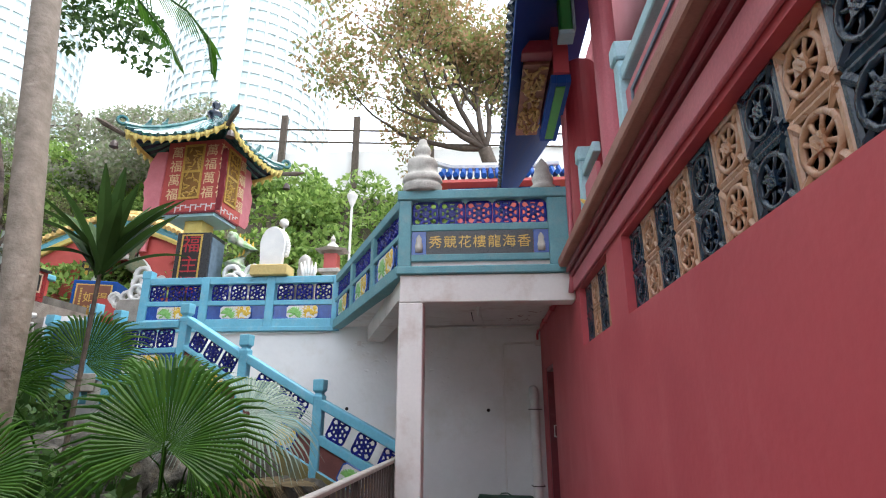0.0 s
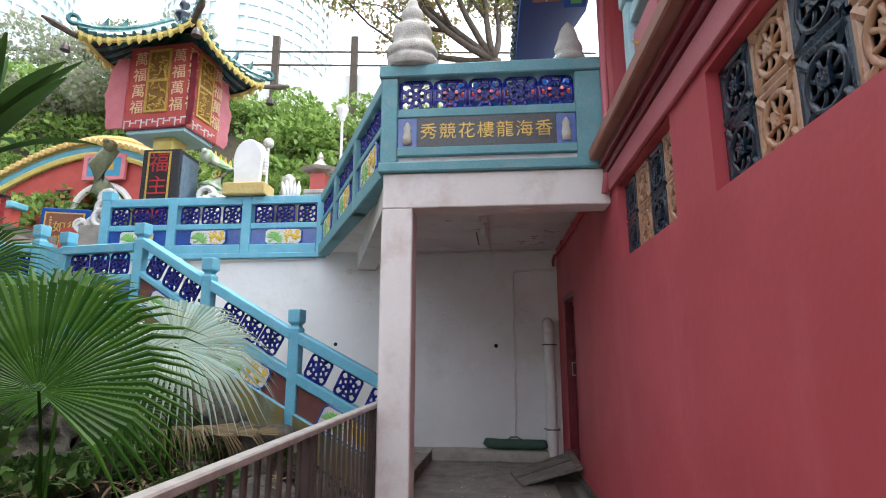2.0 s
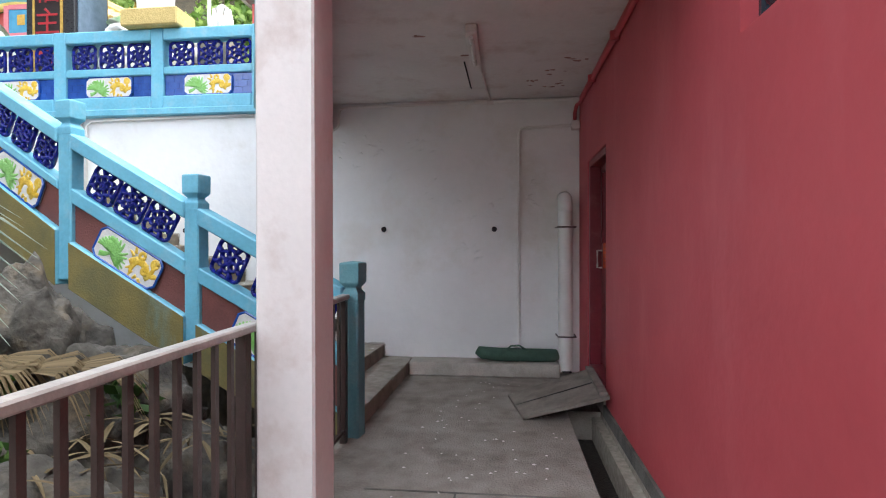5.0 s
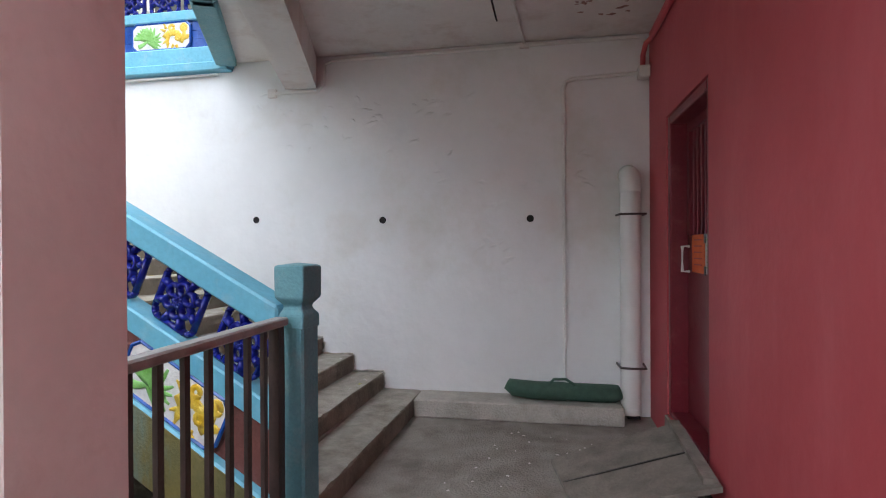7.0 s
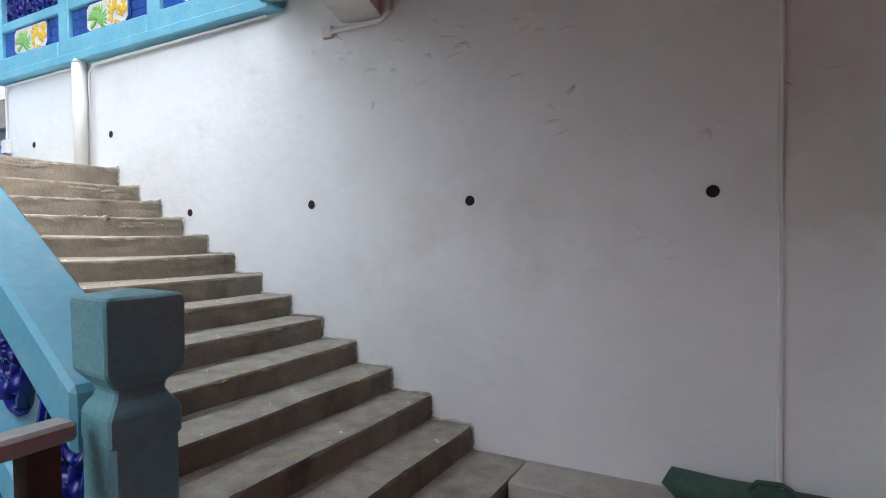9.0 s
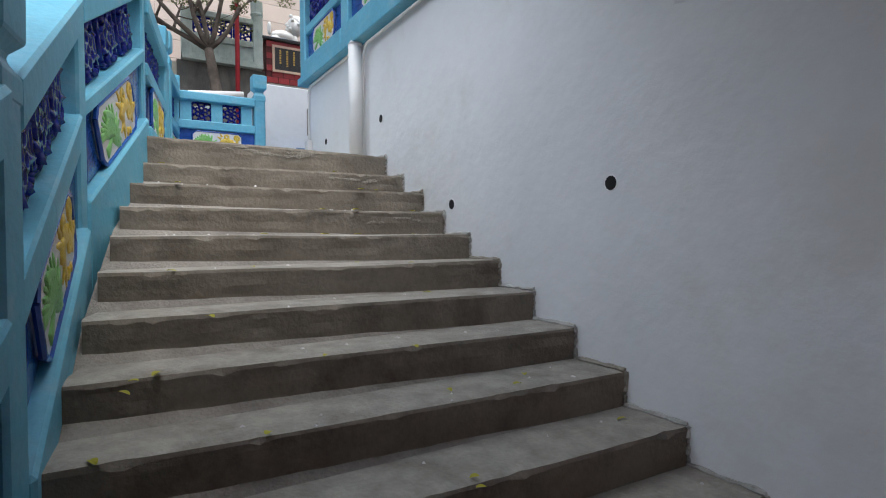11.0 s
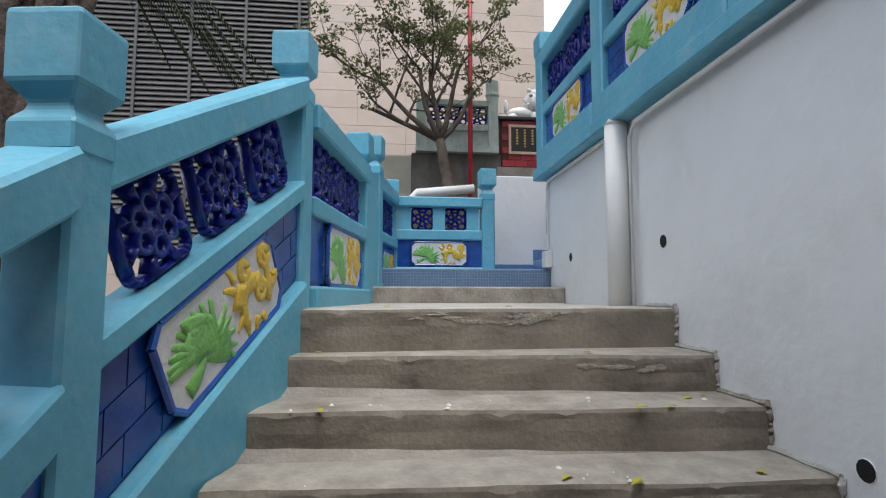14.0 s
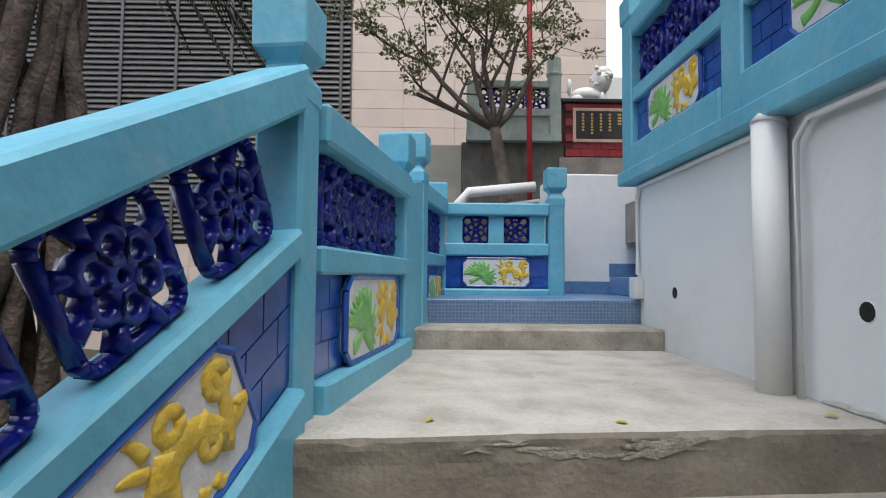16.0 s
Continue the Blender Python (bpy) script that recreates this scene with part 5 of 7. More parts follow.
for q in range(4):
    rot = Matrix.Translation((CX, CY, 0)) @ pose(0, 0, 0, 0, 0, 90 * q)
    grid2 = [[bm.verts.new(rot @ roof_pt(-1 + 2 * i / 12, j / 6)) for i in range(13)] for j in range(7)]
    for j in range(6):
        for i in range(12):
            bm.faces.new((grid2[j][i], grid2[j][i + 1], grid2[j + 1][i + 1], grid2[j + 1][i]))
    for k in range(13):
        a = -0.96 + 1.92 * k / 12
        rb = tube(bmesh.new(), [rot @ (roof_pt(a, b3) + Vector((0, 0, 0.03))) for b3 in (0, 0.25, 0.5, 0.75, 0.96)], 0.055, 6)
        part("roof_tile", rb, TILEG, pav)
    part("hip_ridge", tube(bmesh.new(), [rot @ (roof_pt(1, b3) + Vector((0, 0, 0.08))) for b3 in (0, 0.2, 0.45, 0.7, 1)], [0.09, 0.08, 0.08, 0.08, 0.08], 8), TILEG, pav)
    tip = rot @ (roof_pt(1, 0) + Vector((0.05, -0.05, 0.12)))
    cl = bmesh.new()
    ring(cl, 0.10, 0.045, Matrix.Translation(tip) @ pose(0, 0, 0.06, 0, 0, 90 * q - 45), 10, 6)
    part("ridge_curl", cl, surf("teal_glaze_%d" % q, (0.02, 0.16, 0.17), None, 9, 0.3, 0.1, coat=0.4), pav)
    dg = tube(bmesh.new(), [rot @ (roof_pt(0.95, 0) + Vector((0, 0, -0.12))), rot @ (roof_pt(1, 0) + Vector((0.28, -0.28, -0.02))), rot @ (roof_pt(1, 0) + Vector((0.42, -0.42, 0.06)))], [0.05, 0.07, 0.025], 6)
    part("dragon_head", dg, BARK, pav, "brown carved dragon head")
    bl = bmesh.new()
    lathe(bl, rot @ (roof_pt(1, 0) + Vector((0.1, -0.1, -0.55))), [(0.10, 0), (0.085, 0.08), (0.05, 0.16), (0.01, 0.19)], 10)
    part("bell", bl, RAILM, pav, "small dark hanging bell")
    yb = bmesh.new()
    for k in range(12):
        a = -0.92 + 1.84 * k / 11
        p = rot @ (roof_pt(a, 0) + Vector((0, 0.02, -0.02)))
        lathe(yb, p - Vector((0, 0, 0.17)), [(0.01, 0), (0.055, 0.07), (0.07, 0.16)], 6)
    for i in range(12):
        a, b3 = -1 + 2 * i / 12, -1 + 2 * (i + 1) / 12
        tube(yb, [rot @ (roof_pt(a, 0) + Vector((0, 0.05, -0.05))), rot @ (roof_pt(b3, 0) + Vector((0, 0.05, -0.05)))], 0.05, 5)
    part("eave_fringe", yb, YEL, pav, "yellow scalloped eave fringe")
    for k, b3 in enumerate((0.25, 0.45)):
        bs = bmesh.new()
        p = rot @ (roof_pt(1, b3) + Vector((0, 0, 0.12)))
        tube(bs, [p, p + Vector((0.06, 0.02, 0.12)), p + Vector((0.12, 0.0, 0.22))], [0.06, 0.05, 0.015], 6)
        part("ridge_beast", bs, TILEG, pav)
part("roof_skin", bm, NAVY, pav)
bm = bmesh.new()
lathe(bm, (CX, CY, EZ + 1.02), [(0.2, 0), (0.16, 0.10), (0.10, 0.16), (0.20, 0.28), (0.19, 0.36), (0.08, 0.44), (0.06, 0.48), (0.12, 0.56), (0.10, 0.66), (0.02, 0.72)], 14)
part("finial", bm, NAVY, pav, "dark navy glazed gourd finial", smooth=True)
pav.rotation_euler.z = radians(-5)
bpy.context.view_layer.update()
ss = empty("inscribed_slab", (-6.5, 10.6, 3.25), "black granite slab with a red inscription in a gilt border", "slab")
part("slab", boxes((-6.92, 10.56, 3.25, -6.14, 11.25, 5.55)), BLACK, ss, bev=0.01)
part("red_ground", boxes((-6.76, 10.545, 3.5, -6.36, 10.558, 5.47)), surf("black_lacquer", (0.02, 0.012, 0.012), None, 9, 0.4, 0.05), ss)
part("border", boxes((-6.80, 10.54, 3.45, -6.765, 10.556, 5.5), (-6.355, 10.54, 3.45, -6.32, 10.556, 5.5), (-6.765, 10.54, 5.47, -6.355, 10.556, 5.5)), GOLD, ss)
REDT = surf("red_lettering", (0.42, 0.02, 0.03), None, 9, 0.5, 0.05)
writing(ss, "福主福", Matrix.Translation((-6.56, 10.54, 5.24)), (0, 0, -0.47), 0.42, REDT)
part("side_plate", boxes((-6.138, 10.62, 3.6, -6.12, 11.2, 5.45)), surf("blue_grey_plate", (0.14, 0.20, 0.27), (0.10, 0.15, 0.2), 8, 0.5, 0.1), ss)


ss.location = (-6.36, 10.6, 3.29)
bpy.context.view_layer.update()


# ---- glazed dragons, clouds, stele ----
def dragon(name, base, pts, radii, mat, label, crest):
    e = empty(name, base, label, "sculpture")
    part("coiled_body", tube(bmesh.new(), pts, radii, 10), mat, e, smooth=True)
    bm = bmesh.new()
    for a, b3 in zip(pts, pts[1:]):
        for k in range(4):
            p = Vector(a).lerp(Vector(b3), k / 4)
            tube(bm, [p, p + Vector((0.02, -0.02, 0.20))], [0.06, 0.01], 5)
    part("crest", bm, crest, e)
    bm = bmesh.new()
    h = Vector(pts[-1])
    for d, r in (((0, -0.1, 0), 0.14), ((0.05, -0.22, -0.03), 0.10), ((0.06, -0.32, 0.02), 0.06)):
        bmesh.ops.create_icosphere(bm, subdivisions=2, radius=r, matrix=Matrix.Translation(h + Vector(d)))
    part("head", bm, mat, e, smooth=True)
    bm = bmesh.new()
    for k in range(9):
        a = math.tau * k / 9
        c = Vector(base) + Vector((math.cos(a) * 0.35, -0.12 + math.sin(a) * 0.2, 0.12 + 0.08 * (k % 2)))
        ring(bm, 0.11, 0.05, Matrix.Translation(c), 10, 6)
    part("cloud_base", bm, MARBLE, e, "white curling cloud base")
    return e


SCALE = surf("dragon_scale", (0.26, 0.22, 0.12), (0.12, 0.20, 0.12), 16, 0.5, 0.5, fine=30)
dragon("dragon_sculpture", (-8.3, 11.6, 4.1), [(-8.3, 11.6, 4.2), (-7.9, 11.5, 4.7), (-8.25, 11.4, 5.1), (-8.4, 11.4, 5.6), (-8.05, 11.35, 6.0)], [0.26, 0.24, 0.22, 0.20, 0.15], SCALE, "scaly glazed dragon rearing from white clouds", surf("pink_mane", (0.5, 0.16, 0.17), None, 9, 0.5, 0.2))
dragon("dragon_sculpture", (-5.3, 11.2, 4.1), [(-4.7, 11.2, 4.25), (-5.3, 11.1, 4.6), (-5.7, 11.2, 5.0), (-5.3, 11.2, 5.35), (-5.7, 11.1, 5.6)], [0.10, 0.24, 0.24, 0.15, 0.12], surf("white_green_glaze", (0.55, 0.56, 0.48), (0.18, 0.40, 0.14), 5, 0.35, 0.2), "white and green glazed dragon on clouds", YELG)
for pi, x in enumerate((-7.6, -5.0, -4.7, -5.5)):
    bm = bmesh.new()
    for k in range(9):
        ring(bm, 0.17 - 0.035 * (k % 4), 0.055, pose(x + 0.14 * (k % 4) - 0.05 * (k // 4), 10.7 + 0.03 * k, 4.24 + 0.10 * (k % 2) + 0.24 * (k // 4), 0, 40 * k), 12, 6)
    thing("cloud_scroll", bm, MARBLE, "white and blue carved cloud scroll on the terrace", "sculpture", "cloud scrolls", smooth=True)
    thing("plinth", boxes((x - 0.3 - 0.01 * pi, 10.5 + 0.012 * pi, 3.25, x + 0.6, 10.95 + 0.012 * pi, 4.05 - 0.012 * pi)), CONC, "low concrete plinth under the clouds", "plinth", "cloud plinths")
st = empty("stele", (-4.22, 9.86, 4.34), "white marble stele on a yellow stone block", "stele")
bm = bmesh.new()
box(bm, -4.61, 9.66, 4.338, -3.84, 10.1, 4.56)
part("yellow_block", bm, PALESTONE, st, "rough yellow stone block", bev=0.015)
out2 = [(-0.23, 0), (0.23, 0)] + [(0.26 * math.cos(t), 0.50 + 0.36 * math.sin(t)) for t in [math.pi * k / 12 for k in range(13)]]
bm = bmesh.new()
prism(bm, out2, 0.12, pose(-4.25, 9.80, 4.56))
part("tablet", bm, MARBLE, st, bev=0.015)
bm = bmesh.new()
for k in range(14):
    t = -0.4 + 0.16 * k
    bmesh.ops.create_icosphere(bm, subdivisions=1, radius=0.06, matrix=Matrix.Translation((-4.25 + 0.29 * math.cos(t), 9.94, 4.98 + 0.40 * math.sin(t))))
part("carved_rim", bm, MARBLE, st, smooth=True)
bm = bmesh.new()
for k in range(5):
    tube(bm, [(-3.66 + 0.03 * k, 10.3, 4.3), (-3.74 + 0.07 * k, 10.3, 4.6), (-3.78 + 0.08 * k, 10.3, 4.82 - 0.03 * abs(k - 2))], [0.06, 0.05, 0.012], 6)
fl = thing("white_coral_sculpture", bm, MARBLE, "white pointed sculpture beside the stele", "sculpture", smooth=True)
thing("plinth", boxes((-3.85, 10.15, 3.25, -3.4, 10.45, 4.32)), CONC, "low concrete plinth under the sculpture", "plinth")

# globe lamp, street lamp, lion, stone lantern
GLOBE = surf("milky_globe", (0.82, 0.82, 0.78), None, 9, 0.3, 0.0)
gl = empty("globe_lamp", (-5.29, 13.0, 3.25), "white globe lamp on a slim pole", "lamp")
part("pole", tube(bmesh.new(), [(-5.29, 13.0, 3.25), (-5.29, 13.0, 6.55)], 0.035, 8), PVC, gl)
bm = bmesh.new()
bmesh.ops.create_uvsphere(bm, u_segments=20, v_segments=12, radius=0.13, matrix=Matrix.Translation((-5.29, 13.0, 6.67)))
part("globe", bm, GLOBE, gl, smooth=True)
sl = empty("street_lamp", (-3.18, 12.0, 3.25), "grey lamp with a flared glass head on a pole", "lamp")
part("pole", tube(bmesh.new(), [(-3.18, 12.0, 3.25), (-3.18, 12.0, 6.75)], 0.03, 8), PVC, sl)
bm = bmesh.new()
lathe(bm, (-3.18, 12.0, 6.72), [(0.05, 0), (0.06, 0.05), (0.13, 0.24), (0.14, 0.30), (0.06, 0.38), (0.01, 0.42)], 12)
part("lamp_head", bm, PVC, sl)
stone_figure("stone_lion", (-3.9, 10.9, 4.5), [(0.19, 0), (0.2, 0.05), (0.15, 0.10), (0.17, 0.22), (0.14, 0.34), (0.15, 0.44), (0.13, 0.54), (0.02, 0.62)], "small mossy stone lion on a plinth", lumps=0.05, seed=5)
thing("plinth", boxes((-4.12, 10.7, 3.25, -3.68, 11.1, 4.5)), STONE, "weathered stone plinth of the lion", "plinth")
ln = empty("stone_lantern", (-3.4, 11.3, 3.25), "small painted stone lantern with upturned roof", "lantern")
part("shaft", boxes((-3.55, 11.15, 3.25, -3.25, 11.45, 4.75)), STONE, ln)
part("firebox", boxes((-3.55, 11.15, 4.85, -3.25, 11.45, 5.22)), PR, ln)
part("base_slab", boxes((-3.65, 11.05, 4.752, -3.15, 11.55, 4.848)), STONE, ln, bev=0.02)
bm = bmesh.new()
lathe(bm, (-3.4, 11.3, 5.22), [(0.42, 0.10), (0.30, 0.06), (0.16, 0.20), (0.05, 0.32), (0.07, 0.38), (0.01, 0.5)], 6)
part("roof", bm, STONE, ln)


# ---- gate and signs on the terrace ----
GY = 16.0
YTILE = surf("yellow_roof_tile", (0.62, 0.40, 0.12), (0.70, 0.50, 0.22), 9, 0.35, 0.2, coat=0.3)
gt = empty("moon_gate", (-12.2, GY, 3.25), "red moon gate under a curved yellow tiled roof", "gate")


def arch_top(x):
    return 8.05 - 0.16 * abs(x + 12.2) ** 1.7 + 0.02 * (x + 12.2)


bm = bmesh.new()
n = 36
xs = [-15.4 + 6.2 * i / n for i in range(n + 1)]
for xa, xb in zip(xs, xs[1:]):
    xm = (xa + xb) / 2
    d = abs(xm + 11.75)
    lo = 3.25 if d > 0.95 else 5.75 + math.sqrt(0.9025 - d * d)
    top_a, top_b = arch_top(xa) - 0.42, arch_top(xb) - 0.42
    vs = [bm.verts.new(v) for v in ((xa, GY, lo), (xb, GY, lo), (xb, GY, top_b), (xa, GY, top_a), (xa, GY + 0.4, lo), (xb, GY + 0.4, lo), (xb, GY + 0.4, top_b), (xa, GY + 0.4, top_a))]
    for f in ((0, 1, 2, 3), (7, 6, 5, 4), (0, 4, 5, 1), (1, 5, 6, 2), (2, 6, 7, 3), (3, 7, 4, 0)):
        bm.faces.new([vs[i] for i in f])
bmesh.ops.remove_doubles(bm, verts=bm.verts[:], dist=0.001)
part("wall", bm, PR, gt)
part("arch_moulding", tube(bmesh.new(), [(-11.75 + 0.98 * math.cos(t), GY - 0.05, 5.75 + 0.98 * math.sin(t)) for t in [math.pi * k / 16 for k in range(17)]], 0.10, 8), MARBLE, gt)
for off, mt, r in ((-0.34, YEL, 0.10), (-0.18, TURQ, 0.12), (-0.05, YEL, 0.05)):
    part("cornice_band", tube(bmesh.new(), [(x, GY - 0.12, arch_top(x) + off) for x in xs], r, 6), mt, gt)
for i in range(34):
    x = -15.4 + 6.2 * (i + 0.5) / 34
    z = arch_top(x)
    part("roof_tile", tube(bmesh.new(), [(x, GY - 0.42, z - 0.02), (x, GY + 0.2, z + 0.22), (x, GY + 0.7, z)], 0.085, 8), YTILE, gt)
part("ridge", tube(bmesh.new(), [(x, GY + 0.2, arch_top(x) + 0.30) for x in xs], 0.13, 8), YTILE, gt)
pl = part("name_board", boxes((-12.25, GY - 0.22, 6.95, -11.15, GY - 0.14, 7.55)), surf("azure_board", (0.05, 0.28, 0.45), None, 5, 0.5, 0.1), gt, "azure board in a red scrolled frame")
bars(gt, Matrix.Translation((-11.9, GY - 0.23, 7.15)), 1, 0.22, 0.26, 0.3, GOLD)
bars(gt, Matrix.Translation((-11.5, GY - 0.23, 7.15)), 1, 0.22, 0.26, 0.3, GOLD)
part("board_frame", boxes((-12.38, GY - 0.24, 6.85, -12.25, GY - 0.13, 7.65), (-11.15, GY - 0.24, 6.85, -11.02, GY - 0.13, 7.65), (-12.25, GY - 0.24, 7.55, -11.15, GY - 0.13, 7.67), (-12.25, GY - 0.24, 6.84, -11.15, GY - 0.13, 6.95)), PW, gt)
cp = part("couplet_board", boxes((-13.25, GY - 0.06, 5.2, -12.9, GY - 0.004, 6.6)), BLACK, gt)
bars(gt, Matrix.Translation((-13.07, GY - 0.065, 6.35)), 5, 0.16, 0.16, 0.25, GOLD)

sg = empty("blue_sign_block", (-10.7, 13.4, 3.25), "blue block with brown panels and gilt writing", "sign")
m = Matrix.Translation((-10.62, 13.3, 0)) @ pose(0, 0, 0, 0, 0, 17)
part("block", boxes((-0.55, 0, 3.6, 0.55, 0.9, 5.22), m=m), DEEPBLUE, sg, bev=0.02)
part("foot", boxes((-0.45, 0.1, 3.25, 0.45, 0.8, 3.6), m=m), DEEPBLUE, sg)
BRN = surf("brown_panel", (0.20, 0.07, 0.035), None, 6, 0.5, 0.1)
part("panel", boxes((-0.42, -0.02, 3.85, 0.42, -0.002, 5.08), m=m), BRN, sg)
part("panel_frame", boxes((-0.45, -0.03, 3.82, -0.42, -0.002, 5.11), (0.42, -0.03, 3.82, 0.45, -0.002, 5.11), (-0.42, -0.03, 5.08, 0.42, -0.002, 5.11), (-0.42, -0.03, 3.82, 0.42, -0.002, 3.85), m=m), GOLD, sg)
writing(sg, "得運", m @ Matrix.Translation((0.22, -0.024, 4.72)), (0, 0, -0.36), 0.30, GOLD)
writing(sg, "如龍", m @ Matrix.Translation((-0.10, -0.024, 4.72)), (0, 0, -0.36), 0.30, GOLD)
bars(sg, m @ Matrix.Translation((-0.31, -0.021, 4.95)), 14, 0.05, 0.045, 0.07, GOLD)
m2 = m @ Matrix.Translation((-0.55, 0.45, 0)) @ pose(0, 0, 0, 0, 0, -90)
part("panel", boxes((-0.36, -0.02, 3.95, 0.36, -0.002, 5.05), m=m2), BRN, sg)
bars(sg, m2 @ Matrix.Translation((0, -0.021, 4.8)), 2, 0.5, 0.22, 0.36, GOLD)

wl2 = empty("garden_wall", (-16, 14.5, 3.25), "low red wall with a turquoise tiled coping", "wall")
part("wall", boxes((-22, 14.4, 3.25, -13.2, 14.7, 5.6)), PR, wl2)
part("coping", boxes((-22.1, 14.25, 5.6, -13.1, 14.85, 5.78)), TURQ, wl2, bev=0.03)
wl3 = empty("garden_wall", (-9.3, 12.6, 3.25), "low crimson wall beside the sign block", "wall")
part("wall", boxes((-10.1, 12.6, 3.25, -7.3, 12.8, 4.55)), PR, wl3)
part("wall", boxes((-14.5, 12.2, 3.25, -11.2, 12.4, 4.3)), PR, wl3)
bl2 = part("inscribed_board", boxes((-12.6, 12.16, 4.0, -11.4, 12.198, 4.28)), BLACK, wl3)

# small hall behind the deck
hall = empty("shrine_hall", (0.1, 13.2, 3.25), "small red shrine hall with a blue tiled roof", "hall")
part("wall", boxes((-0.5, 13.1, 3.25, 2.0, 14.2, 7.4)), PR, hall)
for x in (-0.45, 0.75, 1.95):
    part("column", tube(bmesh.new(), [(x, 12.95, 3.25), (x, 12.95, 7.5)], 0.09, 10), RED, hall)
part("beam", boxes((-0.8, 12.85, 7.25, 2.2, 13.05, 7.5)), DEEPBLUE, hall)
for k in range(18):
    x = -0.95 + 0.19 * k
    part("roof_tile", tube(bmesh.new(), [(x, 12.4, 7.62 + 0.05 * abs(k - 8.5) / 4), (x, 12.9, 7.85), (x, 13.5, 8.35)], 0.075, 6), DEEPBLUE, hall)
part("roof_board", boxes((-1.0, 12.45, 7.5, 2.4, 13.6, 7.58)), PR, hall)
part("ridge", tube(bmesh.new(), [(-1.15, 13.5, 8.62), (-0.7, 13.5, 8.46), (0.7, 13.5, 8.42), (2.3, 13.5, 8.5)], 0.12, 8), MARBLE, hall)

# ---- past the landing ----
# white wall, stained concrete wall, old balustrade, red pedestal with lion
tagged(part("wall_white_block", boxes((-8.7, 9.56, 1.0, -8.06, 12.6, 3.52)), WHITE, bev=0.012), "white plastered wall block beside the steps", "wall", kind="structure")
bm = bmesh.new()
box(bm, -8.058, 9.60, 2.45, -8.045, 10.05, 2.56)
box(bm, -8.058, 10.05, 2.6, -8.045, 10.35, 2.72)
tagged(part("trim_blue_skirting", bm, MOSAIC), "blue mosaic skirting on the white wall", "skirting", kind="structure")
tagged(part("wall_stained", boxes((-10.9, 8.86, 1.5, -10.5, 13.0, 4.40)), DARKCONC), "black stained concrete retaining wall", "wall", kind="structure")
tagged(part("wall_low_beige", boxes((-10.95, 8.2, 1.5, -10.52, 8.855, 4.36)), surf("beige_plaster", (0.42, 0.40, 0.33), (0.34, 0.32, 0.27), 3, 0.8, 0.2)), "short beige plastered wall end", "wall", kind="structure")
tagged(part("floor_upper", boxes((-14.0, 8.2, 1.5, -10.95, 14.0, 4.30), (-10.4, 10.1, 2.4, -8.7, 13.0, 3.6), (-11.3, 10.16, 2.4, -10.42, 13.0, 4.198)), CONC), "upper paved ground", "ground", kind="structure")
OLDG = surf("mossy_pale_green_paint", (0.42, 0.48, 0.44), (0.30, 0.36, 0.33), 6, 0.8, 0.3, stain=(0.14, 0.15, 0.13), stain_scale=5, stain_amount=0.7, streak=True)
ob2 = empty("old_balustrade", (-10.45, 9.5, 4.40), "mossy pale green balustrade with cobalt tiles", "balustrade")
part("post", boxes((-10.55, 8.92, 4.40, -10.38, 9.08, 5.22)), OLDG, ob2, bev=0.01)
part("post", boxes((-10.55, 10.02, 4.40, -10.38, 10.18, 5.30)), OLDG, ob2, bev=0.01)
bm = bmesh.new()
lathe(bm, (-10.465, 10.10, 5.30), [(0.10, 0), (0.11, 0.03), (0.10, 0.05), (0.10, 0.24), (0.02, 0.27)], 10)
part("post_cap", bm, OLDG, ob2, "carved stone post cap")
part("top_rail", boxes((-10.54, 9.08, 5.13, -10.39, 10.02, 5.22)), OLDG, ob2, bev=0.008)
part("middle_rail", boxes((-10.54, 9.08, 4.74, -10.39, 10.02, 4.84)), OLDG, ob2, bev=0.008)
part("panel", boxes((-10.50, 9.08, 4.50, -10.43, 10.02, 4.738)), OLDG, ob2)
part("base_beam", boxes((-10.56, 8.92, 4.402, -10.37, 10.18, 4.498)), OLDG, ob2)
for k in range(3):
    put_mesh("lattice_tile", LATTICE["blue"], Matrix.Translation((-10.46, 9.24 + 0.31 * k, 4.985)) @ pose(0, 0, 0, 0, 0, 90) @ scaled(0.30, 0.3, 0.29), ob2)
BRICKR = surf("red_glazed_brick", (0.30, 0.025, 0.03), (0.24, 0.02, 0.025), 12, 0.45, 0.15, vary=0.2)
pd = empty("red_pedestal", (-10.8, 10.75, 4.2), "red brick pedestal with a black inscribed plaque", "pedestal")
part("core", boxes((-11.35, 10.24, 4.20, -10.43, 11.40, 4.93)), surf("dark_mortar", (0.10, 0.02, 0.02), None, 9, 0.8, 0.2), pd)
part("top_slab", boxes((-11.45, 10.17, 4.932, -10.37, 11.47, 4.985)), BLACK, pd, bev=0.01)
for r in range(7):
    for k in range(6):
        y = 10.25 + 0.195 * k + (0.09 if r % 2 else 0)
        w = 0.185 if y + 0.185 < 11.4 else 11.4 - y
        if w < 0.03:
            continue
        part("brick", boxes((-10.43, y, 4.21 + r * 0.103, -10.415, y + w, 4.21 + r * 0.103 + 0.095)), BRICKR, pd)
part("plaque", boxes((-10.414, 10.38, 4.44, -10.40, 11.2, 4.82)), BLACK, pd)
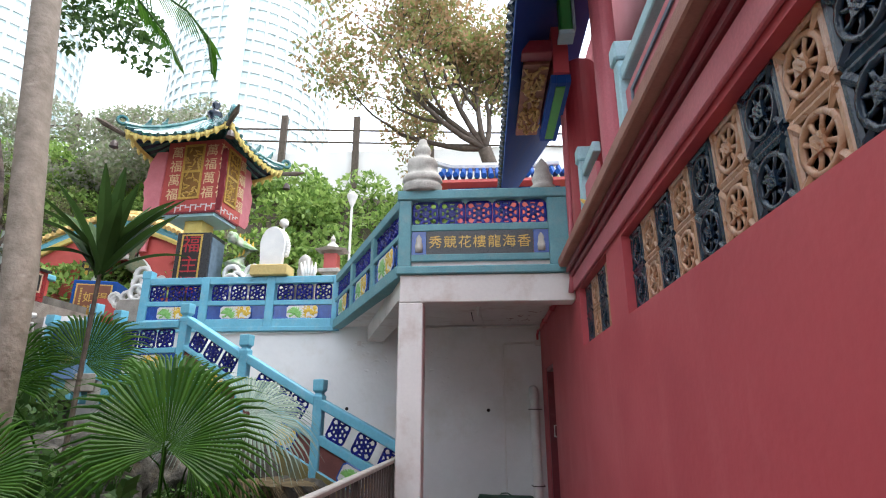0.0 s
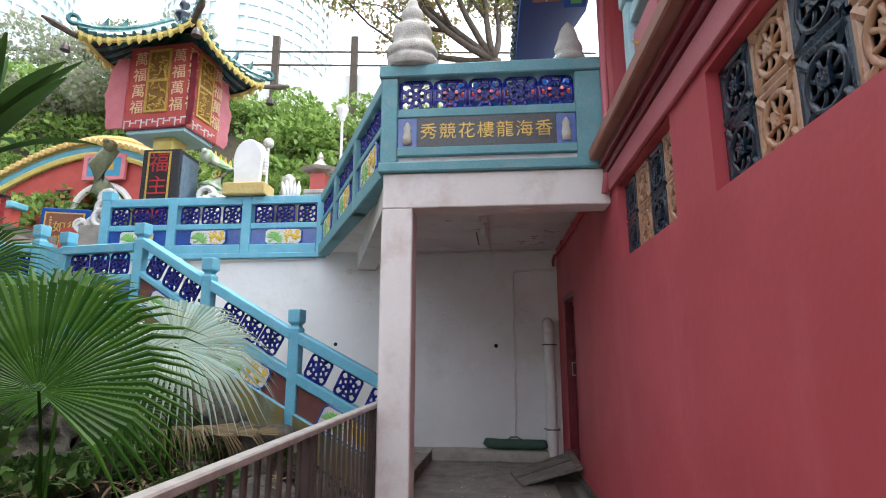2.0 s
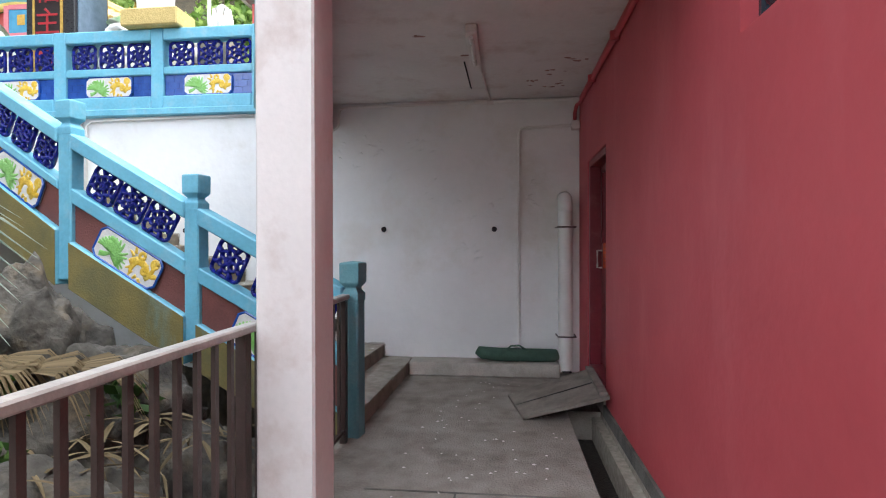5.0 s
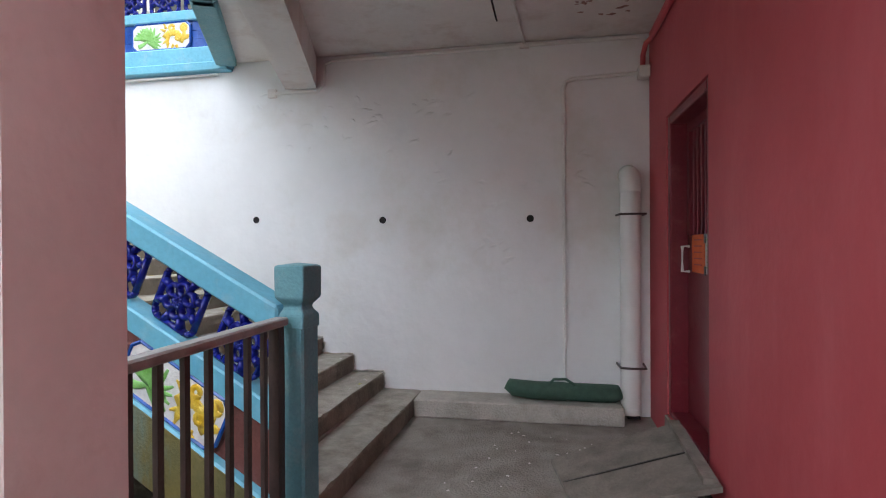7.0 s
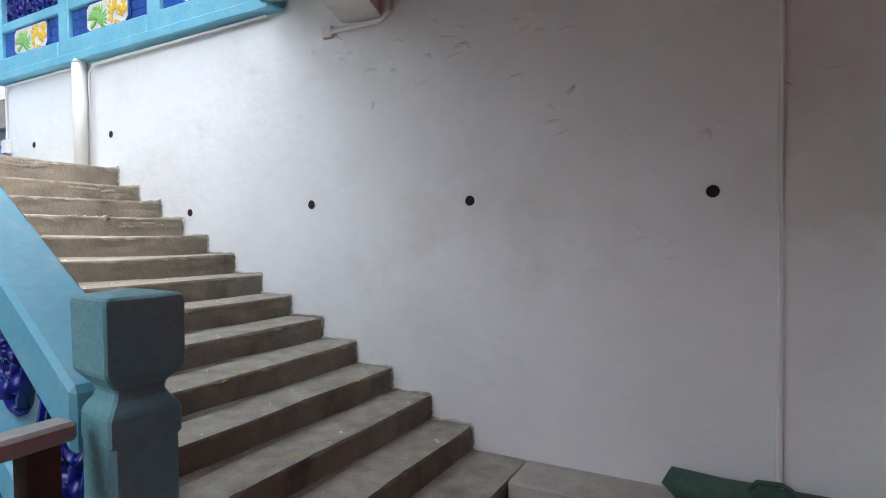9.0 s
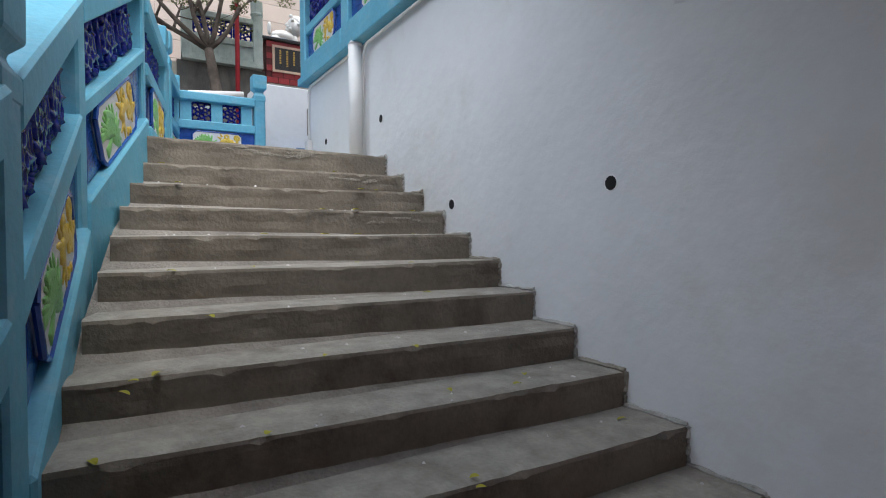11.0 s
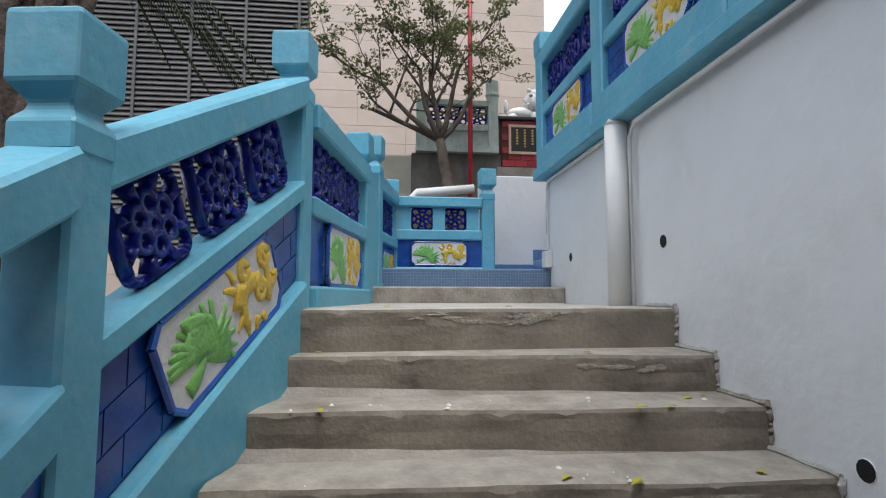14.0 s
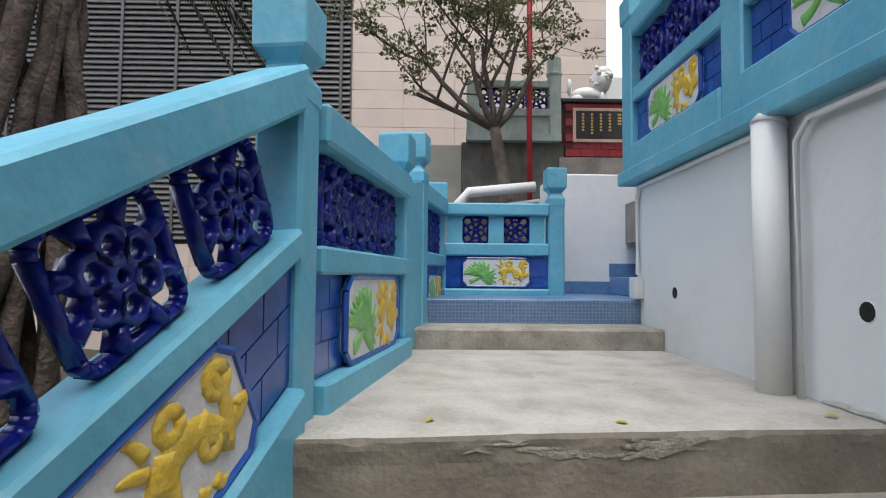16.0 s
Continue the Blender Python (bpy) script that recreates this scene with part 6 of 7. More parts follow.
part("plaque_frame", boxes((-10.413, 10.34, 4.40, -10.395, 10.379, 4.86), (-10.413, 11.201, 4.40, -10.395, 11.24, 4.86), (-10.413, 10.38, 4.821, -10.395, 11.2, 4.86), (-10.413, 10.38, 4.40, -10.395, 11.2, 4.439)), surf("pale_frame", (0.56, 0.40, 0.30), None, 9, 0.6, 0.1), pd)
r5 = random.Random(9)
for k in range(6):
    bm = bmesh.new()
    for q in range(r5.choice((4, 6, 7))):
        box(bm, -10.399, 10.46 + 0.12 * k, 4.76 - 0.042 * q, -10.396, 10.46 + 0.12 * k + (0.05 if k > 3 else 0.03), 4.785 - 0.042 * q)
    part("writing_column", bm, GOLD, pd)
bm = bmesh.new()
for c, r, sc in (((0, 0, 0.16), 0.15, (0.8, 1.5, 0.8)), ((0, 0.2, 0.36), 0.16, (0.9, 0.9, 1.1)), ((0, 0.24, 0.48), 0.12, (1, 1, 0.9)), ((0.08, 0.30, 0.42), 0.07, (1.2, 0.8, 0.8)), ((0, -0.24, 0.28), 0.06, (0.8, 0.6, 2.0)), ((0.07, 0.2, 0.1), 0.05, (1, 1, 2)), ((-0.07, 0.2, 0.1), 0.05, (1, 1, 2)), ((0.07, -0.15, 0.08), 0.07, (1, 1.3, 1)), ((-0.07, -0.15, 0.08), 0.07, (1, 1.3, 1))):
    bmesh.ops.create_icosphere(bm, subdivisions=3, radius=r, matrix=Matrix.Translation((-10.75 + c[0], 10.62 + c[1], 4.98 + c[2])) @ scaled(*sc))
for k in range(22):
    a = r5.uniform(0, math.tau)
    bmesh.ops.create_icosphere(bm, subdivisions=1, radius=0.04, matrix=Matrix.Translation((-10.75 + 0.13 * math.cos(a), 10.82 + 0.12 * math.sin(a), 5.36 + r5.uniform(-0.08, 0.18))))
thing("marble_lion", bm, MARBLE, "white marble lion crouching on the red pedestal", "statue", smooth=True)

# red pole, pipes
thing("red_pole", tube(bmesh.new(), [(-9.8, 9.65, 2.4), (-9.8, 9.65, 7.6)], 0.035, 8), REDT, "tall slim red painted pole", "pole", smooth=True)
thing("white_pipe", tube(bmesh.new(), [(-8.9, 8.75, 2.6), (-8.9, 8.75, 3.36), (-8.9, 8.85, 3.47), (-8.9, 9.55, 3.54)], 0.055, 10), PVC, "thick white plastic pipe over the wall", "pipe", smooth=True)
thing("white_pipe", tube(bmesh.new(), [(-8.95, 8.9, 3.30), (-8.95, 9.6, 3.40), (-8.95, 9.66, 3.2)], 0.02, 8), PVC, "thin white plastic pipe", "pipe", smooth=True)
tagged(part("ground_ledge", boxes((-10.5, 6.6, -1.0, -7.75, 9.56, 2.35)), DARKCONC), "earth bank behind the landing", "ground", kind="structure")

# fine-leaved tree
NEEDLE = leafy("fine_olive_leaves", (0.08, 0.095, 0.035), (0.19, 0.20, 0.09), through=0.25)
ft = empty("small_tree", (-9.6, 9.32, 2.3), "small tree with fine olive needles in flat layers", "tree")
b = bmesh.new()
tips = []
tube(b, [(-9.6, 9.34, 2.3), (-9.6, 9.34, 3.5), (-9.6, 9.26, 4.0), (-9.6, 9.2, 4.35)], [0.10, 0.085, 0.075, 0.065], 9)
r6 = random.Random(31)
for d, L in (((0, -0.9, 0.55), 1.05), ((0.2, -0.5, 0.9), 1.0), ((0, 0.35, 1.0), 1.0), ((0.1, 0.8, 0.7), 0.9), ((-0.2, 0.1, 1.0), 1.1), ((0.3, -0.9, 0.75), 1.1)):
    limbs(b, (-9.6, 9.2, 4.33), d, L, 0.042, 3, r6, tips, 0.5)
part("trunk", b, BARK, ft, smooth=True)
blobs = [(x, y, z + 0.02, 0.13, 0.15, 0.06) for x, y, z in tips if z > 4.5]
link("crown", leaf_mesh("crown", blobs, 9000, 0.05, 33, 0.6), NEEDLE, ft)

# fig with roots, hanging dark fronds
FIGBARK = surf("dark_root_bark", (0.10, 0.070, 0.055), (0.03, 0.022, 0.018), 7, 0.9, 1.0, fine=30, grain=0.3)
fg = empty("fig_tree", (-6.6, 6.05, 0.6), "dark fig tree with a trunk of fused roots", "tree")
b = bmesh.new()
r7 = random.Random(17)
for k in range(15):
    a = math.tau * k / 15
    o = 0.19 + 0.10 * r7.random()
    pts, rs = [], []
    for q in range(30):
        h = q * 0.3
        wob = Vector((noise.noise(Vector((k * 3.7, h * 0.9, 0))), noise.noise(Vector((k * 3.7, h * 0.9, 7))), 0)) * 0.17
        f = 1.35 if q == 0 else 1.0
        pts.append((-6.6 + math.cos(a + 0.08 * q) * o * f - 0.02 * q - 0.05 * max(0, q - 13) + wob.x, 5.88 + math.sin(a + 0.08 * q) * o * f - 0.01 * q + wob.y, 0.4 + h))
        rs.append((0.068 - 0.0010 * q) * (1 + 0.45 * noise.noise(Vector((k * 5.1, h * 2.3, 3)))))
    tube(b, pts, rs, 9)
part("trunk", b, FIGBARK, fg, smooth=True)
tips = []
b = bmesh.new()
for d in ((-0.4, 0.6, 0.6), (-0.7, 0.1, 0.6), (-0.4, -0.6, 0.7)):
    limbs(b, (-7.9, 5.8, 8.8), d, 1.3, 0.08, 2, r7, tips)
part("limb", b, BARK, fg)
link("crown", leaf_mesh("crown", [(x, y, z, 0.5, 0.5, 0.35) for x, y, z in tips + [(-8.33, 8.0, 9.66), (-7.75, 8.0, 9.49), (-7.1, 8.0, 8.96), (-6.49, 8.0, 8.46), (-7.16, 8.0, 9.59), (-8.13, 8.0, 9.03), (-6.79, 8.0, 9.22)]], 3600, 0.16, 41), SHRUB, fg)
hp = empty("dark_palm", (-9.4, 5.6, 2.0), "dark palm whose fronds hang against the louvres", "palm")
part("trunk", tube(bmesh.new(), [(-9.6, 2.6, 0.5), (-9.5, 3.0, 4.0), (-9.3, 3.5, 6.9)], [0.10, 0.09, 0.08], 8), BARK, hp)
DARKP = leafy("dark_frond", (0.02, 0.028, 0.014), (0.05, 0.06, 0.03), 0.6, 0.1)
for k in range(7):
    p0 = Vector((-9.3, 3.5, 6.7))
    d = Vector((0.25 - 0.12 * k, 1.25 + 0.16 * (k % 4), 0)) * (1.5 + 0.12 * (k % 3))
    b = bmesh.new()
    feather(b, [p0, p0 + d * 0.55 + Vector((0, 0, 0.05)), p0 + d * 1.0 + Vector((0, 0, -0.75)), p0 + d * 1.3 + Vector((0, 0, -1.8))], 0.36, 0.009, 1.0)
    part("frond", b, DARKP, hp)

# building with louvres
TILEB = surf("beige_facade_tile", (0.50, 0.40, 0.33), (0.46, 0.37, 0.31), 2, 0.5, 0.05, vary=0.06)
LOUV = surf("grey_louvre", (0.085, 0.08, 0.078), (0.065, 0.062, 0.061), 3, 0.5, 0.05, metal=0.2)
bd = empty("service_building", (-18.6, 4, -3), "large building of beige tiles with grey louvres", "building")
part("core", boxes((-30, -14, -3, -18.12, 13.28, 24)), surf("facade_joint", (0.30, 0.24, 0.20), None, 3, 0.8, 0.1), bd)
# Near-black sheet behind the slats: shade of the gaps as a flat colour.
part("louvre_gap_shade", boxes((-18.12, -14, 3.4, -18.06, 6.15, 24)), DARK, bd)
for r in range(22):
    for k in range(5):
        y = 6.2 + 1.42 * k
        w = min(1.41, 13.28 - y)
        part("facade_tile", boxes((-18.12, y, 2.0 + 0.52 * r, -18.08, y + w, 2.0 + 0.52 * r + 0.51)), TILEB, bd) if w > 0.1 else None
for r in range(6):
    for k in range(8):
        part("facade_tile", boxes((-18.12, -5.2 + 1.42 * k, -0.2 + 0.6 * r, -18.05, -5.2 + 1.42 * k + 1.41, -0.2 + 0.6 * r + 0.59)), TILEB, bd)
slat = None
for r in range(75):
    z = 3.5 + 0.155 * r
    bmv = bmesh.new()
    vs = [bmv.verts.new(v) for v in ((-18.0, -14, 0.0), (-18.0, 6.15, 0.0), (-18.06, 6.15, 0.11), (-18.06, -14, 0.11), (-17.99, -14, 0.025), (-17.99, 6.15, 0.025), (-18.05, 6.15, 0.13), (-18.05, -14, 0.13))] if slat is None else None
    if slat is None:
        for f in ((0, 1, 2, 3), (7, 6, 5, 4), (0, 4, 5, 1), (1, 5, 6, 2), (2, 6, 7, 3), (3, 7, 4, 0)):
            bmv.faces.new([vs[i] for i in f])
        slat = part("louvre_slat", bmv, LOUV, bd)
        slat.location.z = z
    else:
        bmv.free()
        put_mesh("louvre_slat", slat.data, Matrix.Translation((0, 0, z)), bd)
for k in range(13):
    y = 5.9 - 1.5 * k
    part("louvre_mullion", boxes((-18.0, y - 0.04, 3.4, -17.97, y + 0.04, 15.3)), LOUV, bd)
ac = empty("far_house", (-24, 17, -3), "pale house wall with a window beyond the terrace", "house")
part("wall", boxes((-26, 13.9, -3, -24, 22, 10.4)), PALEWALL, ac)
part("window", boxes((-23.99, 14.2, 7.4, -23.95, 16.0, 8.8)), TOWERG, ac)
for k in range(6):
    part("window_grille", boxes((-23.94, 14.2, 7.5 + 0.22 * k, -23.9, 16.0, 7.56 + 0.22 * k)), LOUV, ac)

# ---- under the deck ----
dp = empty("wall_drain_pipe", (-5.33, 9.72, 2.142), "white plastic drain pipe down the wall", "pipe")
part("pipe", tube(bmesh.new(), [(-5.31, 9.78, 2.143), (-5.31, 9.78, 3.20)], 0.062, 16), PVC, dp, smooth=True)
part("bend", tube(bmesh.new(), [(-5.31, 9.78, 3.19), (-5.31, 9.79, 3.235)], [0.068, 0.045], 16), PVC, dp, smooth=True)
part("thin_pipe", tube(bmesh.new(), [(-5.20, 9.81, 2.143), (-5.20, 9.81, 3.10), (-5.13, 9.81, 3.17), (-2.9, 9.81, 3.19)], 0.012, 8), PVC, dp, smooth=True)
cd = empty("conduit", (-6.84, 9.82, 2.4), "thin grey conduit and box on the wall", "conduit")
part("pipe", tube(bmesh.new(), [(-6.80, 9.83, 2.62), (-6.80, 9.83, 3.12), (-6.75, 9.83, 3.19), (-5.5, 9.83, 3.20)], 0.014, 6), PVC, cd)
part("box", boxes((-6.85, 9.79, 2.46, -6.74, 9.848, 2.6)), PVC, cd, bev=0.006)
wp = empty("drain_pipe", (0.99, 9.74, 0.05), "thick cream drain pipe with a bent top on the back wall", "pipe")
part("pipe", tube(bmesh.new(), [(0.98, 9.72, 0.06), (0.98, 9.72, 1.93)], 0.083, 18, False), PVC, wp, smooth=True)
part("elbow", tube(bmesh.new(), [(0.98, 9.72, 1.925), (0.98, 9.725, 2.01), (0.98, 9.76, 2.07), (0.98, 9.845, 2.09)], [0.087, 0.087, 0.085, 0.085], 18), PVC, wp, smooth=True)
for z in (1.74, 0.46):
    part("clamp", tube(bmesh.new(), [(0.88, 9.83, z), (0.89, 9.64, z), (0.99, 9.62, z), (1.09, 9.64, z), (1.10, 9.83, z)], 0.010, 6), RAILM, wp)
# Solid near-black block that paints the shade inside the pipe's opening.
part("mouth", boxes((0.94, 9.63, 0.04, 1.04, 9.70, 0.062)), DARK, wp)
cw = empty("conduit", (0.44, 9.83, 0.2), "white painted conduit on the back wall", "conduit")
part("pipe", tube(bmesh.new(), [(0.44, 9.83, 0.16), (0.44, 9.83, 2.86), (0.46, 9.83, 2.92), (0.52, 9.83, 2.94), (1.08, 9.83, 2.96)], 0.019, 8), PVC, cw)
part("upper_pipe", tube(bmesh.new(), [(-2.3, 9.83, 2.97), (-1.86, 9.83, 2.97), (-1.80, 9.83, 3.02), (-1.78, 9.83, 3.22), (-1.70, 9.83, 3.25), (1.08, 9.83, 3.27)], 0.017, 8), PVC, cw)
part("junction", boxes((-2.36, 9.81, 2.93, -2.28, 9.848, 3.01)), CREAM, cw)
part("junction", boxes((0.06, 9.81, 3.24, 0.14, 9.848, 3.29)), CREAM, cw)
lt = empty("tube_lamp", (0.0, 7.9, 3.29), "old unlit tube lamp under the soffit", "lamp")
part("body", boxes((-0.055, 7.55, 3.225, 0.045, 8.32, 3.298)), CREAM, lt, bev=0.01)
part("tube", tube(bmesh.new(), [(-0.005, 7.60, 3.205), (-0.005, 8.27, 3.205)], 0.018, 8), GLOBE, lt)
part("cord", tube(bmesh.new(), [(0.02, 8.3, 3.28), (0.06, 9.2, 3.282), (0.10, 9.82, 3.28)], 0.014, 6), CREAM, lt)
part("switch_cord", tube(bmesh.new(), [(-0.12, 8.45, 3.298), (-0.10, 9.2, 3.27), (-0.10, 9.3, 3.285)], 0.008, 5), DARK, lt)
bag = empty("canvas_bag", (0.40, 9.68, 0.155), "long green canvas bag with handle on the kerb", "bag")
bm = bmesh.new()
pts = [(-0.06, 9.70, 0.28), (0.0, 9.69, 0.25), (0.2, 9.68, 0.235), (0.42, 9.68, 0.235), (0.45, 9.68, 0.235), (0.65, 9.68, 0.232), (0.84, 9.68, 0.235), (0.885, 9.69, 0.245)]
tube(bm, pts, [0.05, 0.075, 0.08, 0.082, 0.076, 0.08, 0.076, 0.06], 12)
part("body", bm, GREENBAG, bag, smooth=True)
part("handle", tube(bmesh.new(), [(0.30, 9.64, 0.30), (0.34, 9.64, 0.345), (0.44, 9.64, 0.35), (0.52, 9.64, 0.30)], 0.012, 6), GREENBAG, bag)
rb = empty("board_ramp", (0.8, 8.5, 0.0), "weathered board ramp laid to the door", "ramp")
bm = bmesh.new()
vs = [bm.verts.new(v) for v in ((0.42, 7.98, 0.004), (1.135, 7.86, 0.235), (1.135, 8.78, 0.27), (0.30, 8.69, 0.004), (0.42, 7.98, 0.03), (1.135, 7.86, 0.265), (1.135, 8.78, 0.30), (0.30, 8.69, 0.03))]
for f in ((3, 2, 1, 0), (4, 5, 6, 7), (0, 1, 5, 4), (1, 2, 6, 5), (2, 3, 7, 6), (3, 0, 4, 7)):
    bm.faces.new([vs[q] for q in f])
part("board", bm, BOARD, rb)
part("board_joint", beam(bmesh.new(), (0.37, 8.33, 0.024), (1.13, 8.31, 0.279), 0.004, 0.012, 0.012), NEARBLACK, rb)
part("sill_strip", beam(bmesh.new(), (1.09, 7.90, 0.255), (1.10, 8.75, 0.29), 0.0, 0.03, 0.07), BOARD, rb)

# notices on the door
ORANGE = surf("orange_paper", (0.75, 0.13, 0.03), None, 9, 0.7, 0.05)
nt = empty("orange_notice", (1.285, 8.80, 1.2), "orange paper notice taped to the door", "notice")
part("sheet", boxes((1.284, 8.70, 1.29, 1.288, 9.00, 1.55)), ORANGE, nt)
bars(nt, Matrix.Translation((1.2835, 8.85, 1.51)) @ pose(0, 0, 0, 0, 0, -90), 5, 0.17, 0.008, 0.042, REDT)
nt = empty("white_notice", (1.285, 8.5, 1.2), "white paper notice taped to the door", "notice")
part("sheet", boxes((1.284, 8.44, 1.29, 1.288, 8.69, 1.55)), PAPERW, nt)
bars(nt, Matrix.Translation((1.2835, 8.565, 1.51)) @ pose(0, 0, 0, 0, 0, -90), 6, 0.17, 0.006, 0.036, GREENG)
for z in (1.28, 1.49):
    part("tape", boxes((1.281, 8.67, z, 1.2835, 8.71, z + 0.06)), BLACK, nt)

# weep holes with their collars; each hollow's shade is painted as a near-black disc
for x, z in ((0.145, 1.725), (-1.223, 1.73), (-2.51, 1.75), (-3.851, 1.728), (-4.941, 2.498), (-6.293, 2.515)):
    e = empty("weep_hole", (x, 9.85, z), "small dark drain hole in the white wall", "drain hole", "weep holes of the wall")
    bm = bmesh.new()
    lathe(bm, (0, 0, 0), [(0.033, 0), (0.033, 0.006)], 12)
    for v in bm.verts:
        v.co = Vector((x + v.co.x, 9.8495 - v.co.z * 0.4, z + v.co.y))
    part("hole", bm, DARK, e)
    bm = bmesh.new()
    ring(bm, 0.034, 0.0025, Matrix.Translation((x, 9.8495, z)), 12, 5)
    part("collar", bm, WHITE, e)

# fallen leaves on the steps
LITTER = leafy("yellow_leaf_litter", (0.36, 0.34, 0.04), (0.50, 0.42, 0.06), 0.7, 0.1)
r8 = random.Random(77)
for k in range(2, 15):
    xk = -1.219 - 0.3015 * (k - 2)
    for q in range(r8.choice((2, 3, 4, 5)) if k > 3 else 1):
        y = r8.uniform(edge_y(xk) + 0.08, 9.75)
        x = xk - r8.uniform(0.03, 0.26) + 0.13 * (9.85 - y) / 1.8
        a = r8.uniform(0, math.tau)
        bm = bmesh.new()
        strap_leaf(bm, (x, y, 0.153 * k + (0.034 if k == 14 else 0.004)), (math.cos(a), math.sin(a), 0.18), r8.uniform(0.03, 0.055), r8.uniform(0.008, 0.014), 0.5)
        thing("fallen_leaf", bm, LITTER, "small yellow fallen leaf on a step", "leaf", "fallen leaves on the steps")

# blistered and scarred plaster, crusts along the stair, litter on the floor
r9 = random.Random(77)
for n, (cx, cz, sx, sz) in enumerate(((0.0, 1.95, 0.30, 0.12), (-0.15, 1.45, 0.16, 0.10), (-0.9, 2.35, 0.35, 0.28), (-1.5, 2.7, 0.30, 0.20), (-1.1, 2.85, 0.45, 0.22), (-1.9, 2.6, 0.35, 0.22), (-2.3, 2.85, 0.2, 0.15), (0.55, 2.2, 0.10, 0.2), (-0.7, 2.75, 0.5, 0.12))):
    bm = bmesh.new()
    for q in range(6):
        x, z = cx + r9.uniform(-1, 1) * sx, cz + r9.uniform(-1, 1) * sz
        w, h = r9.uniform(0.03, 0.10), r9.uniform(0.012, 0.04)
        ang = r9.uniform(-0.5, 0.5)
        ol = [(x + w * math.cos(t) * r9.uniform(0.6, 1.1) * math.cos(ang), z + h * math.sin(t) * r9.uniform(0.6, 1.2) + w * math.cos(t) * math.sin(ang)) for t in [math.tau * e / 9 for e in range(9)]]
        rim = [bm.verts.new((p[0], 9.849, p[1])) for p in ol]
        top = bm.verts.new((x, 9.849 - r9.uniform(0.004, 0.011), z + 0.3 * h))
        for e in range(9):
            bm.faces.new((rim[e], rim[(e + 1) % 9], top))
    tagged(part("trim_blistered_plaster", bm, WHITE), "blistered flaking plaster on the white wall", "plaster", kind="structure")
for k in range(2, 15):
    xk = -1.219 - 0.3015 * (k - 2)
    z = 0.153 * k + (0.03 if k == 14 else 0)
    bm = bmesh.new()
    p2, p3 = [], []
    for q in range(8):
        p2.append((xk - 0.3 * q / 7, 9.846 + r9.uniform(-0.006, 0.003), z + 0.003 + r9.uniform(0, 0.006)))
        p3.append((xk + 0.004, 9.846 + r9.uniform(-0.008, 0.003), z - 0.15 + 0.15 * q / 7))
    tube(bm, p2, [r9.uniform(0.006, 0.016) for q in p2], 6)
    tube(bm, p3, [r9.uniform(0.005, 0.014) for q in p3], 6)
    tagged(part("trim_mortar_crust", bm, STONE if k % 3 else SKIM), "rough mortar crust where the step meets the wall", "mortar", kind="structure")
bm = bmesh.new()
for q in range(170):
    if q < 100:
        x, y, z = r9.uniform(-0.5, 0.8), r9.uniform(5.6, 9.3), 0.004
    else:
        k = r9.randrange(2, 13)
        x, y, z = -1.219 - 0.3015 * (k - 2) - r9.uniform(0.04, 0.26), r9.uniform(8.1, 9.8), 0.153 * k + 0.004
    w = r9.uniform(0.004, 0.014)
    ol = [(x + w * math.cos(t) * r9.uniform(0.5, 1.6), y + w * math.sin(t) * r9.uniform(0.5, 1.2)) for t in [math.tau * e / 6 for e in range(6)]]
    rim = [bm.verts.new((p[0], p[1], z - 0.004)) for p in ol]
    top = bm.verts.new((x, y, z + 0.003))
    for e in range(6):
        bm.faces.new((rim[e], rim[(e + 1) % 6], top))
tagged(part("paint_flakes", bm, CREAM), "small pale paint flakes scattered on the floor", "debris", kind="stuff")

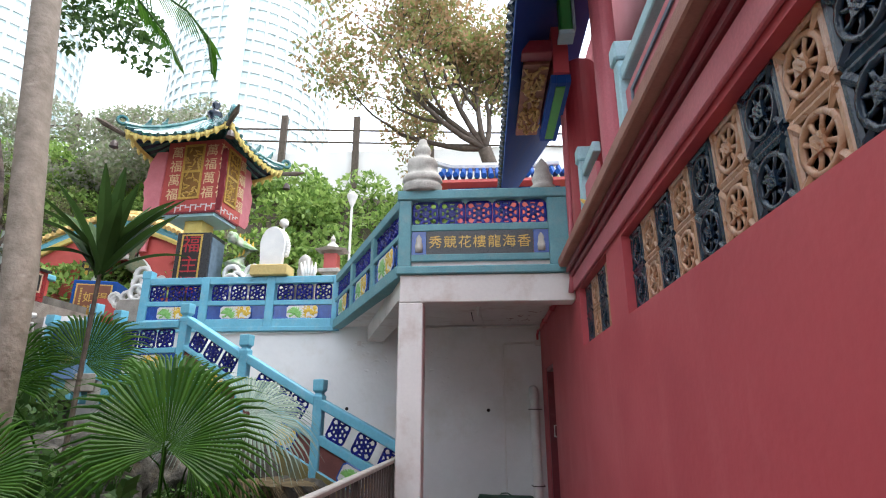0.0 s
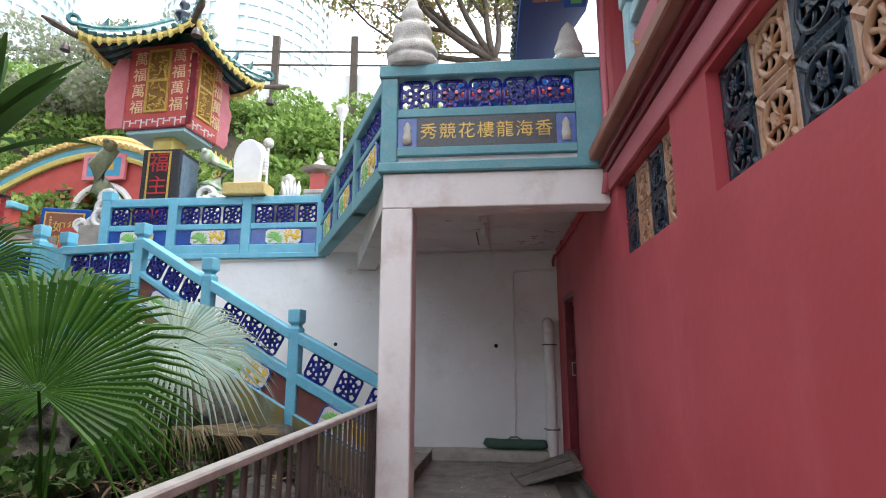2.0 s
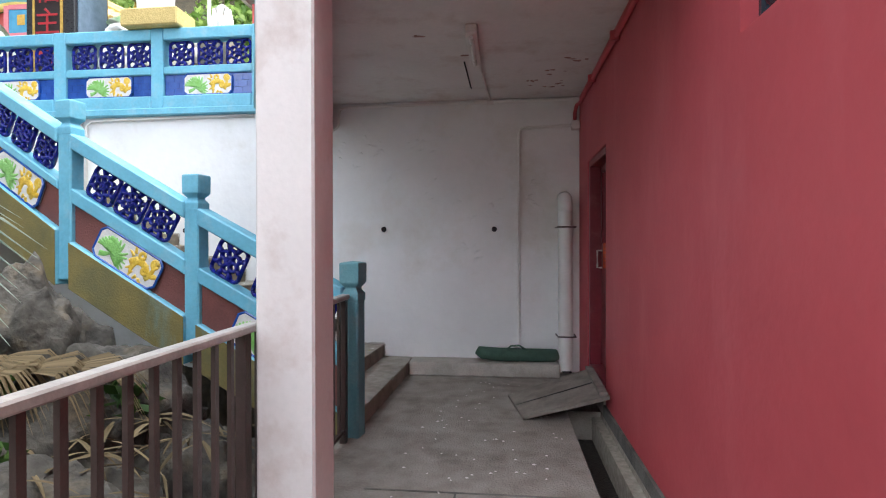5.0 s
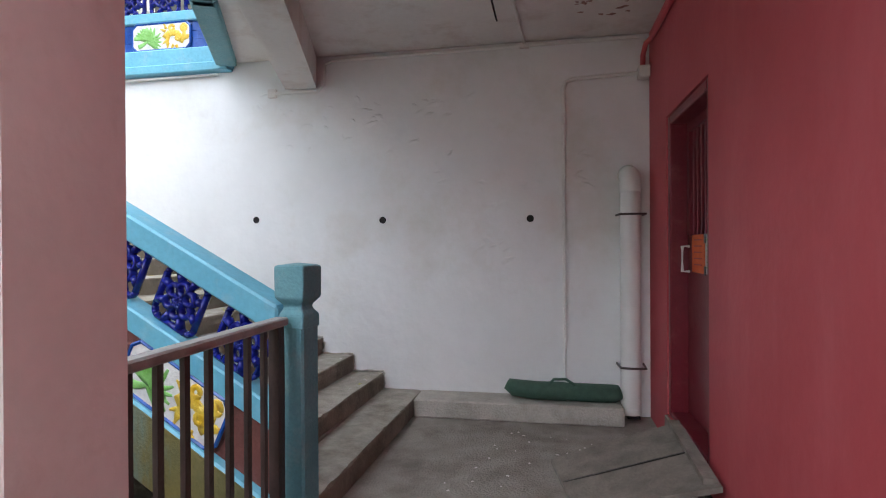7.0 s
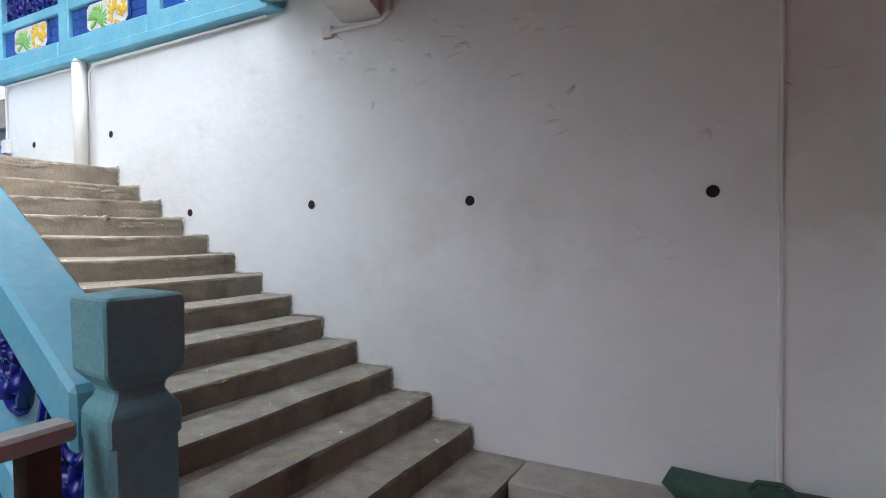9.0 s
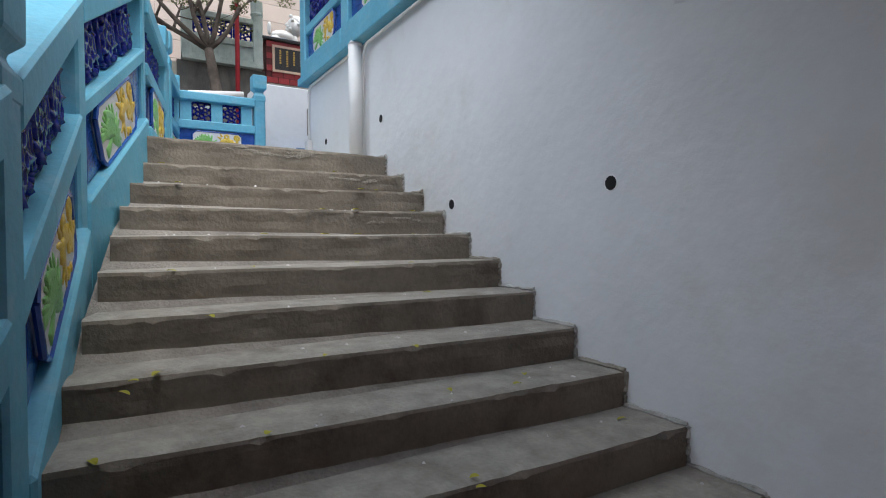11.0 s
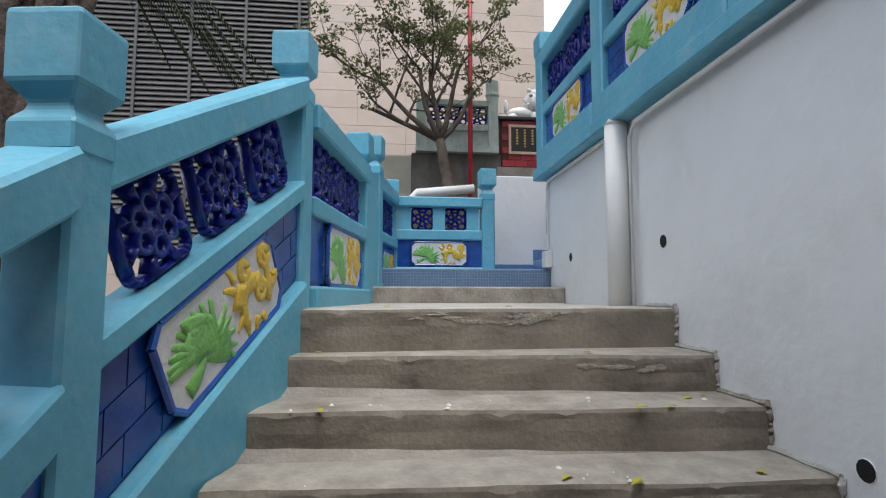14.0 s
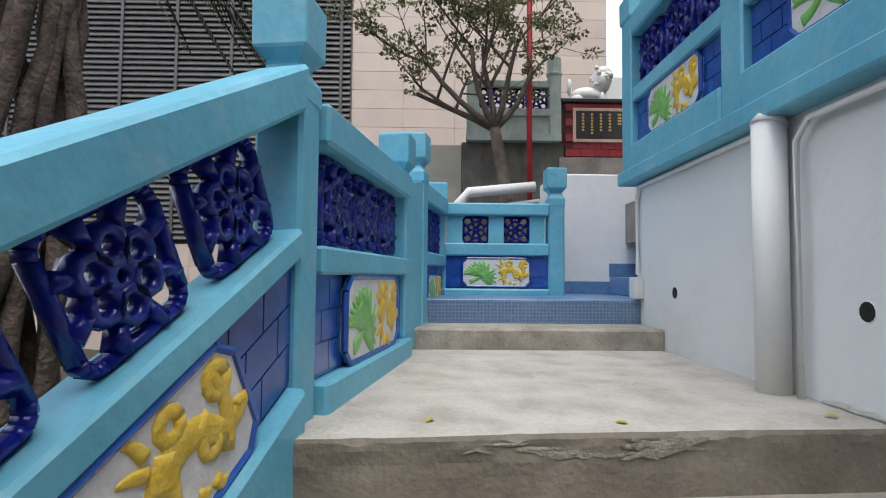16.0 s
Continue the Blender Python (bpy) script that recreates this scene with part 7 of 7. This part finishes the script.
# thin mortar skims on the face of the landing and of some steps
r10 = random.Random(5)
for k in (14, 14, 14, 13, 11):
    xk = -1.219 - 0.3015 * (k - 2)
    z = 0.153 * k + (0.03 if k == 14 else 0)
    wide = 9.85 - edge_y(xk) + 0.02
    bm = bmesh.new()
    yc = r10.uniform(edge_y(xk) + 0.2, 9.5)
    for q in range(5):
        cy, cz = yc + r10.uniform(-0.16, 0.16), z - r10.uniform(0.028, 0.07)
        w, h = r10.uniform(0.03, 0.09), r10.uniform(0.004, 0.012)
        bend = r10.uniform(-0.25, 0.25)
        rim = []
        for e in range(12):
            t = math.tau * e / 12
            y = cy + w * math.cos(t)
            x = xk + (0.12 if k == 14 else -0.08) * (9.85 - y) / wide + 0.008 * noise.noise(Vector((y * 2.2, k * 3.1, 0))) + 0.003
            rim.append(bm.verts.new((x, y, cz + h * math.sin(t) * r10.uniform(0.6, 1.3) + bend * abs(w * math.cos(t)))))
        mid = bm.verts.new((sum(v.co.x for v in rim) / 12 + 0.0015, cy, cz + bend * w * 0.3))
        for e in range(12):
            bm.faces.new((rim[e], rim[(e + 1) % 12], mid))
    tagged(part("trim_mortar_skim", bm, SKIM), "pale mortar skimmed over a worn step face", "mortar", kind="structure")

# peeling paint and marks under the deck
PEEL = surf("bare_pinkish_render", (0.40, 0.25, 0.22), (0.28, 0.17, 0.15), 12, 0.9, 0.5)
for cx, cy, n, spread in ((0.72, 9.25, 12, 0.22), (0.95, 8.5, 5, 0.10), (0.80, 8.85, 5, 0.12), (-0.45, 7.75, 3, 0.05), (-0.12, 8.25, 2, 0.04)):
    bm = bmesh.new()
    for q in range(n):
        x, y = cx + r10.uniform(-1, 1) * spread, cy + r10.uniform(-1, 1) * spread * 0.7
        x = min(x, 1.10)
        w = r10.uniform(0.015, 0.05)
        rim = [bm.verts.new((x + w * math.cos(t) * r10.uniform(0.5, 1.4), y + w * 0.6 * math.sin(t) * r10.uniform(0.5, 1.4), 3.2985)) for t in [math.tau * e / 8 for e in range(8)]]
        tip = bm.verts.new((x + w * 0.4, y, 3.2985 - r10.uniform(0.003, 0.014)))
        for e in range(8):
            bm.faces.new((rim[e], rim[(e + 1) % 8], tip))
    tagged(part("trim_peeling_paint", bm, PEEL), "peeling paint and bare render on the soffit", "paint", kind="structure")
rp = empty("red_conduit", (1.12, 7.9, 3.2), "red painted pipe along the top of the red wall", "pipe")
part("pipe", tube(bmesh.new(), [(1.133, 5.97, 3.17), (1.133, 9.60, 3.17), (1.11, 9.72, 3.17), (1.10, 9.80, 3.10), (1.10, 9.81, 2.98)], 0.022, 10), RED, rp, smooth=True)
for y in (6.5, 7.6, 8.7):
    part("clip", boxes((1.085, y - 0.015, 3.132, 1.158, y + 0.015, 3.208)), RED, rp, bev=0.004)
part("junction", boxes((1.06, 9.74, 2.90, 1.15, 9.848, 3.0)), CREAM, rp, "cream junction box", bev=0.006)
